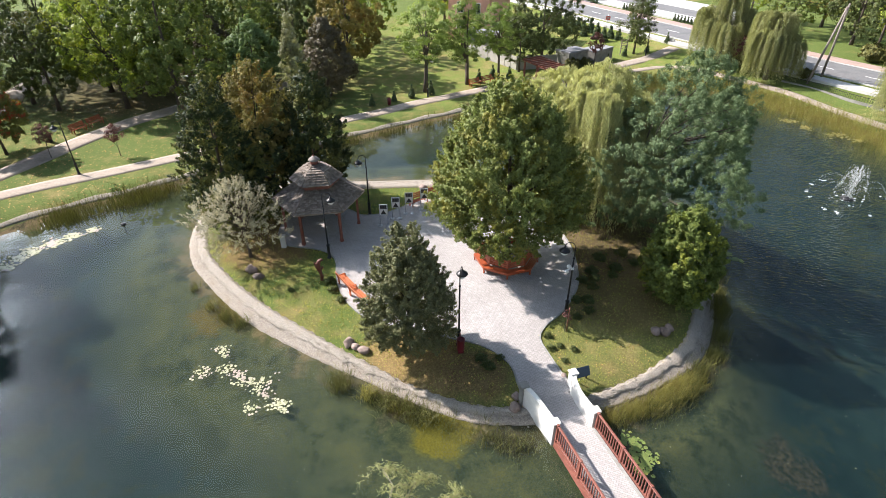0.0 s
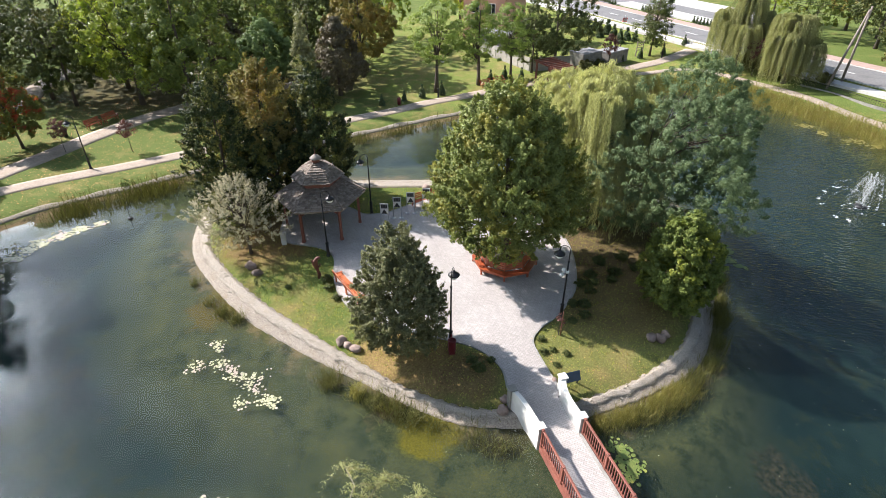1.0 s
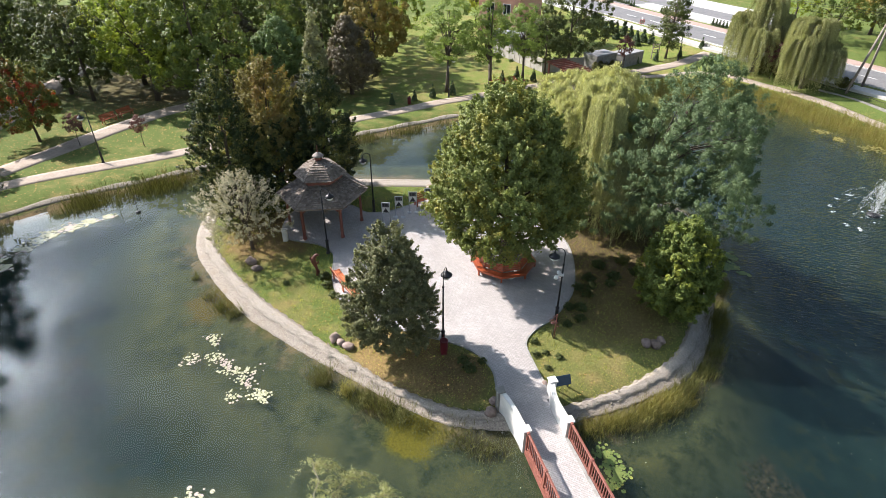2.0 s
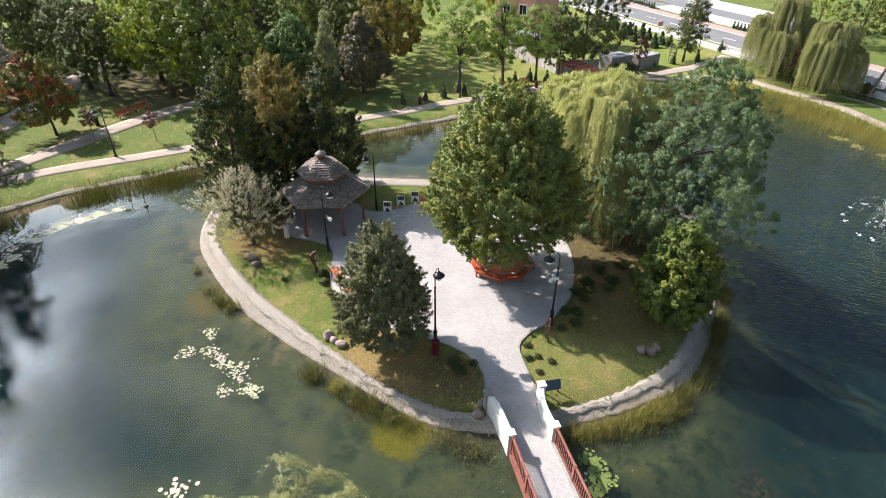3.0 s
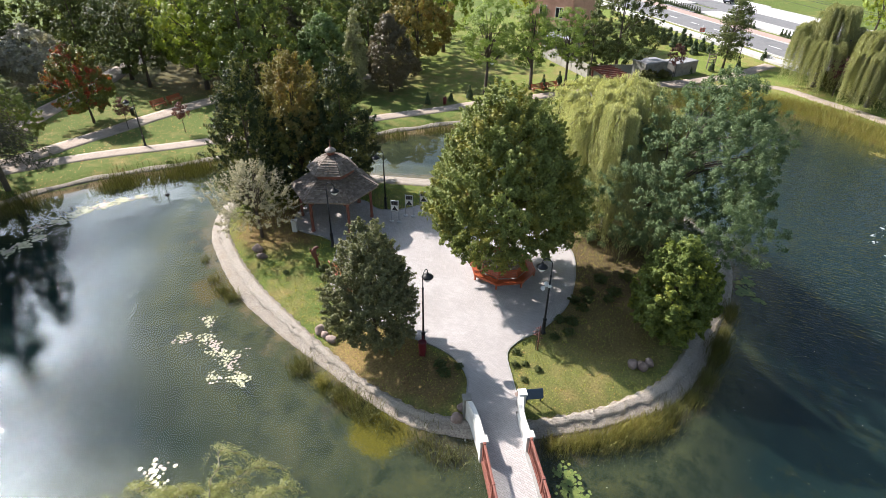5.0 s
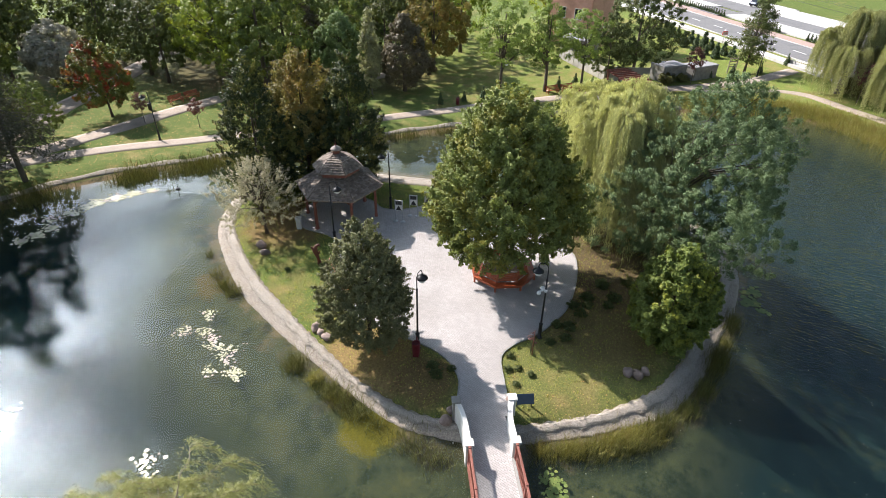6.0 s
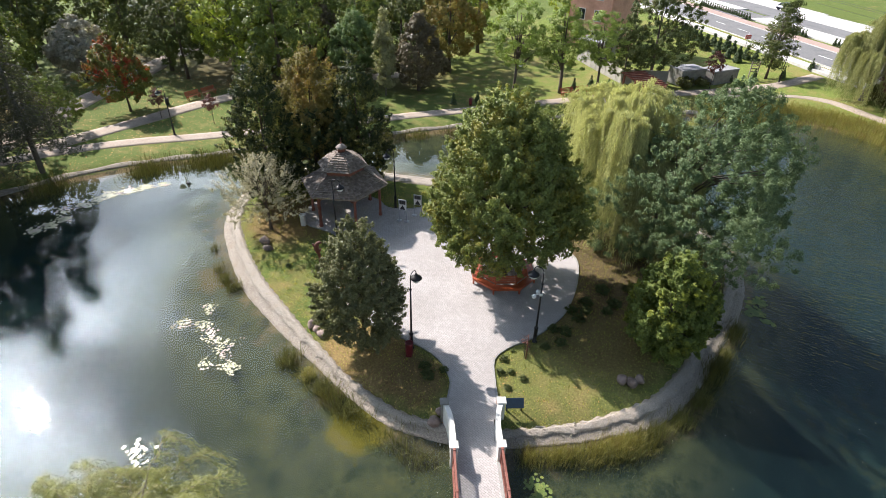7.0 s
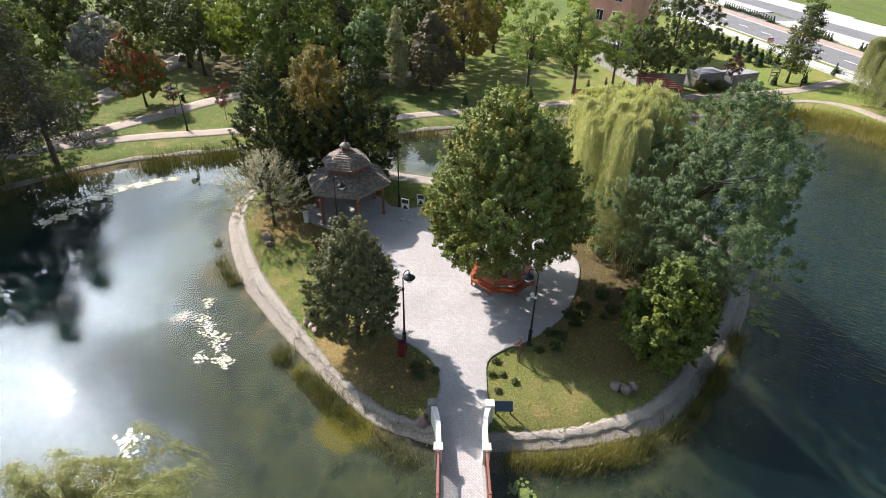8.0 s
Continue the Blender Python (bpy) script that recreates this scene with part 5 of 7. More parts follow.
def shingled_side(r0, z0, r1, z1, k, rows, seed):
    """One slope of a six-sided roof: a board deck and overlapping courses of single shingles."""
    rng = random.Random(seed)
    bm = bmesh.new()
    a0, b0, a1, b1 = hex_pt(r0, k, z0), hex_pt(r0, k + 1, z0), hex_pt(r1, k, z1), hex_pt(r1, k + 1, z1)
    nrm = (b0 - a0).cross(a1 - a0).normalized()
    th = 0.05
    vs = [bm.verts.new(p) for p in (a0, b0, b1, a1)] + [bm.verts.new(p - nrm * th) for p in (a0, b0, b1, a1)]
    for f in ((0, 1, 2, 3), (7, 6, 5, 4), (0, 4, 5, 1), (1, 5, 6, 2), (2, 6, 7, 3), (3, 7, 4, 0)):
        bm.faces.new([vs[i] for i in f])
    for row in range(rows):
        u0, u1 = row / rows, min(1.0, (row + 1.5) / rows)
        l0, r_0 = a0.lerp(a1, u0), b0.lerp(b1, u0)
        l1, r_1 = a0.lerp(a1, u1), b0.lerp(b1, u1)
        n = max(2, round((r_0 - l0).length / 0.19))
        cuts = [0.0] + sorted((i + rng.uniform(-0.28, 0.28)) / n for i in range(1, n)) + [1.0]
        for c0, c1 in zip(cuts, cuts[1:]):
            g = 0.006 / max(0.2, (r_0 - l0).length)
            drop = rng.uniform(-0.02, 0.02)
            lift = rng.uniform(0.075, 0.11)
            down = (l0 - l1).normalized() * (0.02 + drop)
            p = [l0.lerp(r_0, c0 + g) + nrm * lift + down, l0.lerp(r_0, c1 - g) + nrm * lift + down, l1.lerp(r_1, c1 - g) + nrm * 0.012, l1.lerp(r_1, c0 + g) + nrm * 0.012]
            q = [v - nrm * 0.05 for v in p]
            w = [bm.verts.new(v) for v in p + q]
            for f in ((0, 1, 2, 3), (0, 4, 5, 1), (1, 5, 6, 2), (3, 7, 4, 0)):
                bm.faces.new([w[i] for i in f])
    return bm


def build_pavilion():
    g = thing("pavilion", -10.4, 32.9, 0.05, 0, "six-sided timber pavilion with red posts and a two-tier grey shingle roof", "pavilion")
    for k in range(6):
        bm = bmesh.new()
        p = hex_pt(2.62, k, 0)
        box(bm, p.x, p.y, 1.36, 0.17, 0.17, 2.72, 0, 0, 14 + 60 * k, 0.015)
        box(bm, p.x, p.y, 0.10, 0.23, 0.23, 0.20, 0, 0, 14 + 60 * k, 0.02)
        part("post", bm, "redwood", g)
        bm = bmesh.new()
        a, b = hex_pt(2.62, k, 2.62), hex_pt(2.62, k + 1, 2.62)
        d = b - a
        c = (a + b) / 2
        box(bm, c.x, c.y, c.z, d.length, 0.14, 0.18, 0, 0, math.degrees(math.atan2(d.y, d.x)), 0.01)
        part("beam", bm, "redwood", g)
        for f, sgn in ((0.13, 1), (0.87, -1)):
            bm = bmesh.new()
            q = a.lerp(b, f)
            box(bm, q.x, q.y, 2.34, 0.62, 0.10, 0.09, 0, sgn * -45 if sgn > 0 else 45, math.degrees(math.atan2(d.y, d.x)))
            part("brace", bm, "redwood", g)
        part("lower_roof", shingled_side(3.2, 2.60, 1.22, 3.80, k, 14, k), "shingle", g, "weathered grey wooden shingles")
        part("upper_roof", shingled_side(1.80, 4.02, 1.08, 4.66, k, 5, 40 + k), "shingle", g, "weathered grey wooden shingles")
        part("upper_roof", shingled_side(1.08, 4.655, 0.28, 5.02, k, 4, 60 + k), "shingle", g, "weathered grey wooden shingles")
        bm = bmesh.new()
        a, b = hex_pt(1.50, k, 3.74), hex_pt(1.50, k + 1, 3.74)
        d, c = b - a, (a + b) / 2
        box(bm, c.x, c.y, 3.86, d.length, 0.08, 0.50, 0, 0, math.degrees(math.atan2(d.y, d.x)))
        part("clerestory", bm, "redwood", g)
        bm = bmesh.new()
        a, b = hex_pt(3.16, k, 2.56), hex_pt(3.16, k + 1, 2.56)
        d, c = b - a, (a + b) / 2
        box(bm, c.x, c.y, 2.56, d.length, 0.04, 0.12, 0, 0, math.degrees(math.atan2(d.y, d.x)))
        part("fascia", bm, "shingle", g)
        bm = bmesh.new()
        tube(bm, [hex_pt(3.2, k, 2.66), hex_pt(1.24, k, 3.86)], [0.035, 0.035], 6)
        part("hip", bm, "shingle", g)
        bm = bmesh.new()
        tube(bm, [hex_pt(1.8, k, 4.08), hex_pt(1.08, k, 4.71), hex_pt(0.3, k, 5.07)], [0.032, 0.032, 0.032], 6)
        part("hip", bm, "shingle", g)
    bm = bmesh.new()
    lathe(bm, [(0.29, 4.96), (0.29, 5.36)], 6)
    part("lantern", bm, "redwood", g)
    bm = bmesh.new()
    lathe(bm, [(0.40, 5.30), (0.41, 5.33), (0.30, 5.44), (0.14, 5.55), (0.05, 5.60)], 12)
    part("cap_roof", bm, "zinc", g, "dull weathered sheet-metal cap")
    bm = bmesh.new()
    lathe(bm, [(0.05, 5.5), (0.06, 5.64), (0.02, 5.7), (0.012, 6.08), (0.002, 6.1)], 8)
    part("finial", bm, "redwood", g)


build_pavilion()


# ------------------------------------------------------------------ lamps
def build_lamp():
    g = thing("street_lamp", 0, 0, 0, 0, "black steel park lamp with a gooseneck and bell shade", "lamp", "park lamps")
    bm = bmesh.new()
    lathe(bm, [(0.16, -0.05), (0.16, 0.04), (0.10, 0.08), (0.10, 0.92), (0.12, 0.95), (0.12, 1.0), (0.06, 1.06)], 12)
    part("base", bm, "black", g)
    bm = bmesh.new()
    tube(bm, [(0, 0, 1.0), (0, 0, 3.9)], [0.058, 0.042], 10)
    lathe(bm, [(0.055, 3.86), (0.07, 3.9), (0.055, 3.96)], 10)
    part("pole", bm, "black", g)
    bm = bmesh.new()
    pts = [(0, 0, 3.9), (0, 0, 4.55)] + [(0.27 - 0.27 * math.cos(a), 0, 4.62 + 0.26 * math.sin(a)) for a in np.linspace(0.1, math.pi, 9)] + [(0.54, 0, 4.5)]
    tube(bm, pts, [0.03] * 2 + [0.022] * 9 + [0.03], 8)
    part("gooseneck", bm, "black", g)
    bm = bmesh.new()
    lathe(bm, [(0.30, 4.28), (0.31, 4.30), (0.27, 4.36), (0.15, 4.44), (0.07, 4.50), (0.05, 4.58)], 16, 0.54)
    part("shade", bm, "black", g)
    bm = bmesh.new()
    lathe(bm, [(0.03, 4.02), (0.13, 4.06), (0.21, 4.15), (0.24, 4.29)], 14, 0.54)
    part("glass", bm, "glass", g, "frosted glass bowl")
    return g


lamp = build_lamp()
LAMPS = [(0.0, 21.0, 80), (6.12, 23.9, 165), (-9.0, 29.0, 5), (-7.3, 35.05, 200), (-33.95, 40.7, 230), (-5.3, 64.4, 20), (25.9, 86.2, 20)]
for i, (x, y, turn) in enumerate(LAMPS):
    m = pose(x, y, max(at_height(x, y), 0.0), 0, 0, turn)
    if i == 0:
        lamp.matrix_basis = m
    else:
        copy_thing(lamp, m)

# twin cameras on the lamp by the lawn
cctv = thing("security_camera", 6.12, 23.9, 3.25, 200, "pair of white security cameras clamped to a lamp pole", "camera")
bm = bmesh.new()
box(bm, 0.0, 0, 0, 0.16, 0.16, 0.16, bevel=0.02)
tube(bm, [(0.05, 0, 0), (0.34, 0.05, 0.02)], [0.03, 0.03], 8)
part("bracket", bm, "print", cctv)
for dx, dy, dz in ((0.36, 0.05, -0.10), (0.14, -0.16, 0.05)):
    bm = bmesh.new()
    bmesh.ops.create_uvsphere(bm, u_segments=12, v_segments=8, radius=0.12, matrix=pose(dx, dy, dz))
    part("dome", bm, "print", cctv)


# ------------------------------------------------------------------ seats
def build_bench(material, label, group):
    """Slatted park bench, 1.8 m long, facing -y."""
    g = thing("bench", 0, 0, 0, 0, label, "bench", group)
    for i in range(4):
        bm = bmesh.new()
        box(bm, 0, -0.30 + i * 0.115, 0.45 - 0.012 * i, 1.8, 0.10, 0.04, 4, 0, 0, 0.006)
        part("seat_slat", bm, material, g)
    for i in range(3):
        bm = bmesh.new()
        box(bm, 0, 0.16 + i * 0.045, 0.56 + i * 0.14, 1.8, 0.035, 0.11, -16, 0, 0, 0.006)
        part("back_slat", bm, material, g)
    for x in (-0.72, 0.72):
        bm = bmesh.new()
        box(bm, x, -0.24, 0.21, 0.07, 0.07, 0.44)
        box(bm, x, 0.14, 0.21, 0.07, 0.07, 0.44)
        box(bm, x, -0.05, 0.40, 0.07, 0.48, 0.06)
        box(bm, x, 0.23, 0.66, 0.07, 0.05, 0.52, -16)
        part("support", bm, material, g)
        bm = bmesh.new()
        box(bm, x, -0.08, 0.62, 0.07, 0.50, 0.045, 0, 0, 0, 0.008)
        box(bm, x, -0.29, 0.53, 0.06, 0.06, 0.18)
        part("armrest", bm, material, g)
    return g


bench = build_bench("benchwood", "orange-brown slatted wooden bench with armrests on the square", "orange benches")
bench.matrix_basis = pose(-7.1, 25.55, 0.05, 0, 0, 129)
copy_thing(bench, pose(-6.1, 24.35, 0.05, 0, 0, 132))
back_bench = build_bench("octowood", "red slatted wooden bench at the back of the square", "red benches")
back_bench.matrix_basis = pose(-3.75, 36.95, 0.05, 0, 0, 42)
copy_thing(back_bench, pose(-2.25, 38.05, 0.05, 0, 0, 28))
park_bench = build_bench("octowood", "red slatted wooden bench beside the park path", "park benches")
park_bench.matrix_basis = pose(0.3, 69.4, 0.0, 0, 0, 42)
copy_thing(park_bench, pose(1.9, 70.9, 0.0, 0, 0, 40))
copy_thing(park_bench, pose(-40.2, 50.6, 0.0, 0, 0, 75))
copy_thing(park_bench, pose(-39.6, 52.6, 0.0, 0, 0, 75))


def build_ring_bench():
    g = thing("octagonal_bench", 2.85, 29.2, 0.05, 0, "red-orange slatted octagonal bench round the linden's trunk", "bench")

    def pt(r, k, z):
        a = radians(-90 + 45 * k)
        return Vector((r * math.cos(a), r * math.sin(a), z))

    for k in range(8):
        side = new("side")
        side.parent = g

        def slat(r0, z0, r1, z1, th, name):
            bm = bmesh.new()
            p = [pt(r0, k, z0), pt(r0, k + 1, z0), pt(r1, k + 1, z1), pt(r1, k, z1)]
            nrm = (p[1] - p[0]).cross(p[3] - p[0]).normalized()
            vs = [bm.verts.new(q) for q in p] + [bm.verts.new(q - nrm * th) for q in p]
            for f in ((0, 1, 2, 3), (7, 6, 5, 4), (0, 4, 5, 1), (1, 5, 6, 2), (2, 6, 7, 3), (3, 7, 4, 0)):
                bm.faces.new([vs[i] for i in f])
            part(name, bm, "octowood", side)

        for i in range(4):
            r = 2.16 - i * 0.125
            slat(r, 0.46 - i * 0.008, r - 0.115, 0.455 - i * 0.008, 0.045, "seat_slat")
        for i in range(4):
            slat(1.64 - i * 0.04, 0.50 + i * 0.125, 1.61 - i * 0.04, 0.61 + i * 0.125, 0.035, "back_slat")
        slat(2.15, 0.30, 2.155, 0.42, 0.04, "apron")
        bm = bmesh.new()
        a = -90 + 45 * k
        for r, z, s in ((2.08, 0.21, 0.44), (1.66, 0.24, 0.50)):
            p = pt(r, k, z)
            bm = bmesh.new()
            box(bm, p.x, p.y, p.z, 0.09, 0.09, s, 0, 0, a)
            part("leg", bm, "octowood", side)
        p = pt(1.56, k, 0.7)
        bm = bmesh.new()
        box(bm, p.x, p.y, p.z, 0.06, 0.08, 0.55, 0, -17, a)
        part("back_post", bm, "octowood", side)


build_ring_bench()


# ------------------------------------------------------------------ exhibition boards, signs, bin
def build_board():
    g = thing("exhibition_board", 0, 0, 0, 0, "black and white photo panel on two steel stands with round feet", "board", "exhibition boards")
    for x in (-0.29, 0.29):
        bm = bmesh.new()
        lathe(bm, [(0.19, 0.0), (0.19, 0.03), (0.04, 0.06)], 16, x)
        part("foot", bm, "steel", g)
        bm = bmesh.new()
        tube(bm, [(x, 0, 0.05), (x, 0, 1.80)], [0.022, 0.022], 8)
        part("stand", bm, "steel", g)
    bm = bmesh.new()
    box(bm, 0, -0.005, 1.36, 0.54, 0.03, 0.84)
    part("panel", bm, "print", g)
    bm = bmesh.new()
    box(bm, 0, -0.025, 1.57, 0.48, 0.006, 0.34)
    part("photo", bm, "greyink", g, "dark grey photograph")
    for x, w in ((-0.17, 0.14), (0.02, 0.18), (0.19, 0.10)):
        bm = bmesh.new()
        box(bm, x, -0.030, 1.58, w, 0.006, 0.25)
        part("photo_detail", bm, "ink", g)
    bm = bmesh.new()
    v = [bm.verts.new(p) for p in ((-0.23, -0.024, 0.97), (0.23, -0.024, 0.97), (0.0, -0.024, 1.34), (-0.23, -0.031, 0.97), (0.23, -0.031, 0.97), (0.0, -0.031, 1.34))]
    for f in ((0, 1, 4, 3), (1, 2, 5, 4), (2, 0, 3, 5), (3, 4, 5), (2, 1, 0)):
        bm.faces.new([v[i] for i in f])
    part("print_shape", bm, "ink", g, "black triangle on the panel")
    return g


board = build_board()
BOARDS = [(-5.92, 33.33, 4), (-5.18, 34.45, 6), (-4.29, 35.3, 9), (-3.2, 36.05, 12), (-1.9, 36.9, 15)]
for i, (x, y, turn) in enumerate(BOARDS):
    if i == 0:
        board.matrix_basis = pose(x, y, 0.05, 0, 0, turn)
    else:
        copy_thing(board, pose(x, y, 0.05, 0, 0, turn))

sign = thing("information_panel", 6.2, 18.75, 0.0, 22, "dark blue information panel on low legs beside the bridge", "sign")
bm = bmesh.new()
box(bm, 0.05, 0, 0.50, 0.85, 0.06, 0.50, -30, 0, 0, 0.01)
part("panel", bm, "blue", sign)
for x in (-0.3, 0.4):
    bm = bmesh.new()
    box(bm, x, 0.06, 0.18, 0.06, 0.06, 0.5)
    part("leg", bm, "black", sign)

rubbish = thing("litter_bin", 0.12, 20.42, 0.0, 10, "dark red metal litter bin beside a lamp", "bin")
bm = bmesh.new()
lathe(bm, [(0.19, 0.12), (0.2, 0.14), (0.22, 0.85), (0.23, 0.88), (0.17, 0.9), (0.17, 0.8)], 14)
part("body", bm, "binred", rubbish)
bm = bmesh.new()
box(bm, 0, 0.26, 0.5, 0.06, 0.06, 1.1)
box(bm, 0, 0, 0.06, 0.3, 0.3, 0.14)
part("stand", bm, "binred", rubbish)
for x, y, mat in ((-9.5, 61.0, "binred"), (3.6, 70.2, "binred"), (-41.2, 47.6, "black")):
    b2 = thing("litter_bin", x, y, 0, 0, "small metal litter bin beside the park path", "bin")
    bm = bmesh.new()
    lathe(bm, [(0.2, 0.05), (0.22, 0.8), (0.18, 0.84), (0.17, 0.75)], 12)
    part("body", bm, mat, b2)
    bm = bmesh.new()
    box(bm, 0, 0.24, 0.45, 0.05, 0.05, 0.95)
    part("stand", bm, "black", b2)

pillar = thing("white_pillar", -12.45, 30.1, 0.0, 14, "small white rendered service pillar beside the pavilion", "pillar")
bm = bmesh.new()
box(bm, 0, 0, 0.42, 0.34, 0.28, 0.86, bevel=0.02)
part("body", bm, "white", pillar)
bm = bmesh.new()
box(bm, 0, 0, 0.89, 0.42, 0.36, 0.07, bevel=0.015)
part("cap", bm, "white", pillar)


def build_statue():
    """A slender twisted carving in dark red wood: one plain mesh."""
    bm = bmesh.new()
    tube(bm, [(0.05, 0, -0.05), (0.04, 0, 0.3), (0.0, 0.02, 0.6), (-0.06, 0.03, 0.85), (-0.12, 0.03, 1.08), (-0.08, 0.02, 1.28), (0.02, 0.0, 1.45), (0.14, -0.03, 1.52), (0.24, -0.05, 1.46)],
         [0.13, 0.09, 0.10, 0.15, 0.18, 0.14, 0.11, 0.10, 0.05], 9)
    tube(bm, [(-0.14, 0.02, 1.12), (-0.28, -0.02, 1.30), (-0.30, -0.03, 1.48)], [0.08, 0.06, 0.03], 7)
    tube(bm, [(-0.04, 0.0, 0.80), (0.14, -0.06, 0.92), (0.18, -0.08, 1.08)], [0.07, 0.055, 0.035], 7)
    tube(bm, [(0.10, 0.03, -0.05), (0.14, 0.04, 0.2), (0.04, 0.02, 0.5)], [0.08, 0.06, 0.06], 7)
    ob = part("wooden_sculpture", bm, "statue")
    ob.matrix_basis = pose(-8.9, 26.4, 0, 0, 0, 30)
    tagged(ob, "dark red carved wooden sculpture on the lawn", "sculpture")


build_statue()


# ------------------------------------------------------------------ bridge
BR = math.degrees(math.atan2(-0.925, 0.38))       # its heading away from the island
bridge = thing("footbridge", 4.80, 16.97, 0.0, BR, "footbridge with white end walls, paved deck and red-brown railings", "bridge")
# in the bridge's own axes x runs along it, y to its left (the east side)
LONG, HALF = 19.0, 1.02
bm = bmesh.new()
box(bm, LONG / 2 - 0.85, 0, -0.13, LONG + 0.1, 2 * HALF - 0.06, 0.352)
part("deck", bm, "paving", bridge, "light concrete block paving")
bm = bmesh.new()
box(bm, 0.25, 0, -1.05, 2.1, 2 * HALF + 0.12, 1.45, bevel=0.03)
part("abutment", bm, "concrete", bridge, "stained concrete abutment under the deck")
for s in (-1, 1):
    bm = bmesh.new()
    box(bm, LONG / 2 + 1.0, s * (HALF + 0.02), -0.14, LONG - 1.6, 0.10, 0.36)
    part("fascia_beam", bm, "redwood", bridge)
    bm = bmesh.new()
    box(bm, LONG / 2 + 1.0, s * (HALF - 0.10), 0.10, LONG - 1.6, 0.12, 0.07)
    part("edge_strip", bm, "kerb", bridge)
    rail = new("railing")
    rail.parent = bridge
    y = s * HALF
    bm = bmesh.new()
    box(bm, LONG / 2 + 1.0, y, 1.05, LONG - 1.8, 0.10, 0.07, bevel=0.01)
    part("handrail", bm, "redwood", rail)
    bm = bmesh.new()
    box(bm, LONG / 2 + 1.0, y, 0.22, LONG - 1.8, 0.07, 0.08)
    part("bottom_rail", bm, "redwood", rail)
    bmp = bmesh.new()
    box(bmp, 0, 0, 0.52, 0.13, 0.13, 1.20, bevel=0.012)
    post = part("post", bmp, "redwood", rail)
    bmb = bmesh.new()
    box(bmb, 0, 0, 0.63, 0.045, 0.045, 0.80)
    bal = part("baluster", bmb, "redwood", rail)
    x, k, first_p, first_b = 1.85, 0, True, True
    while x < LONG:
        if first_p:
            post.matrix_basis = pose(x, y, 0)
            first_p = False
        else:
            piece("post", post.data, rail, pose(x, y, 0))
        for j in range(1, 12):
            xb = x + j * 1.9 / 12
            if first_b:
                bal.matrix_basis = pose(xb, y, 0)
                first_b = False
            else:
                piece("baluster", bal.data, rail, pose(xb, y, 0))
        x += 1.9
        k += 1
    # white end wall: flares outwards towards the square
    wall = new("end_wall")
    wall.parent = bridge
    line = spline([(1.6, s * HALF), (0.9, s * HALF), (0.25, s * (HALF + 0.02)), (-0.35, s * (HALF + 0.12)), (-0.88, s * (HALF + 0.31))], False, 0.12)
    a, b = offset(line, 0.11), offset(line, -0.11)
    n = len(line)
    u = np.linspace(0, 1, n)
    top = 0.96 - 0.10 * np.sin(np.pi * u)
    bm = bmesh.new()
    rows_ = []
    for i in range(n):
        foot_ = -0.32 - 0.6 * u[i]
        rows_.append([bm.verts.new((*a[i], foot_)), bm.verts.new((*a[i], top[i])), bm.verts.new((*b[i], top[i])), bm.verts.new((*b[i], foot_))])
    for r0, r1 in zip(rows_, rows_[1:]):
        for q in range(4):
            bm.faces.new((r0[q], r0[(q + 1) % 4], r1[(q + 1) % 4], r1[q]))
    bm.faces.new(rows_[0][::-1])
    bm.faces.new(rows_[-1])
    bmesh.ops.recalc_face_normals(bm, faces=bm.faces)
    part("wall", bm, "white", wall)
    for (px, py), w, h, nm, z0 in ((line[0], 0.30, 1.02, "pier", -0.34), (line[-1], 0.32, 0.92, "pier", -0.8)):
        bm = bmesh.new()
        box(bm, px, py, (h + z0) / 2, w, w, h - z0, bevel=0.015)
        rubble = s < 0 and h < 1.0
        part(nm, bm, "concrete" if rubble else "white", wall, "grey stone pier" if rubble else "")
        bm = bmesh.new()
        box(bm, px, py, h + 0.04, w + 0.10, w + 0.10, 0.08, bevel=0.015)
        part("coping", bm, "concrete" if rubble else "white", wall)


# ------------------------------------------------------------------ boulders and flat stones
def boulder(seed, sx, sy, sz):
    rng = np.random.default_rng(seed)
    bm = bmesh.new()
    bmesh.ops.create_icosphere(bm, subdivisions=3, radius=1.0)
    cuts = [Vector(c).normalized() for c in rng.normal(0, 1, (7, 3))]
    o = rng.uniform(0, 9, 3)
    for v in bm.verts:
        d = 1 + 0.38 * noise.noise(Vector(v.co * 0.9) + Vector(o)) + 0.14 * noise.noise(Vector(v.co * 2.3) + Vector(o)) + 0.05 * noise.noise(Vector(v.co * 6.0) + Vector(o))
        p = v.co * d
        for c in cuts:
            over = p.dot(c) - 0.74
            if over > 0:
                p -= c * (0.85 * over)
        v.co = Vector((p.x * sx, p.y * sy, p.z * sz))
    for q in bm.faces:
        q.smooth = True
    return bm


ROCKS = [(-13.65, 27.05, 0.55, 0.45, 0.50), (-12.95, 26.4, 0.48, 0.36, 0.32), (-6.0, 20.75, 0.40, 0.38, 0.42), (-5.55, 20.5, 0.36, 0.30, 0.30), (-5.1, 20.25, 0.46, 0.36, 0.32),
         (10.9, 22.55, 0.30, 0.38, 0.40), (11.35, 22.5, 0.32, 0.44, 0.46), (11.75, 22.9, 0.36, 0.36, 0.36), (-3.6, 39.6, 0.55, 0.4, 0.45), (-2.8, 39.9, 0.45, 0.4, 0.4), (-2.0, 40.0, 0.5, 0.4, 0.5),
         (2.84, 16.95, 0.48, 0.40, 0.40), (2.95, 17.5, 0.34, 0.28, 0.30), (5.42, 18.93, 0.26, 0.2, 0.16)]
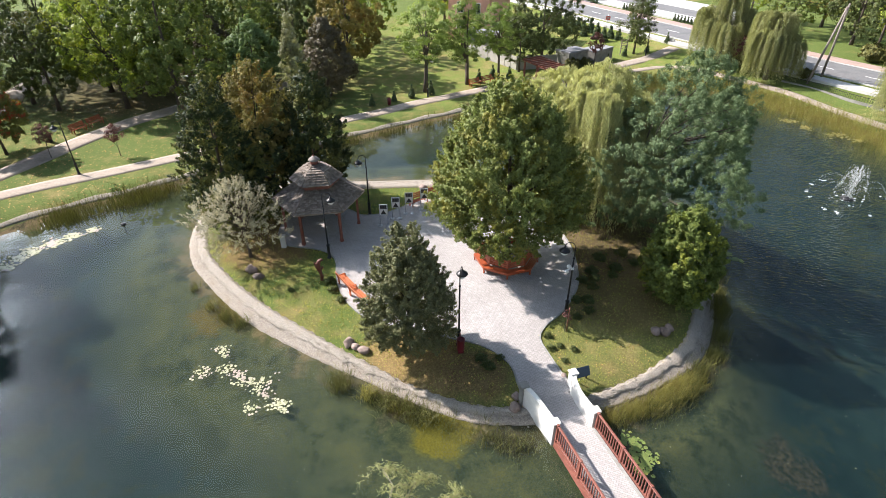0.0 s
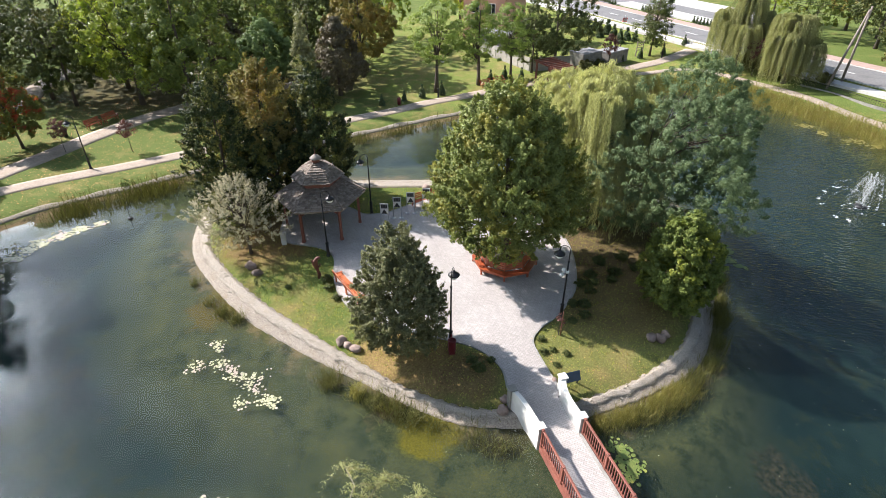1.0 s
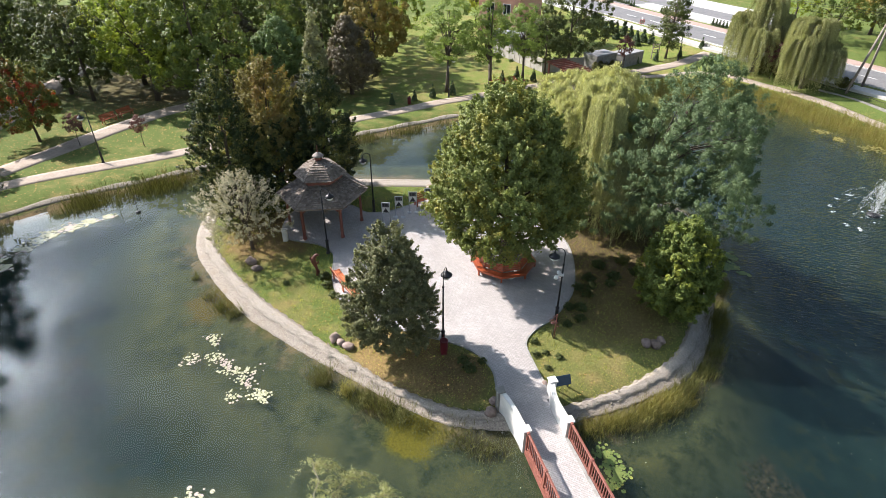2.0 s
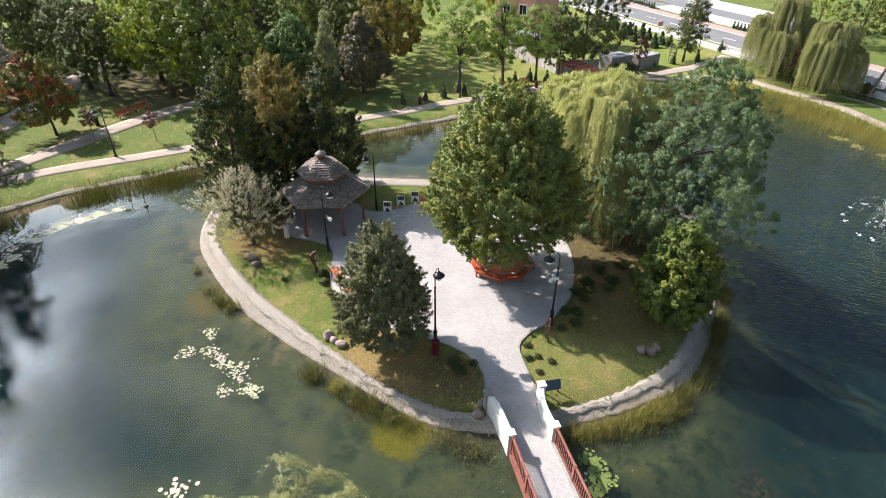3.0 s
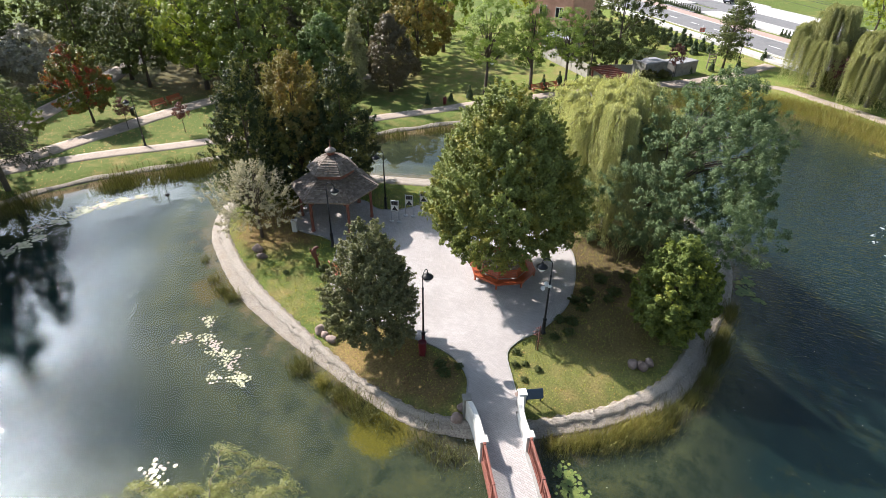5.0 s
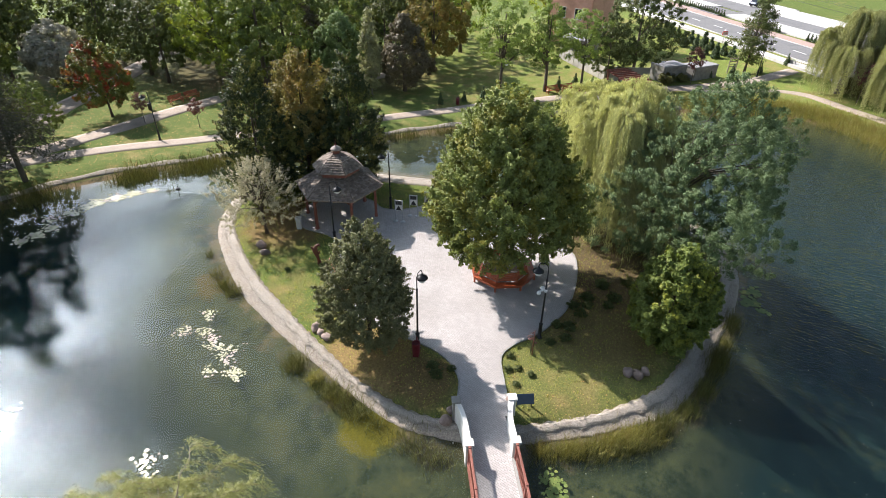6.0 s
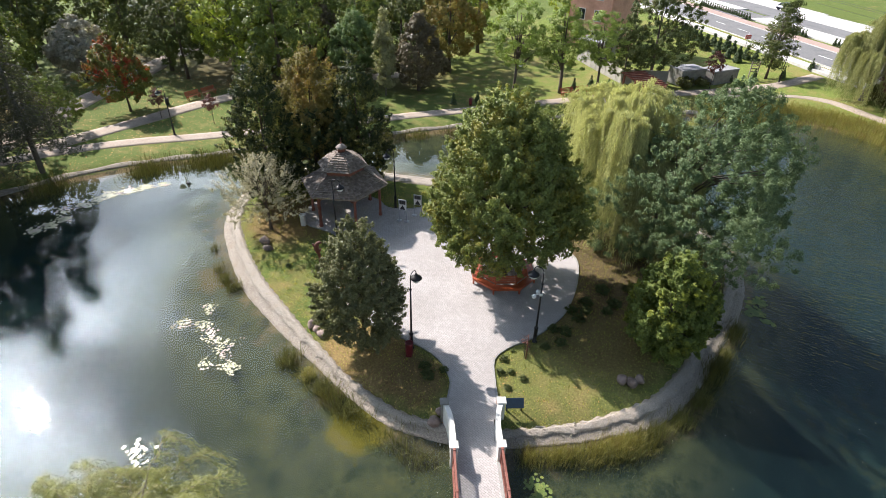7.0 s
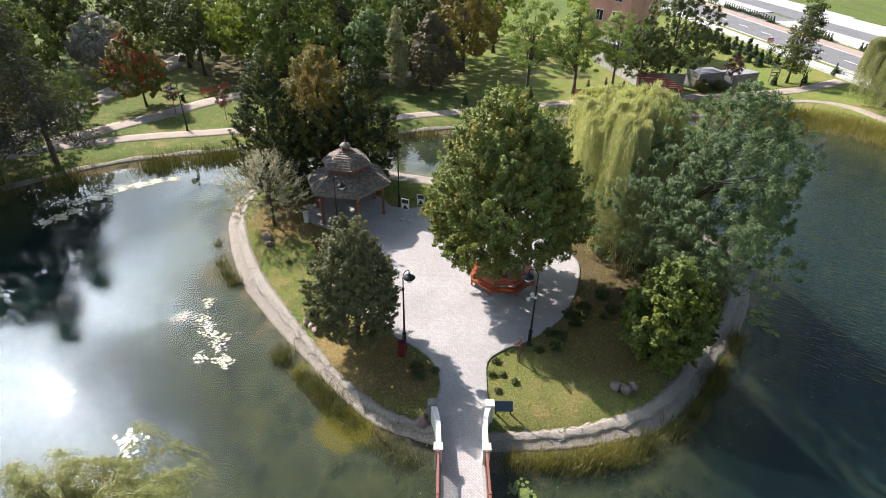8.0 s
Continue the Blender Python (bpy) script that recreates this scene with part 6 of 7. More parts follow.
for i, (x, y, sx, sy, sz) in enumerate(ROCKS):
    sx, sy, sz = 0.78 * sx, 0.78 * sy, 0.72 * sz
    ob = part("boulder", boulder(100 + i, sx, sy, sz), "boulder")
    ob.matrix_basis = pose(x, y, at_height(x, y) + 0.45 * sz, 0, 0, 37 * i)
    tagged(ob, "rounded pinkish granite boulder on the grass", "boulder", "granite boulders")

# ------------------------------------------------------------------ reeds, rushes, lilies
def blades(rng, xy, z, tall, lean_, width):
    """Upright bent blades: two quads each, joined in one array."""
    n = len(xy)
    h = tall * rng.uniform(0.55, 1.25, n)
    a = rng.uniform(0, 6.283, n)
    b = rng.uniform(0, 6.283, n)
    l = lean_ * h * rng.uniform(0.3, 1.5, n)
    side = np.column_stack([np.cos(b), np.sin(b), np.zeros(n)]) * (width * rng.uniform(0.6, 1.4, n))[:, None]
    p0 = np.column_stack([xy, z])
    p1 = p0 + np.column_stack([np.cos(a) * l * 0.3, np.sin(a) * l * 0.3, h * 0.6])
    p2 = p0 + np.column_stack([np.cos(a) * l, np.sin(a) * l, h])
    v = np.stack([p0 - side, p0 + side, p1 + side * 0.8, p1 - side * 0.8, p2 + side * 0.15, p2 - side * 0.15], 1).reshape(-1, 3)
    i = np.arange(n)[:, None] * 6
    quads = np.concatenate([i + np.array([0, 1, 2, 3]), i + np.array([3, 2, 4, 5])])
    return v, quads


def reed_bed(name, seed, line, width, count, tall, material, label, lean_=0.35, blade=0.012, clump=0.0):
    """Reeds along a line, in ragged clumps, rooted in the bank or the shallow bed."""
    rng = np.random.default_rng(seed)
    s = rng.integers(0, len(line), count)
    if clump:
        c = rng.integers(0, len(line), max(3, int(len(line) * clump)))
        s = np.clip(c[rng.integers(0, len(c), count)] + np.round(rng.normal(0, 0.7, count)).astype(int), 0, len(line) - 1)
    xy = line[s] + rng.normal(0, 1, (count, 2)) * np.array([width, width])
    v, q = blades(rng, xy, height(xy) - 0.05, tall, lean_, blade)
    return tagged(new(name, np_mesh(name, v, q, material)), label, "reeds", kind="stuff")


reed_bed("reeds", 1, spline([(-38.8, 21.2), (-36.8, 26.0), (-34.2, 30.4), (-31.4, 33.5), (-28.2, 36.4), (-25.0, 39.4)], False, 0.5), 0.8, 6000, 0.75, "reedg", "dark green rushes at the foot of the bank", lean_=0.2, blade=0.013, clump=0.55)
reed_bed("reeds", 2, spline([(-14.8, 48.5), (-10.3, 52.3), (-4.6, 56.1), (-0.6, 58.5), (3.6, 62.6), (8.7, 65.8)], False, 0.5), 0.5, 2400, 0.7, "reedg", "green rushes along the far bank", lean_=0.2, blade=0.014, clump=0.6)
reed_bed("reeds", 3, spline([(16.8, 70.4), (21.9, 71.9), (26.8, 73.1), (30.5, 71.8), (33.7, 68.3), (36.6, 63.8), (39.5, 58.8), (41.5, 54.0), (43.6, 48.8)], False, 0.5), 1.2, 30000, 0.82, "reed", "tall green and straw-coloured reeds on the far bank", lean_=0.14, blade=0.011)
reed_bed("reeds", 4, spline([(7.4, 16.8), (9.4, 17.7), (11.3, 18.9), (12.3, 19.8)], False, 0.3), 0.26, 3600, 0.6, "reed", "straw-tipped green rushes at the island's edge", lean_=0.35, blade=0.008, clump=0.8)
reed_bed("reeds", 6, spline([(7.6, 16.6), (9.6, 17.4), (11.5, 18.6), (12.6, 19.7)], False, 0.3), 0.34, 2600, 0.5, "reedg", "low dark green rushes at the island's edge", lean_=0.5, blade=0.009, clump=1.0)
reed_bed("reeds", 5, spline([(12.5, 19.9), (14.2, 21.8), (15.2, 24.2), (16.2, 27.4), (17.2, 30.5)], False, 0.3), 0.26, 2300, 0.75, "reedg", "dark green rushes at the island's edge", blade=0.010, clump=0.35)
RUSHES = [(-17.0, 25.7, 60, 0.7, "reedg", 0.14), (-15.1, 23.9, 70, 0.8, "reedg", 0.18), (-13.9, 23.0, 130, 0.8, "reedg", 0.22), (-12.8, 22.5, 130, 0.7, "reedg", 0.22),
          (-5.95, 18.15, 300, 0.85, "reedg", 0.30), (-4.45, 17.55, 190, 0.8, "reed", 0.18), (-3.4, 17.1, 240, 0.75, "reedg", 0.30), (-2.5, 16.75, 240, 0.75, "reedg", 0.30),
          (-1.5, 16.35, 220, 0.7, "reedg", 0.30), (-0.4, 16.0, 120, 0.6, "reedg", 0.25), (1.3, 15.4, 150, 0.65, "reedg", 0.4), (2.4, 15.1, 120, 0.6, "reedg", 0.4), (3.2, 15.0, 70, 0.6, "reedg", 0.3)]
for k, (x, y, n, tall, mat, sp) in enumerate(RUSHES):
    rng = np.random.default_rng(50 + k)
    xy = np.array([x, y]) + rng.normal(0, 1.1 * sp, (int(1.1 * n), 2))
    v, q = blades(rng, xy, height(xy) - 0.05, 0.8 * tall + 0.1, 0.7, 0.011)
    tagged(new("rush_clump", np_mesh("rush_clump", v, q, mat)), "clump of green rushes standing in the shallows", "rushes", "rush clumps", "stuff")


def lily_patch(seed, spots, size, material, label, lift=0.012):
    """Floating round leaves, each with its notch, in loose rafts."""
    rng = np.random.default_rng(seed)
    vs, fs = [], []
    for cx, cy, spread, n in spots:
        for _ in range(n):
            x, y = cx + 0.62 * rng.normal(0, spread), cy + 0.5 * rng.normal(0, spread)
            r = size * rng.uniform(0.55, 1.25)
            a0 = rng.uniform(0, 6.283)
            tilt = rng.normal(0, 0.05, 2)
            base = len(vs)
            z = WATER + lift + rng.uniform(0, 0.01)
            m = 9
            for j in range(m):
                a = a0 + 0.25 + j * (6.283 - 0.5) / (m - 1)
                dx, dy = r * math.cos(a), r * math.sin(a)
                vs.append((x + dx, y + dy, z + abs(tilt[0] * dx + tilt[1] * dy)))
            vs.append((x, y, z))
            fs += [(base + j, base + j + 1, base + m) for j in range(m - 1)]
    tagged(new("lily_pads", np_mesh("lily_pads", vs, fs, material)), label, "lily pads", kind="stuff")


lily_patch(1, [(-13.1, 20.4, 0.35, 34), (-12.7, 20.0, 0.25, 16), (-13.4, 18.6, 0.45, 40), (-12.2, 18.9, 0.42, 46), (-11.4, 18.6, 0.3, 24), (-10.9, 18.2, 0.45, 52), (-9.9, 18.3, 0.4, 30), (-9.9, 17.6, 0.35, 28),
               (-9.5, 17.3, 0.3, 20), (-10.0, 16.4, 0.38, 40), (-8.7, 16.75, 0.42, 58), (-8.4, 16.4, 0.3, 22)], 0.062, "pad", "raft of pale yellow-green lily pads with painted glare on the open water")
lily_patch(2, [(8.05, 15.6, 0.4, 46), (8.35, 15.0, 0.45, 60), (8.6, 14.5, 0.42, 50), (8.25, 14.1, 0.35, 26)], 0.085, "padg", "large green lily pads beside the footbridge")
lily_patch(3, [(-30.8, 22.9, 0.45, 60), (-30.6, 23.9, 0.5, 80), (-30.4, 25.0, 0.45, 70), (-30.8, 27.3, 0.5, 60), (-30.7, 28.4, 0.5, 70), (-30.5, 29.3, 0.5, 90), (-29.6, 30.4, 0.55, 110), (-28.8, 31.6, 0.5, 90), (-27.9, 32.5, 0.4, 50), (-31.6, 26.0, 0.5, 40)], 0.10, "pad", "wide raft of lily pads near the west bank")
lily_patch(4, [(-9.1, 10.9, 0.45, 26), (-8.6, 10.4, 0.25, 8)], 0.09, "pad", "small raft of pale lily pads near the near bank")
lily_patch(5, [(35.3, 60.0, 0.7, 40), (36.1, 58.0, 0.6, 34), (38.2, 55.8, 0.9, 50), (39.7, 54.5, 0.6, 34), (41.4, 51.2, 0.8, 46)], 0.13, "padbrown", "yellowing lily pads along the reed bank")
lily_patch(6, [(18.1, 32.0, 0.5, 46), (18.3, 33.2, 0.45, 36), (18.8, 31.3, 0.3, 16)], 0.15, "padg", "lily pads under the island's locust")



def floating_specks(seed, count):
    """Petals and down that drift on the calm water."""
    rng = np.random.default_rng(seed)
    q = np.column_stack([rng.uniform(-30, 24, count), rng.uniform(9, 40, count)])
    q = q[wet(q) > 0.5]
    n = len(q)
    v = leaf_quads(rng, np.column_stack([q, np.full(n, WATER + 0.015)]), np.tile([0, 0, 6.0], (n, 1)), 0.045, 0.8)
    tagged(new("floating_leaves", np_mesh("floating_leaves", v, np.arange(len(v)).reshape(-1, 4), "pad")), "scattered pale leaves drifting on the pond", "leaves", kind="stuff")


floating_specks(3, 420)

# ------------------------------------------------------------------ small plants on the island
SHRUBS = [(9.1, 29.9, 0.7), (8.3, 28.3, 0.62), (9.9, 28.7, 0.66), (10.7, 30.6, 0.7), (9.6, 27.9, 0.5), (7.6, 27.2, 0.55), (8.1, 26.6, 0.6), (6.95, 25.2, 0.5), (7.6, 25.2, 0.6), (6.75, 23.6, 0.42), (7.5, 24.2, 0.5), (8.4, 27.5, 0.5), (11.3, 29.4, 0.55),
          (-7.9, 25.3, 0.5), (-8.3, 26.2, 0.55), (-7.2, 24.4, 0.45), (1.6, 19.35, 0.55), (1.2, 19.9, 0.5), (2.2, 20.0, 0.35), (4.9, 21.9, 0.36), (5.0, 20.9, 0.36), (5.5, 21.1, 0.3), (6.2, 20.9, 0.34), (5.6, 20.0, 0.3), (-10.5, 25.2, 0.3)]
shrub_proto = build_tree("shrub", 60, 1.0, 0.06, 0.62, ROUND, "deep", 46, 30, 0.12, 0.2, trunk_r=0.03, lump=0.35, limbs=8)
for i, (x, y, s) in enumerate(SHRUBS):
    ob = shrub_proto if i == 0 else copy_thing(shrub_proto, Matrix())
    ob.matrix_basis = pose(x, y, at_height(x, y), 0, 0, 47 * i) @ Matrix.Diagonal((s, s, s * 0.8, 1))
    tagged(ob, "low dark green shrub planted at the lawn's edge", "shrub", "low shrubs")
sapling = build_tree("sapling", 61, 1.6, 0.5, 0.28, ROUND, "plum", 10, 12, 0.08, 0.14, trunk_r=0.02, limbs=6)
set_tree(sapling, 5.88, 22.4, "thin young purple-leaved sapling tied to a stake", category="sapling")
bm = bmesh.new()
tube(bm, [(0.1, 0, 0), (0.1, 0, 1.7)], [0.03, 0.025], 6)
part("stake", bm, "redwood", sapling)


def lawn_scatter(name, seed, count, region, size, material, label, flat=True):
    """Fallen leaves or grass tufts over a stretch of lawn."""
    rng = np.random.default_rng(seed)
    x0, x1, y0, y1 = region
    q = np.column_stack([rng.uniform(x0, x1, count), rng.uniform(y0, y1, count)])
    w = wet(q)
    paved = inside(q, np.vstack([SQUARE]))
    keep = (w < -0.6) & ~paved
    for line, half in ((LOWER_PATH, 1.1), (UPPER_PATH, 1.4), (WEST_PATH, 1.8)):
        if y1 > 45 or x0 < -25:
            keep &= to_line(q, line, False)[0] > half
    q = q[keep]
    z = height(q)
    if flat:
        p = np.column_stack([q, z + 0.05])
        v = leaf_quads(rng, p, np.tile([0, 0, 1.6], (len(p), 1)), size, 0.75)
        f = np.arange(len(v)).reshape(-1, 4)
    else:
        v, f = blades(rng, q, z - 0.02, size, 0.7, 0.016)
    tagged(new(name, np_mesh(name, v, f, material)), label, "ground cover", kind="stuff")


lawn_scatter("fallen_leaves", 71, 5200, (-20, 18, 15, 43), 0.055, "litter", "scattered yellow fallen leaves on the island's lawn")
lawn_scatter("fallen_leaves", 72, 7000, (-60, -22, 20, 60), 0.12, "litter", "scattered yellow fallen leaves beside the park paths")
lawn_scatter("grass_blades", 73, 62000, (-20, 18, 16, 43), 0.10, "blade", "short mown grass with dry blades on the island", False)


def beach_stones(seed, count):
    """Broken limestone on the island's beach: rough little blocks."""
    rng = np.random.default_rng(seed)
    s = rng.integers(0, len(FINE), count)
    f = np.clip(rng.normal(0.36, 0.22, count), -0.06, 0.95)
    q = FINE[s] + (offset(FINE, -1.0, True)[s] - FINE[s]) * (f * shore_width[s])[:, None] + rng.normal(0, 0.08, (count, 2))
    r = rng.uniform(0.010, 0.026, count) * np.where(rng.uniform(0, 1, count) > 0.97, 1.9, 1.0)
    z = height(q) + 0.04 + 0.06 * (f * shore_width[s] > lip[s])
    cube = np.array([(-1, -1, -1), (1, -1, -1), (1, 1, -1), (-1, 1, -1), (-0.7, -0.7, 0.8), (0.7, -0.7, 0.8), (0.7, 0.7, 0.8), (-0.7, 0.7, 0.8)])
    v = cube[None] * r[:, None, None] * rng.uniform(0.6, 1.3, (count, 8, 1)) * np.array([1, 1, 0.7])
    a = rng.uniform(0, 6.283, count)
    x = v[:, :, 0] * np.cos(a)[:, None] - v[:, :, 1] * np.sin(a)[:, None]
    y = v[:, :, 0] * np.sin(a)[:, None] + v[:, :, 1] * np.cos(a)[:, None]
    v = np.stack([x + q[:, :1], y + q[:, 1:], v[:, :, 2] + z[:, None]], -1).reshape(-1, 3)
    faces = np.array([(4, 5, 6, 7), (0, 1, 5, 4), (1, 2, 6, 5), (2, 3, 7, 6), (3, 0, 4, 7)])
    f4 = (np.arange(count)[:, None, None] * 8 + faces[None]).reshape(-1, 4)
    tagged(new("beach_stones", np_mesh("beach_stones", v, f4, "stone")), "loose broken limestone on the island's beach", "stones", kind="stuff")


beach_stones(5, 15000)


# ------------------------------------------------------------------ fountain and pond marker
def build_fountain():
    rng = np.random.default_rng(9)
    vs, fs = [], []
    jets = [(rng.uniform(0, 6.283), rng.uniform(0.2, 1.5), rng.uniform(1.8, 3.0), rng.integers(70, 110), 0.025) for _ in range(34)]
    jets += [(k * 0.524 + rng.normal(0, 0.1), rng.uniform(2.9, 3.7), rng.uniform(1.3, 1.7), 70, 0.02) for k in range(12)]
    for a, reach, top_, n, wide in jets:
        for j in range(n):
            u = rng.uniform(0.0, 1.0)
            z = 4 * top_ * u * (1 - u) + rng.normal(0, 0.03)
            p = np.array([reach * u * math.cos(a) + rng.normal(0, wide), reach * u * math.sin(a) + rng.normal(0, wide), max(0.02, z)])
            s = rng.uniform(0.004, 0.014)
            b = len(vs)
            vs += [tuple(p + np.array(d) * s) for d in ((1, 0, 0), (-1, 0, 0), (0, 1, 0), (0, -1, 0), (0, 0, 2.4), (0, 0, -2.4))]
            fs += [(b, b + 2, b + 4), (b + 2, b + 1, b + 4), (b + 1, b + 3, b + 4), (b + 3, b, b + 4), (b + 2, b, b + 5), (b + 1, b + 2, b + 5), (b + 3, b + 1, b + 5), (b, b + 3, b + 5)]
    for k in range(84):
        jet = jets[34 + k % 12] if k < 60 else jets[k % 34]
        a, r = jet[0] + rng.normal(0, 0.05), jet[1] + rng.normal(0, 0.12)
        p = np.array([r * math.cos(a), r * math.sin(a), 0.012])
        s = rng.uniform(0.04, 0.13)
        b = len(vs)
        for j in range(6):
            vs.append((p[0] + s * math.cos(j * 1.047) * rng.uniform(0.7, 1.3), p[1] + 0.6 * s * math.sin(j * 1.047), 0.012))
        fs += [(b, b + 1, b + 2), (b, b + 2, b + 3), (b, b + 3, b + 4), (b, b + 4, b + 5)]
    g = thing("fountain", 31.5, 41.2, WATER, 0, "floating pond fountain throwing white spray in low arcs", "fountain")
    sp = new("spray", np_mesh("spray", vs, fs, "foam"))
    sp.parent = g
    bm = bmesh.new()
    lathe(bm, [(0.45, -0.1), (0.5, 0.02), (0.2, 0.06), (0.06, 0.2)], 14)
    part("float", bm, "black", g)


build_fountain()
marker = thing("pond_marker", -26.0, 33.4, WATER, 0, "thin dark marker post with a float in the pond", "marker")
bm = bmesh.new()
tube(bm, [(0, 0, -0.8), (-0.05, 0.1, 1.1)], [0.025, 0.02], 6)
part("post", bm, "black", marker)
bm = bmesh.new()
lathe(bm, [(0.1, -0.05), (0.2, 0.02), (0.18, 0.1), (0.06, 0.14)], 10)
part("float", bm, "black", marker)


# ------------------------------------------------------------------ buildings, fences and street furniture beyond the park
def build_pergola():
    g = thing("pergola", 8.8, 69.2, 0.0, 0, "red-brown timber pergola over the path", "pergola")
    a, b, c, d = Vector((9.3, 66.0, 0)), Vector((11.2, 67.5, 0)), Vector((8.5, 72.2, 0)), Vector((6.6, 70.9, 0))
    o = Vector((8.8, 69.2, 0))
    for p in (a, b, c, d, a.lerp(d, 0.5), b.lerp(c, 0.5)):
        bm = bmesh.new()
        q = p - o
        box(bm, q.x, q.y, 1.35, 0.2, 0.2, 3.0, 0, 0, 25)
        part("post", bm, "redwood", g)
    for p, q in ((a, d), (b, c)):
        bm = bmesh.new()
        v, m = q - p, (p + q) / 2 - o
        box(bm, m.x, m.y, 2.9, v.length + 0.8, 0.12, 0.22, 0, 0, math.degrees(math.atan2(v.y, v.x)))
        part("beam", bm, "redwood", g)
    for i in range(9):
        p, q = a.lerp(d, i / 8), b.lerp(c, i / 8)
        bm = bmesh.new()
        v, m = q - p, (p + q) / 2 - o
        box(bm, m.x, m.y, 3.06, v.length + 0.8, 0.09, 0.16, 0, 0, math.degrees(math.atan2(v.y, v.x)))
        part("rafter", bm, "redwood", g)
    for p, q in ((a, b),):
        bm = bmesh.new()
        v, m = q - p, (p + q) / 2 - o
        box(bm, m.x, m.y, 0.9, v.length, 0.06, 0.08, 0, 0, math.degrees(math.atan2(v.y, v.x)))
        for k in range(9):
            w = p.lerp(q, (k + 0.5) / 9) - o
            box(bm, w.x, w.y, 0.45, 0.05, 0.05, 0.9)
        part("balustrade", bm, "redwood", g)


build_pergola()


def panel_fence(name, p0, p1, h, material, label, n):
    g = thing(name, p0[0], p0[1], at_height(*p0), 0, label, "fence")
    a, b = Vector((0, 0, 0)), Vector((p1[0] - p0[0], p1[1] - p0[1], 0))
    turn = math.degrees(math.atan2(b.y, b.x))
    for k in range(n):
        m = a.lerp(b, (k + 0.5) / n)
        bm = bmesh.new()
        box(bm, m.x, m.y, h / 2 - 0.1, (b - a).length / n - 0.04, 0.06, h, 0, 0, turn)
        part("panel", bm, material, g)
    for k in range(n + 1):
        m = a.lerp(b, k / n)
        bm = bmesh.new()
        box(bm, m.x, m.y, h / 2 - 0.05, 0.14, 0.14, h + 0.1, 0, 0, turn)
        part("post", bm, material, g)


panel_fence("panel_fence", (-1.2, 87.6), (6.0, 77.2), 1.9, "fence", "pale grey concrete panel fence behind the lawn", 9)
panel_fence("panel_fence", (6.0, 77.2), (11.6, 78.9), 1.9, "fence", "pale grey concrete panel fence behind the pergola", 4)


def build_block(name, corners, z0, z1, wall_mat, roof_mat, label, category, windows=(), over=0.15):
    """A plain building from four corners: walls, a flat roof with an eave, and its windows."""
    cx, cy = sum(p[0] for p in corners) / 4, sum(p[1] for p in corners) / 4
    g = thing(name, cx, cy, z0, 0, label, category)
    pts = [Vector((x - cx, y - cy, 0)) for x, y in corners]
    hgt = z1 - z0
    for k in range(4):
        a, b = pts[k], pts[(k + 1) % 4]
        d, m = b - a, (a + b) / 2
        turn = math.degrees(math.atan2(d.y, d.x))
        bm = bmesh.new()
        box(bm, m.x, m.y, hgt / 2 - 0.2, d.length, 0.22, hgt + 0.4, 0, 0, turn)
        wall_ = part("wall", bm, wall_mat, g)
        for (side, f, zc, w, h) in windows:
            if side != k:
                continue
            q = a.lerp(b, f)
            nrm = Vector((d.y, -d.x, 0)).normalized()
            win = new("window")
            win.parent = g
            bm = bmesh.new()
            box(bm, q.x + nrm.x * 0.11, q.y + nrm.y * 0.11, zc, w, 0.06, h, 0, 0, turn)
            part("pane", bm, "darkglass", win)
            bm = bmesh.new()
            for dx, sx, dz, sz in ((0, w + 0.16, h / 2 + 0.04, 0.08), (0, w + 0.16, -h / 2 - 0.04, 0.08), (-w / 2 - 0.04, 0.08, 0, h), (w / 2 + 0.04, 0.08, 0, h), (0, 0.06, 0, h)):
                e = d.normalized() * dx
                box(bm, q.x + nrm.x * 0.13 + e.x, q.y + nrm.y * 0.13 + e.y, zc + dz, sx, 0.08, sz, 0, 0, turn)
            part("window_frame", bm, "print", win)
    bm = bmesh.new()
    c = Vector((0, 0, 0))
    o = [p + (p - c).normalized() * over for p in pts]
    top = [bm.verts.new((p.x, p.y, hgt + 0.16)) for p in o]
    low = [bm.verts.new((p.x, p.y, hgt)) for p in o]
    bm.faces.new(top)
    bm.faces.new(low[::-1])
    for k in range(4):
        bm.faces.new((top[k], top[(k + 1) % 4], low[(k + 1) % 4], low[k]))
    bmesh.ops.recalc_face_normals(bm, faces=bm.faces)
    part("roof", bm, roof_mat, g)
    return g


build_block("garage", [(11.8, 81.0), (14.6, 83.0), (16.2, 81.2), (13.4, 79.0)], 0.2, 1.9, "concrete", "felt", "low grey concrete garage with a flat roof", "garage")
build_block("garage", [(15.6, 82.8), (18.6, 85.8), (20.4, 84.4), (17.4, 81.4)], 0.2, 1.6, "concrete", "felt", "low grey concrete outbuilding with a flat felt roof", "garage")
wins = [(3, f, z, 1.2, 1.5) for f in (0.25, 0.75) for z in (2.2, 5.2, 8.2)] + [(0, f, z, 1.2, 1.5) for f in (0.3, 0.7) for z in (2.2, 5.2, 8.2)]
build_block("brick_house", [(-4.4, 96.5), (2.2, 93.3), (5.7, 101.4), (-0.9, 104.6)], 0.0, 11.0, "brick", "roofred", "tall orange brick apartment house behind the trees", "house", wins, 0.4)
build_block("shed", [(-1.5, 90.0), (3.2, 87.6), (4.0, 90.6), (-0.7, 93.0)], 0.2, 2.4, "concrete", "felt", "low shed with a grey felt roof by the brick house", "shed")

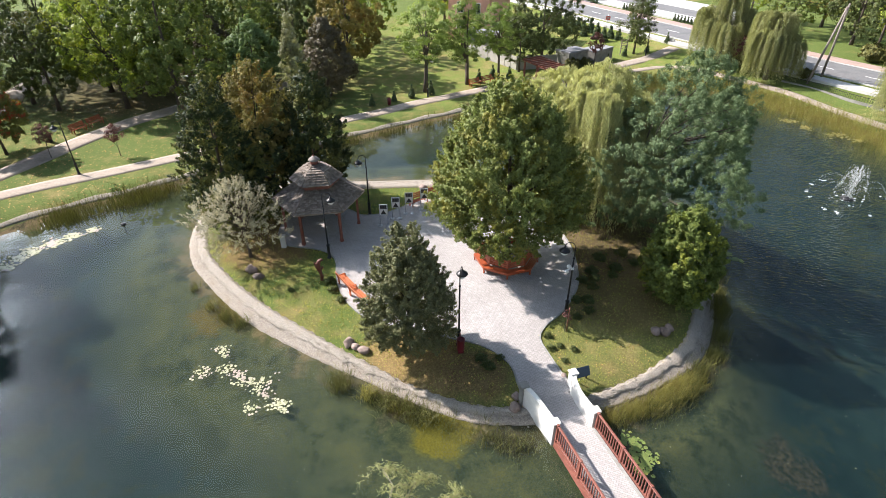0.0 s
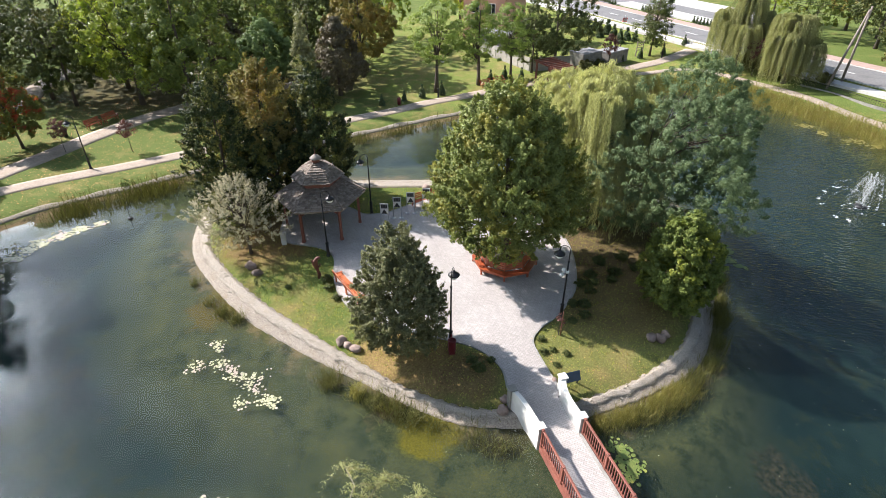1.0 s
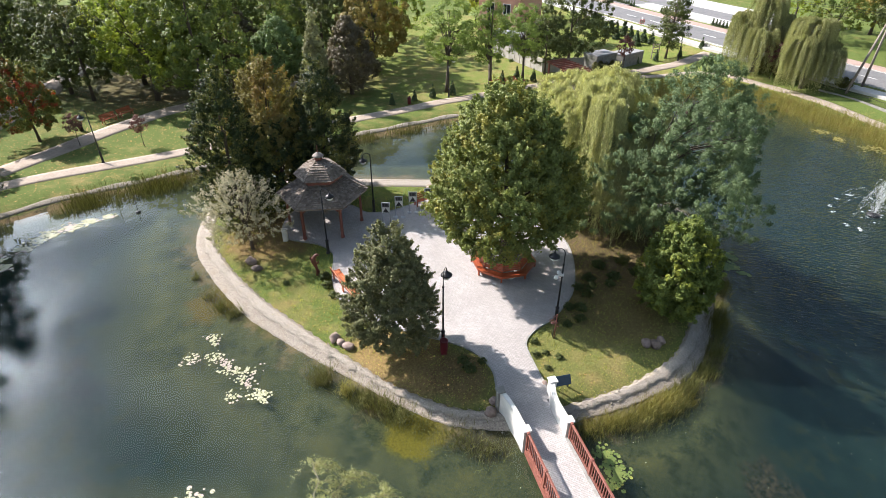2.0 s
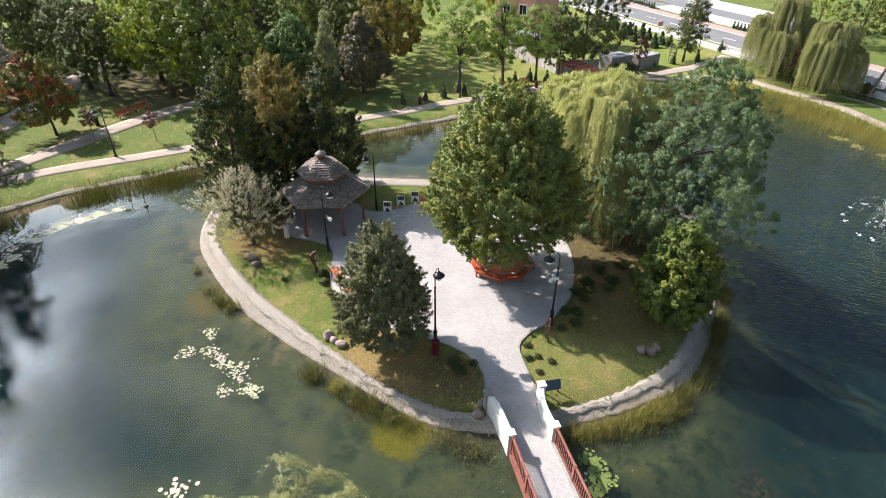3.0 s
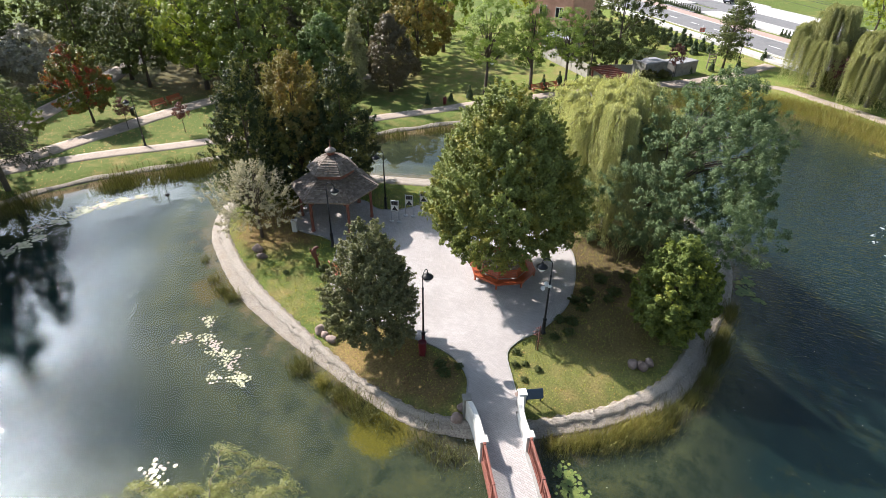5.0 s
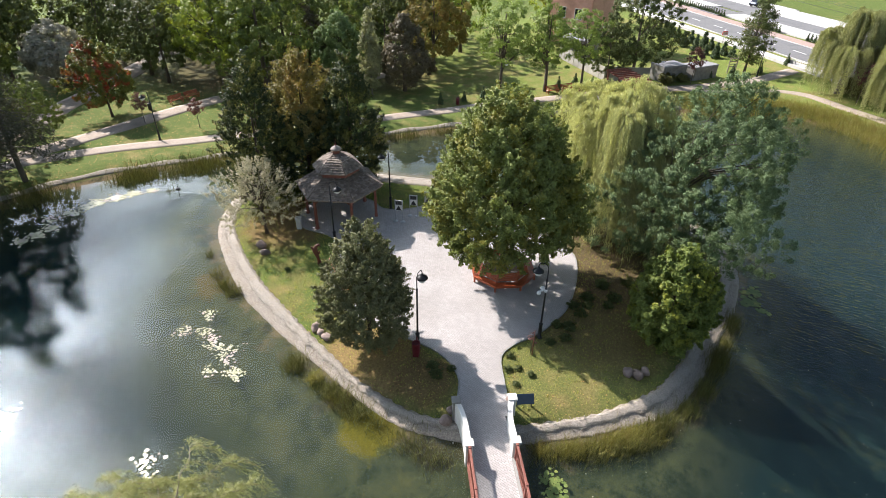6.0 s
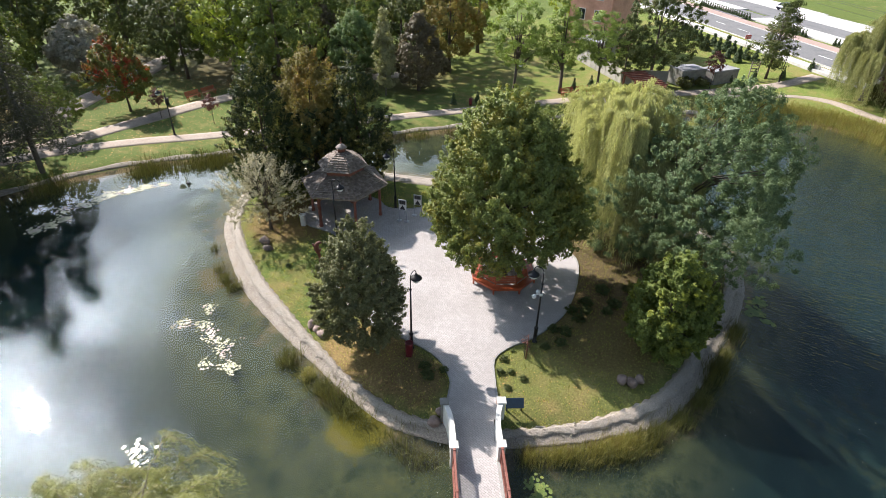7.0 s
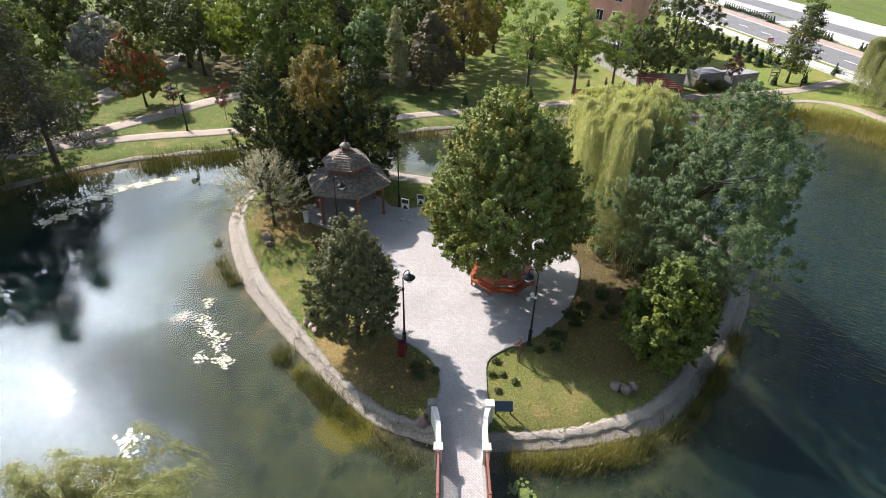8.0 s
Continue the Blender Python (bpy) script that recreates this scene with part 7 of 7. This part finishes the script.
THUJAS = [(12.4, 111.5), (13.3, 110.0), (14.4, 109.0), (15.3, 107.9), (16.2, 106.6), (17.2, 105.3), (18.2, 103.8), (19.0, 102.3), (20.0, 101.0), (20.9, 99.6), (21.7, 98.0), (22.5, 96.6), (23.6, 95.2),
          (17.0, 101.8), (18.6, 99.4), (20.0, 97.0), (21.2, 95.2)]
cyp = build_tree("conifer", 62, 2.6, 0.1, 0.75, CONE, "conif", 90, 28, 0.2, 0.22, trunk_r=0.05, lump=0.12, limbs=4, trunk_to=0.95)
for i, (x, y) in enumerate(THUJAS):
    ob = cyp if i == 0 else copy_thing(cyp, Matrix())
    s = (0.6, 0.8, 0.7, 0.95, 0.75)[i % 5]
    ob.matrix_basis = pose(x, y, at_height(x, y), 0, 0, 71 * i) @ Matrix.Diagonal((s * 1.15, s * 1.15, s, 1))
    tagged(ob, "small dark conifer in a garden hedge by the street", "conifer", "garden conifers")


def street_point(s, d):
    run = np.concatenate([[0], np.cumsum(np.linalg.norm(np.diff(STREET, axis=0), axis=1))])
    line = offset(STREET, -d)
    return float(np.interp(s, run, line[:, 0])), float(np.interp(s, run, line[:, 1]))


hedge_tree = build_tree("hedge_conifer", 63, 1.15, 0.05, 0.3, CONE, "conif", 26, 20, 0.14, 0.13, trunk_r=0.03, lump=0.1, limbs=2, trunk_to=0.9)
spots = [street_point(s, 11.0) for s in np.concatenate([np.arange(92, 100, 0.75), np.arange(106, 113, 0.75), np.arange(121, 138, 0.8)])]
for i, (x, y) in enumerate(spots):
    ob = hedge_tree if i == 0 else copy_thing(hedge_tree, Matrix())
    ob.matrix_basis = pose(x, y, 1.3, 0, 0, 50 * i)
    tagged(ob, "small columnar conifer planted along the car park", "conifer", "car park conifers")


def build_car(x, y, z, turn):
    g = thing("car", x, y, z, turn, "dark blue hatchback parked beside the street", "car")
    prof = [(-2.05, 0.35), (-2.1, 0.75), (-1.95, 0.95), (-1.45, 1.38), (0.2, 1.44), (0.95, 1.0), (1.9, 0.82), (2.08, 0.6), (2.05, 0.32)]
    bm = bmesh.new()
    l = [bm.verts.new((px, -0.86 + (0.14 if pz > 1.1 else 0), pz)) for px, pz in prof]
    r = [bm.verts.new((px, 0.86 - (0.14 if pz > 1.1 else 0), pz)) for px, pz in prof]
    bm.faces.new(l)
    bm.faces.new(r[::-1])
    for k in range(len(prof)):
        j = (k + 1) % len(prof)
        bm.faces.new((l[k], r[k], r[j], l[j]))
    bmesh.ops.recalc_face_normals(bm, faces=bm.faces)
    bmesh.ops.bevel(bm, geom=list(bm.edges), offset=0.05, segments=2, affect="EDGES")
    part("body", bm, "carpaint", g)
    for sgn in (-1, 1):
        bm = bmesh.new()
        box(bm, -0.5, sgn * 0.79, 1.16, 1.5, 0.03, 0.3)
        part("side_window", bm, "darkglass", g)
    bm = bmesh.new()
    box(bm, 0.62, 0, 1.24, 0.8, 1.3, 0.03, 0, 31)
    part("windscreen", bm, "darkglass", g)
    for wx in (-1.3, 1.3):
        for sgn in (-1, 1):
            bm = bmesh.new()
            tube(bm, [(wx, sgn * 0.72, 0.32), (wx, sgn * 0.90, 0.32)], [0.32, 0.32], 16)
            w = part("wheel", bm, "rubber", g)
            bm = bmesh.new()
            tube(bm, [(wx, sgn * 0.895, 0.32), (wx, sgn * 0.915, 0.32)], [0.19, 0.18], 12)
            part("rim", bm, "steel", w)


build_car(33.6, 141, 1.42, 40)
# timber poles and wires on the right bank
for (x0, y0), (x1, y1), h in (((41.4, 69.8), (44.2, 71.9), 8.6), ((43.8, 71.4), (44.4, 72.0), 8.6)):
    bm = bmesh.new()
    z0 = at_height(x0, y0)
    tube(bm, [(0, 0, -0.3), (x1 - x0, y1 - y0, h)], [0.16, 0.11], 8)
    ob = part("utility_pole", bm, "pole")
    ob.matrix_basis = pose(x0, y0, z0)
    tagged(ob, "grey timber utility pole beside the street", "pole", "utility poles")
for k, dz in enumerate((9.3, 9.0, 8.2)):
    bm = bmesh.new()
    tube(bm, [(44.3, 72, dz), (38, 84 + k, dz - 0.3), (30, 99 + k, dz)], [0.018] * 3, 5)
    tagged(part("wire", bm, "black"), "thin overhead wire between the poles", "wire", "overhead wires")


def parapet():
    """Low wall with a railing between the bank and the street."""
    g = thing("parapet", 39.2, 71.4, 0.6, 0, "low pale wall with a dark railing above the bank", "parapet")
    line = spline([(0, 0), (2.4, -3.2), (4.2, -7.3), (5.6, -9.6), (8, -14)], False, 1.0)
    for i, (p, q) in enumerate(zip(line, line[1:])):
        d, m = q - p, (p + q) / 2
        turn = math.degrees(math.atan2(d[1], d[0]))
        bm = bmesh.new()
        box(bm, m[0], m[1], -0.2, np.linalg.norm(d) + 0.02, 0.22, 0.8, 0, 0, turn)
        part("wall", bm, "concrete", g)
        bm = bmesh.new()
        box(bm, m[0], m[1], 0.78, np.linalg.norm(d), 0.05, 0.05, 0, 0, turn)
        for k in range(5):
            w = p + d * (k + 0.5) / 5
            box(bm, w[0], w[1], 0.47, 0.03, 0.03, 0.62)
        part("railing", bm, "black", g)


parapet()
bar = thing("parapet", 30.6, 90.8, 0.9, -52, "white street railing by the park entrance", "parapet")
bm = bmesh.new()
box(bm, 0, 0, 0.35, 1.4, 0.25, 0.9)
part("pier", bm, "slab", bar)
bm = bmesh.new()
box(bm, 1.6, 0, 0.9, 4.6, 0.06, 0.06)
for k in range(14):
    box(bm, -0.5 + k * 0.32, 0, 0.45, 0.04, 0.04, 0.9)
part("railing", bm, "print", bar)
notice = thing("notice_frame", 22.6, 86.6, 0.2, 30, "dark wooden notice frame on two posts", "sign")
bm = bmesh.new()
box(bm, -0.6, 0, 1.1, 0.1, 0.1, 2.2)
box(bm, 0.6, 0, 1.1, 0.1, 0.1, 2.2)
part("post", bm, "pole", notice)
bm = bmesh.new()
for z in (0.9, 1.25, 1.6, 1.95):
    box(bm, 0, 0, z, 1.2, 0.05, 0.1)
part("rail", bm, "pole", notice)
rsign = thing("street_sign", 22.6, 100.6, 1.1, 20, "red and white street sign on a post", "sign")
bm = bmesh.new()
box(bm, 0, 0, 1.75, 0.85, 0.05, 0.62)
part("panel", bm, "signred", rsign)
bm = bmesh.new()
for z in (1.6, 1.75, 1.9):
    box(bm, 0, -0.035, z, 0.7, 0.01, 0.06)
part("lettering_bar", bm, "paint", rsign)
bm = bmesh.new()
tube(bm, [(0, 0.06, -0.1), (0, 0.06, 2.4)], [0.05, 0.05], 8)
part("post", bm, "steel", rsign)
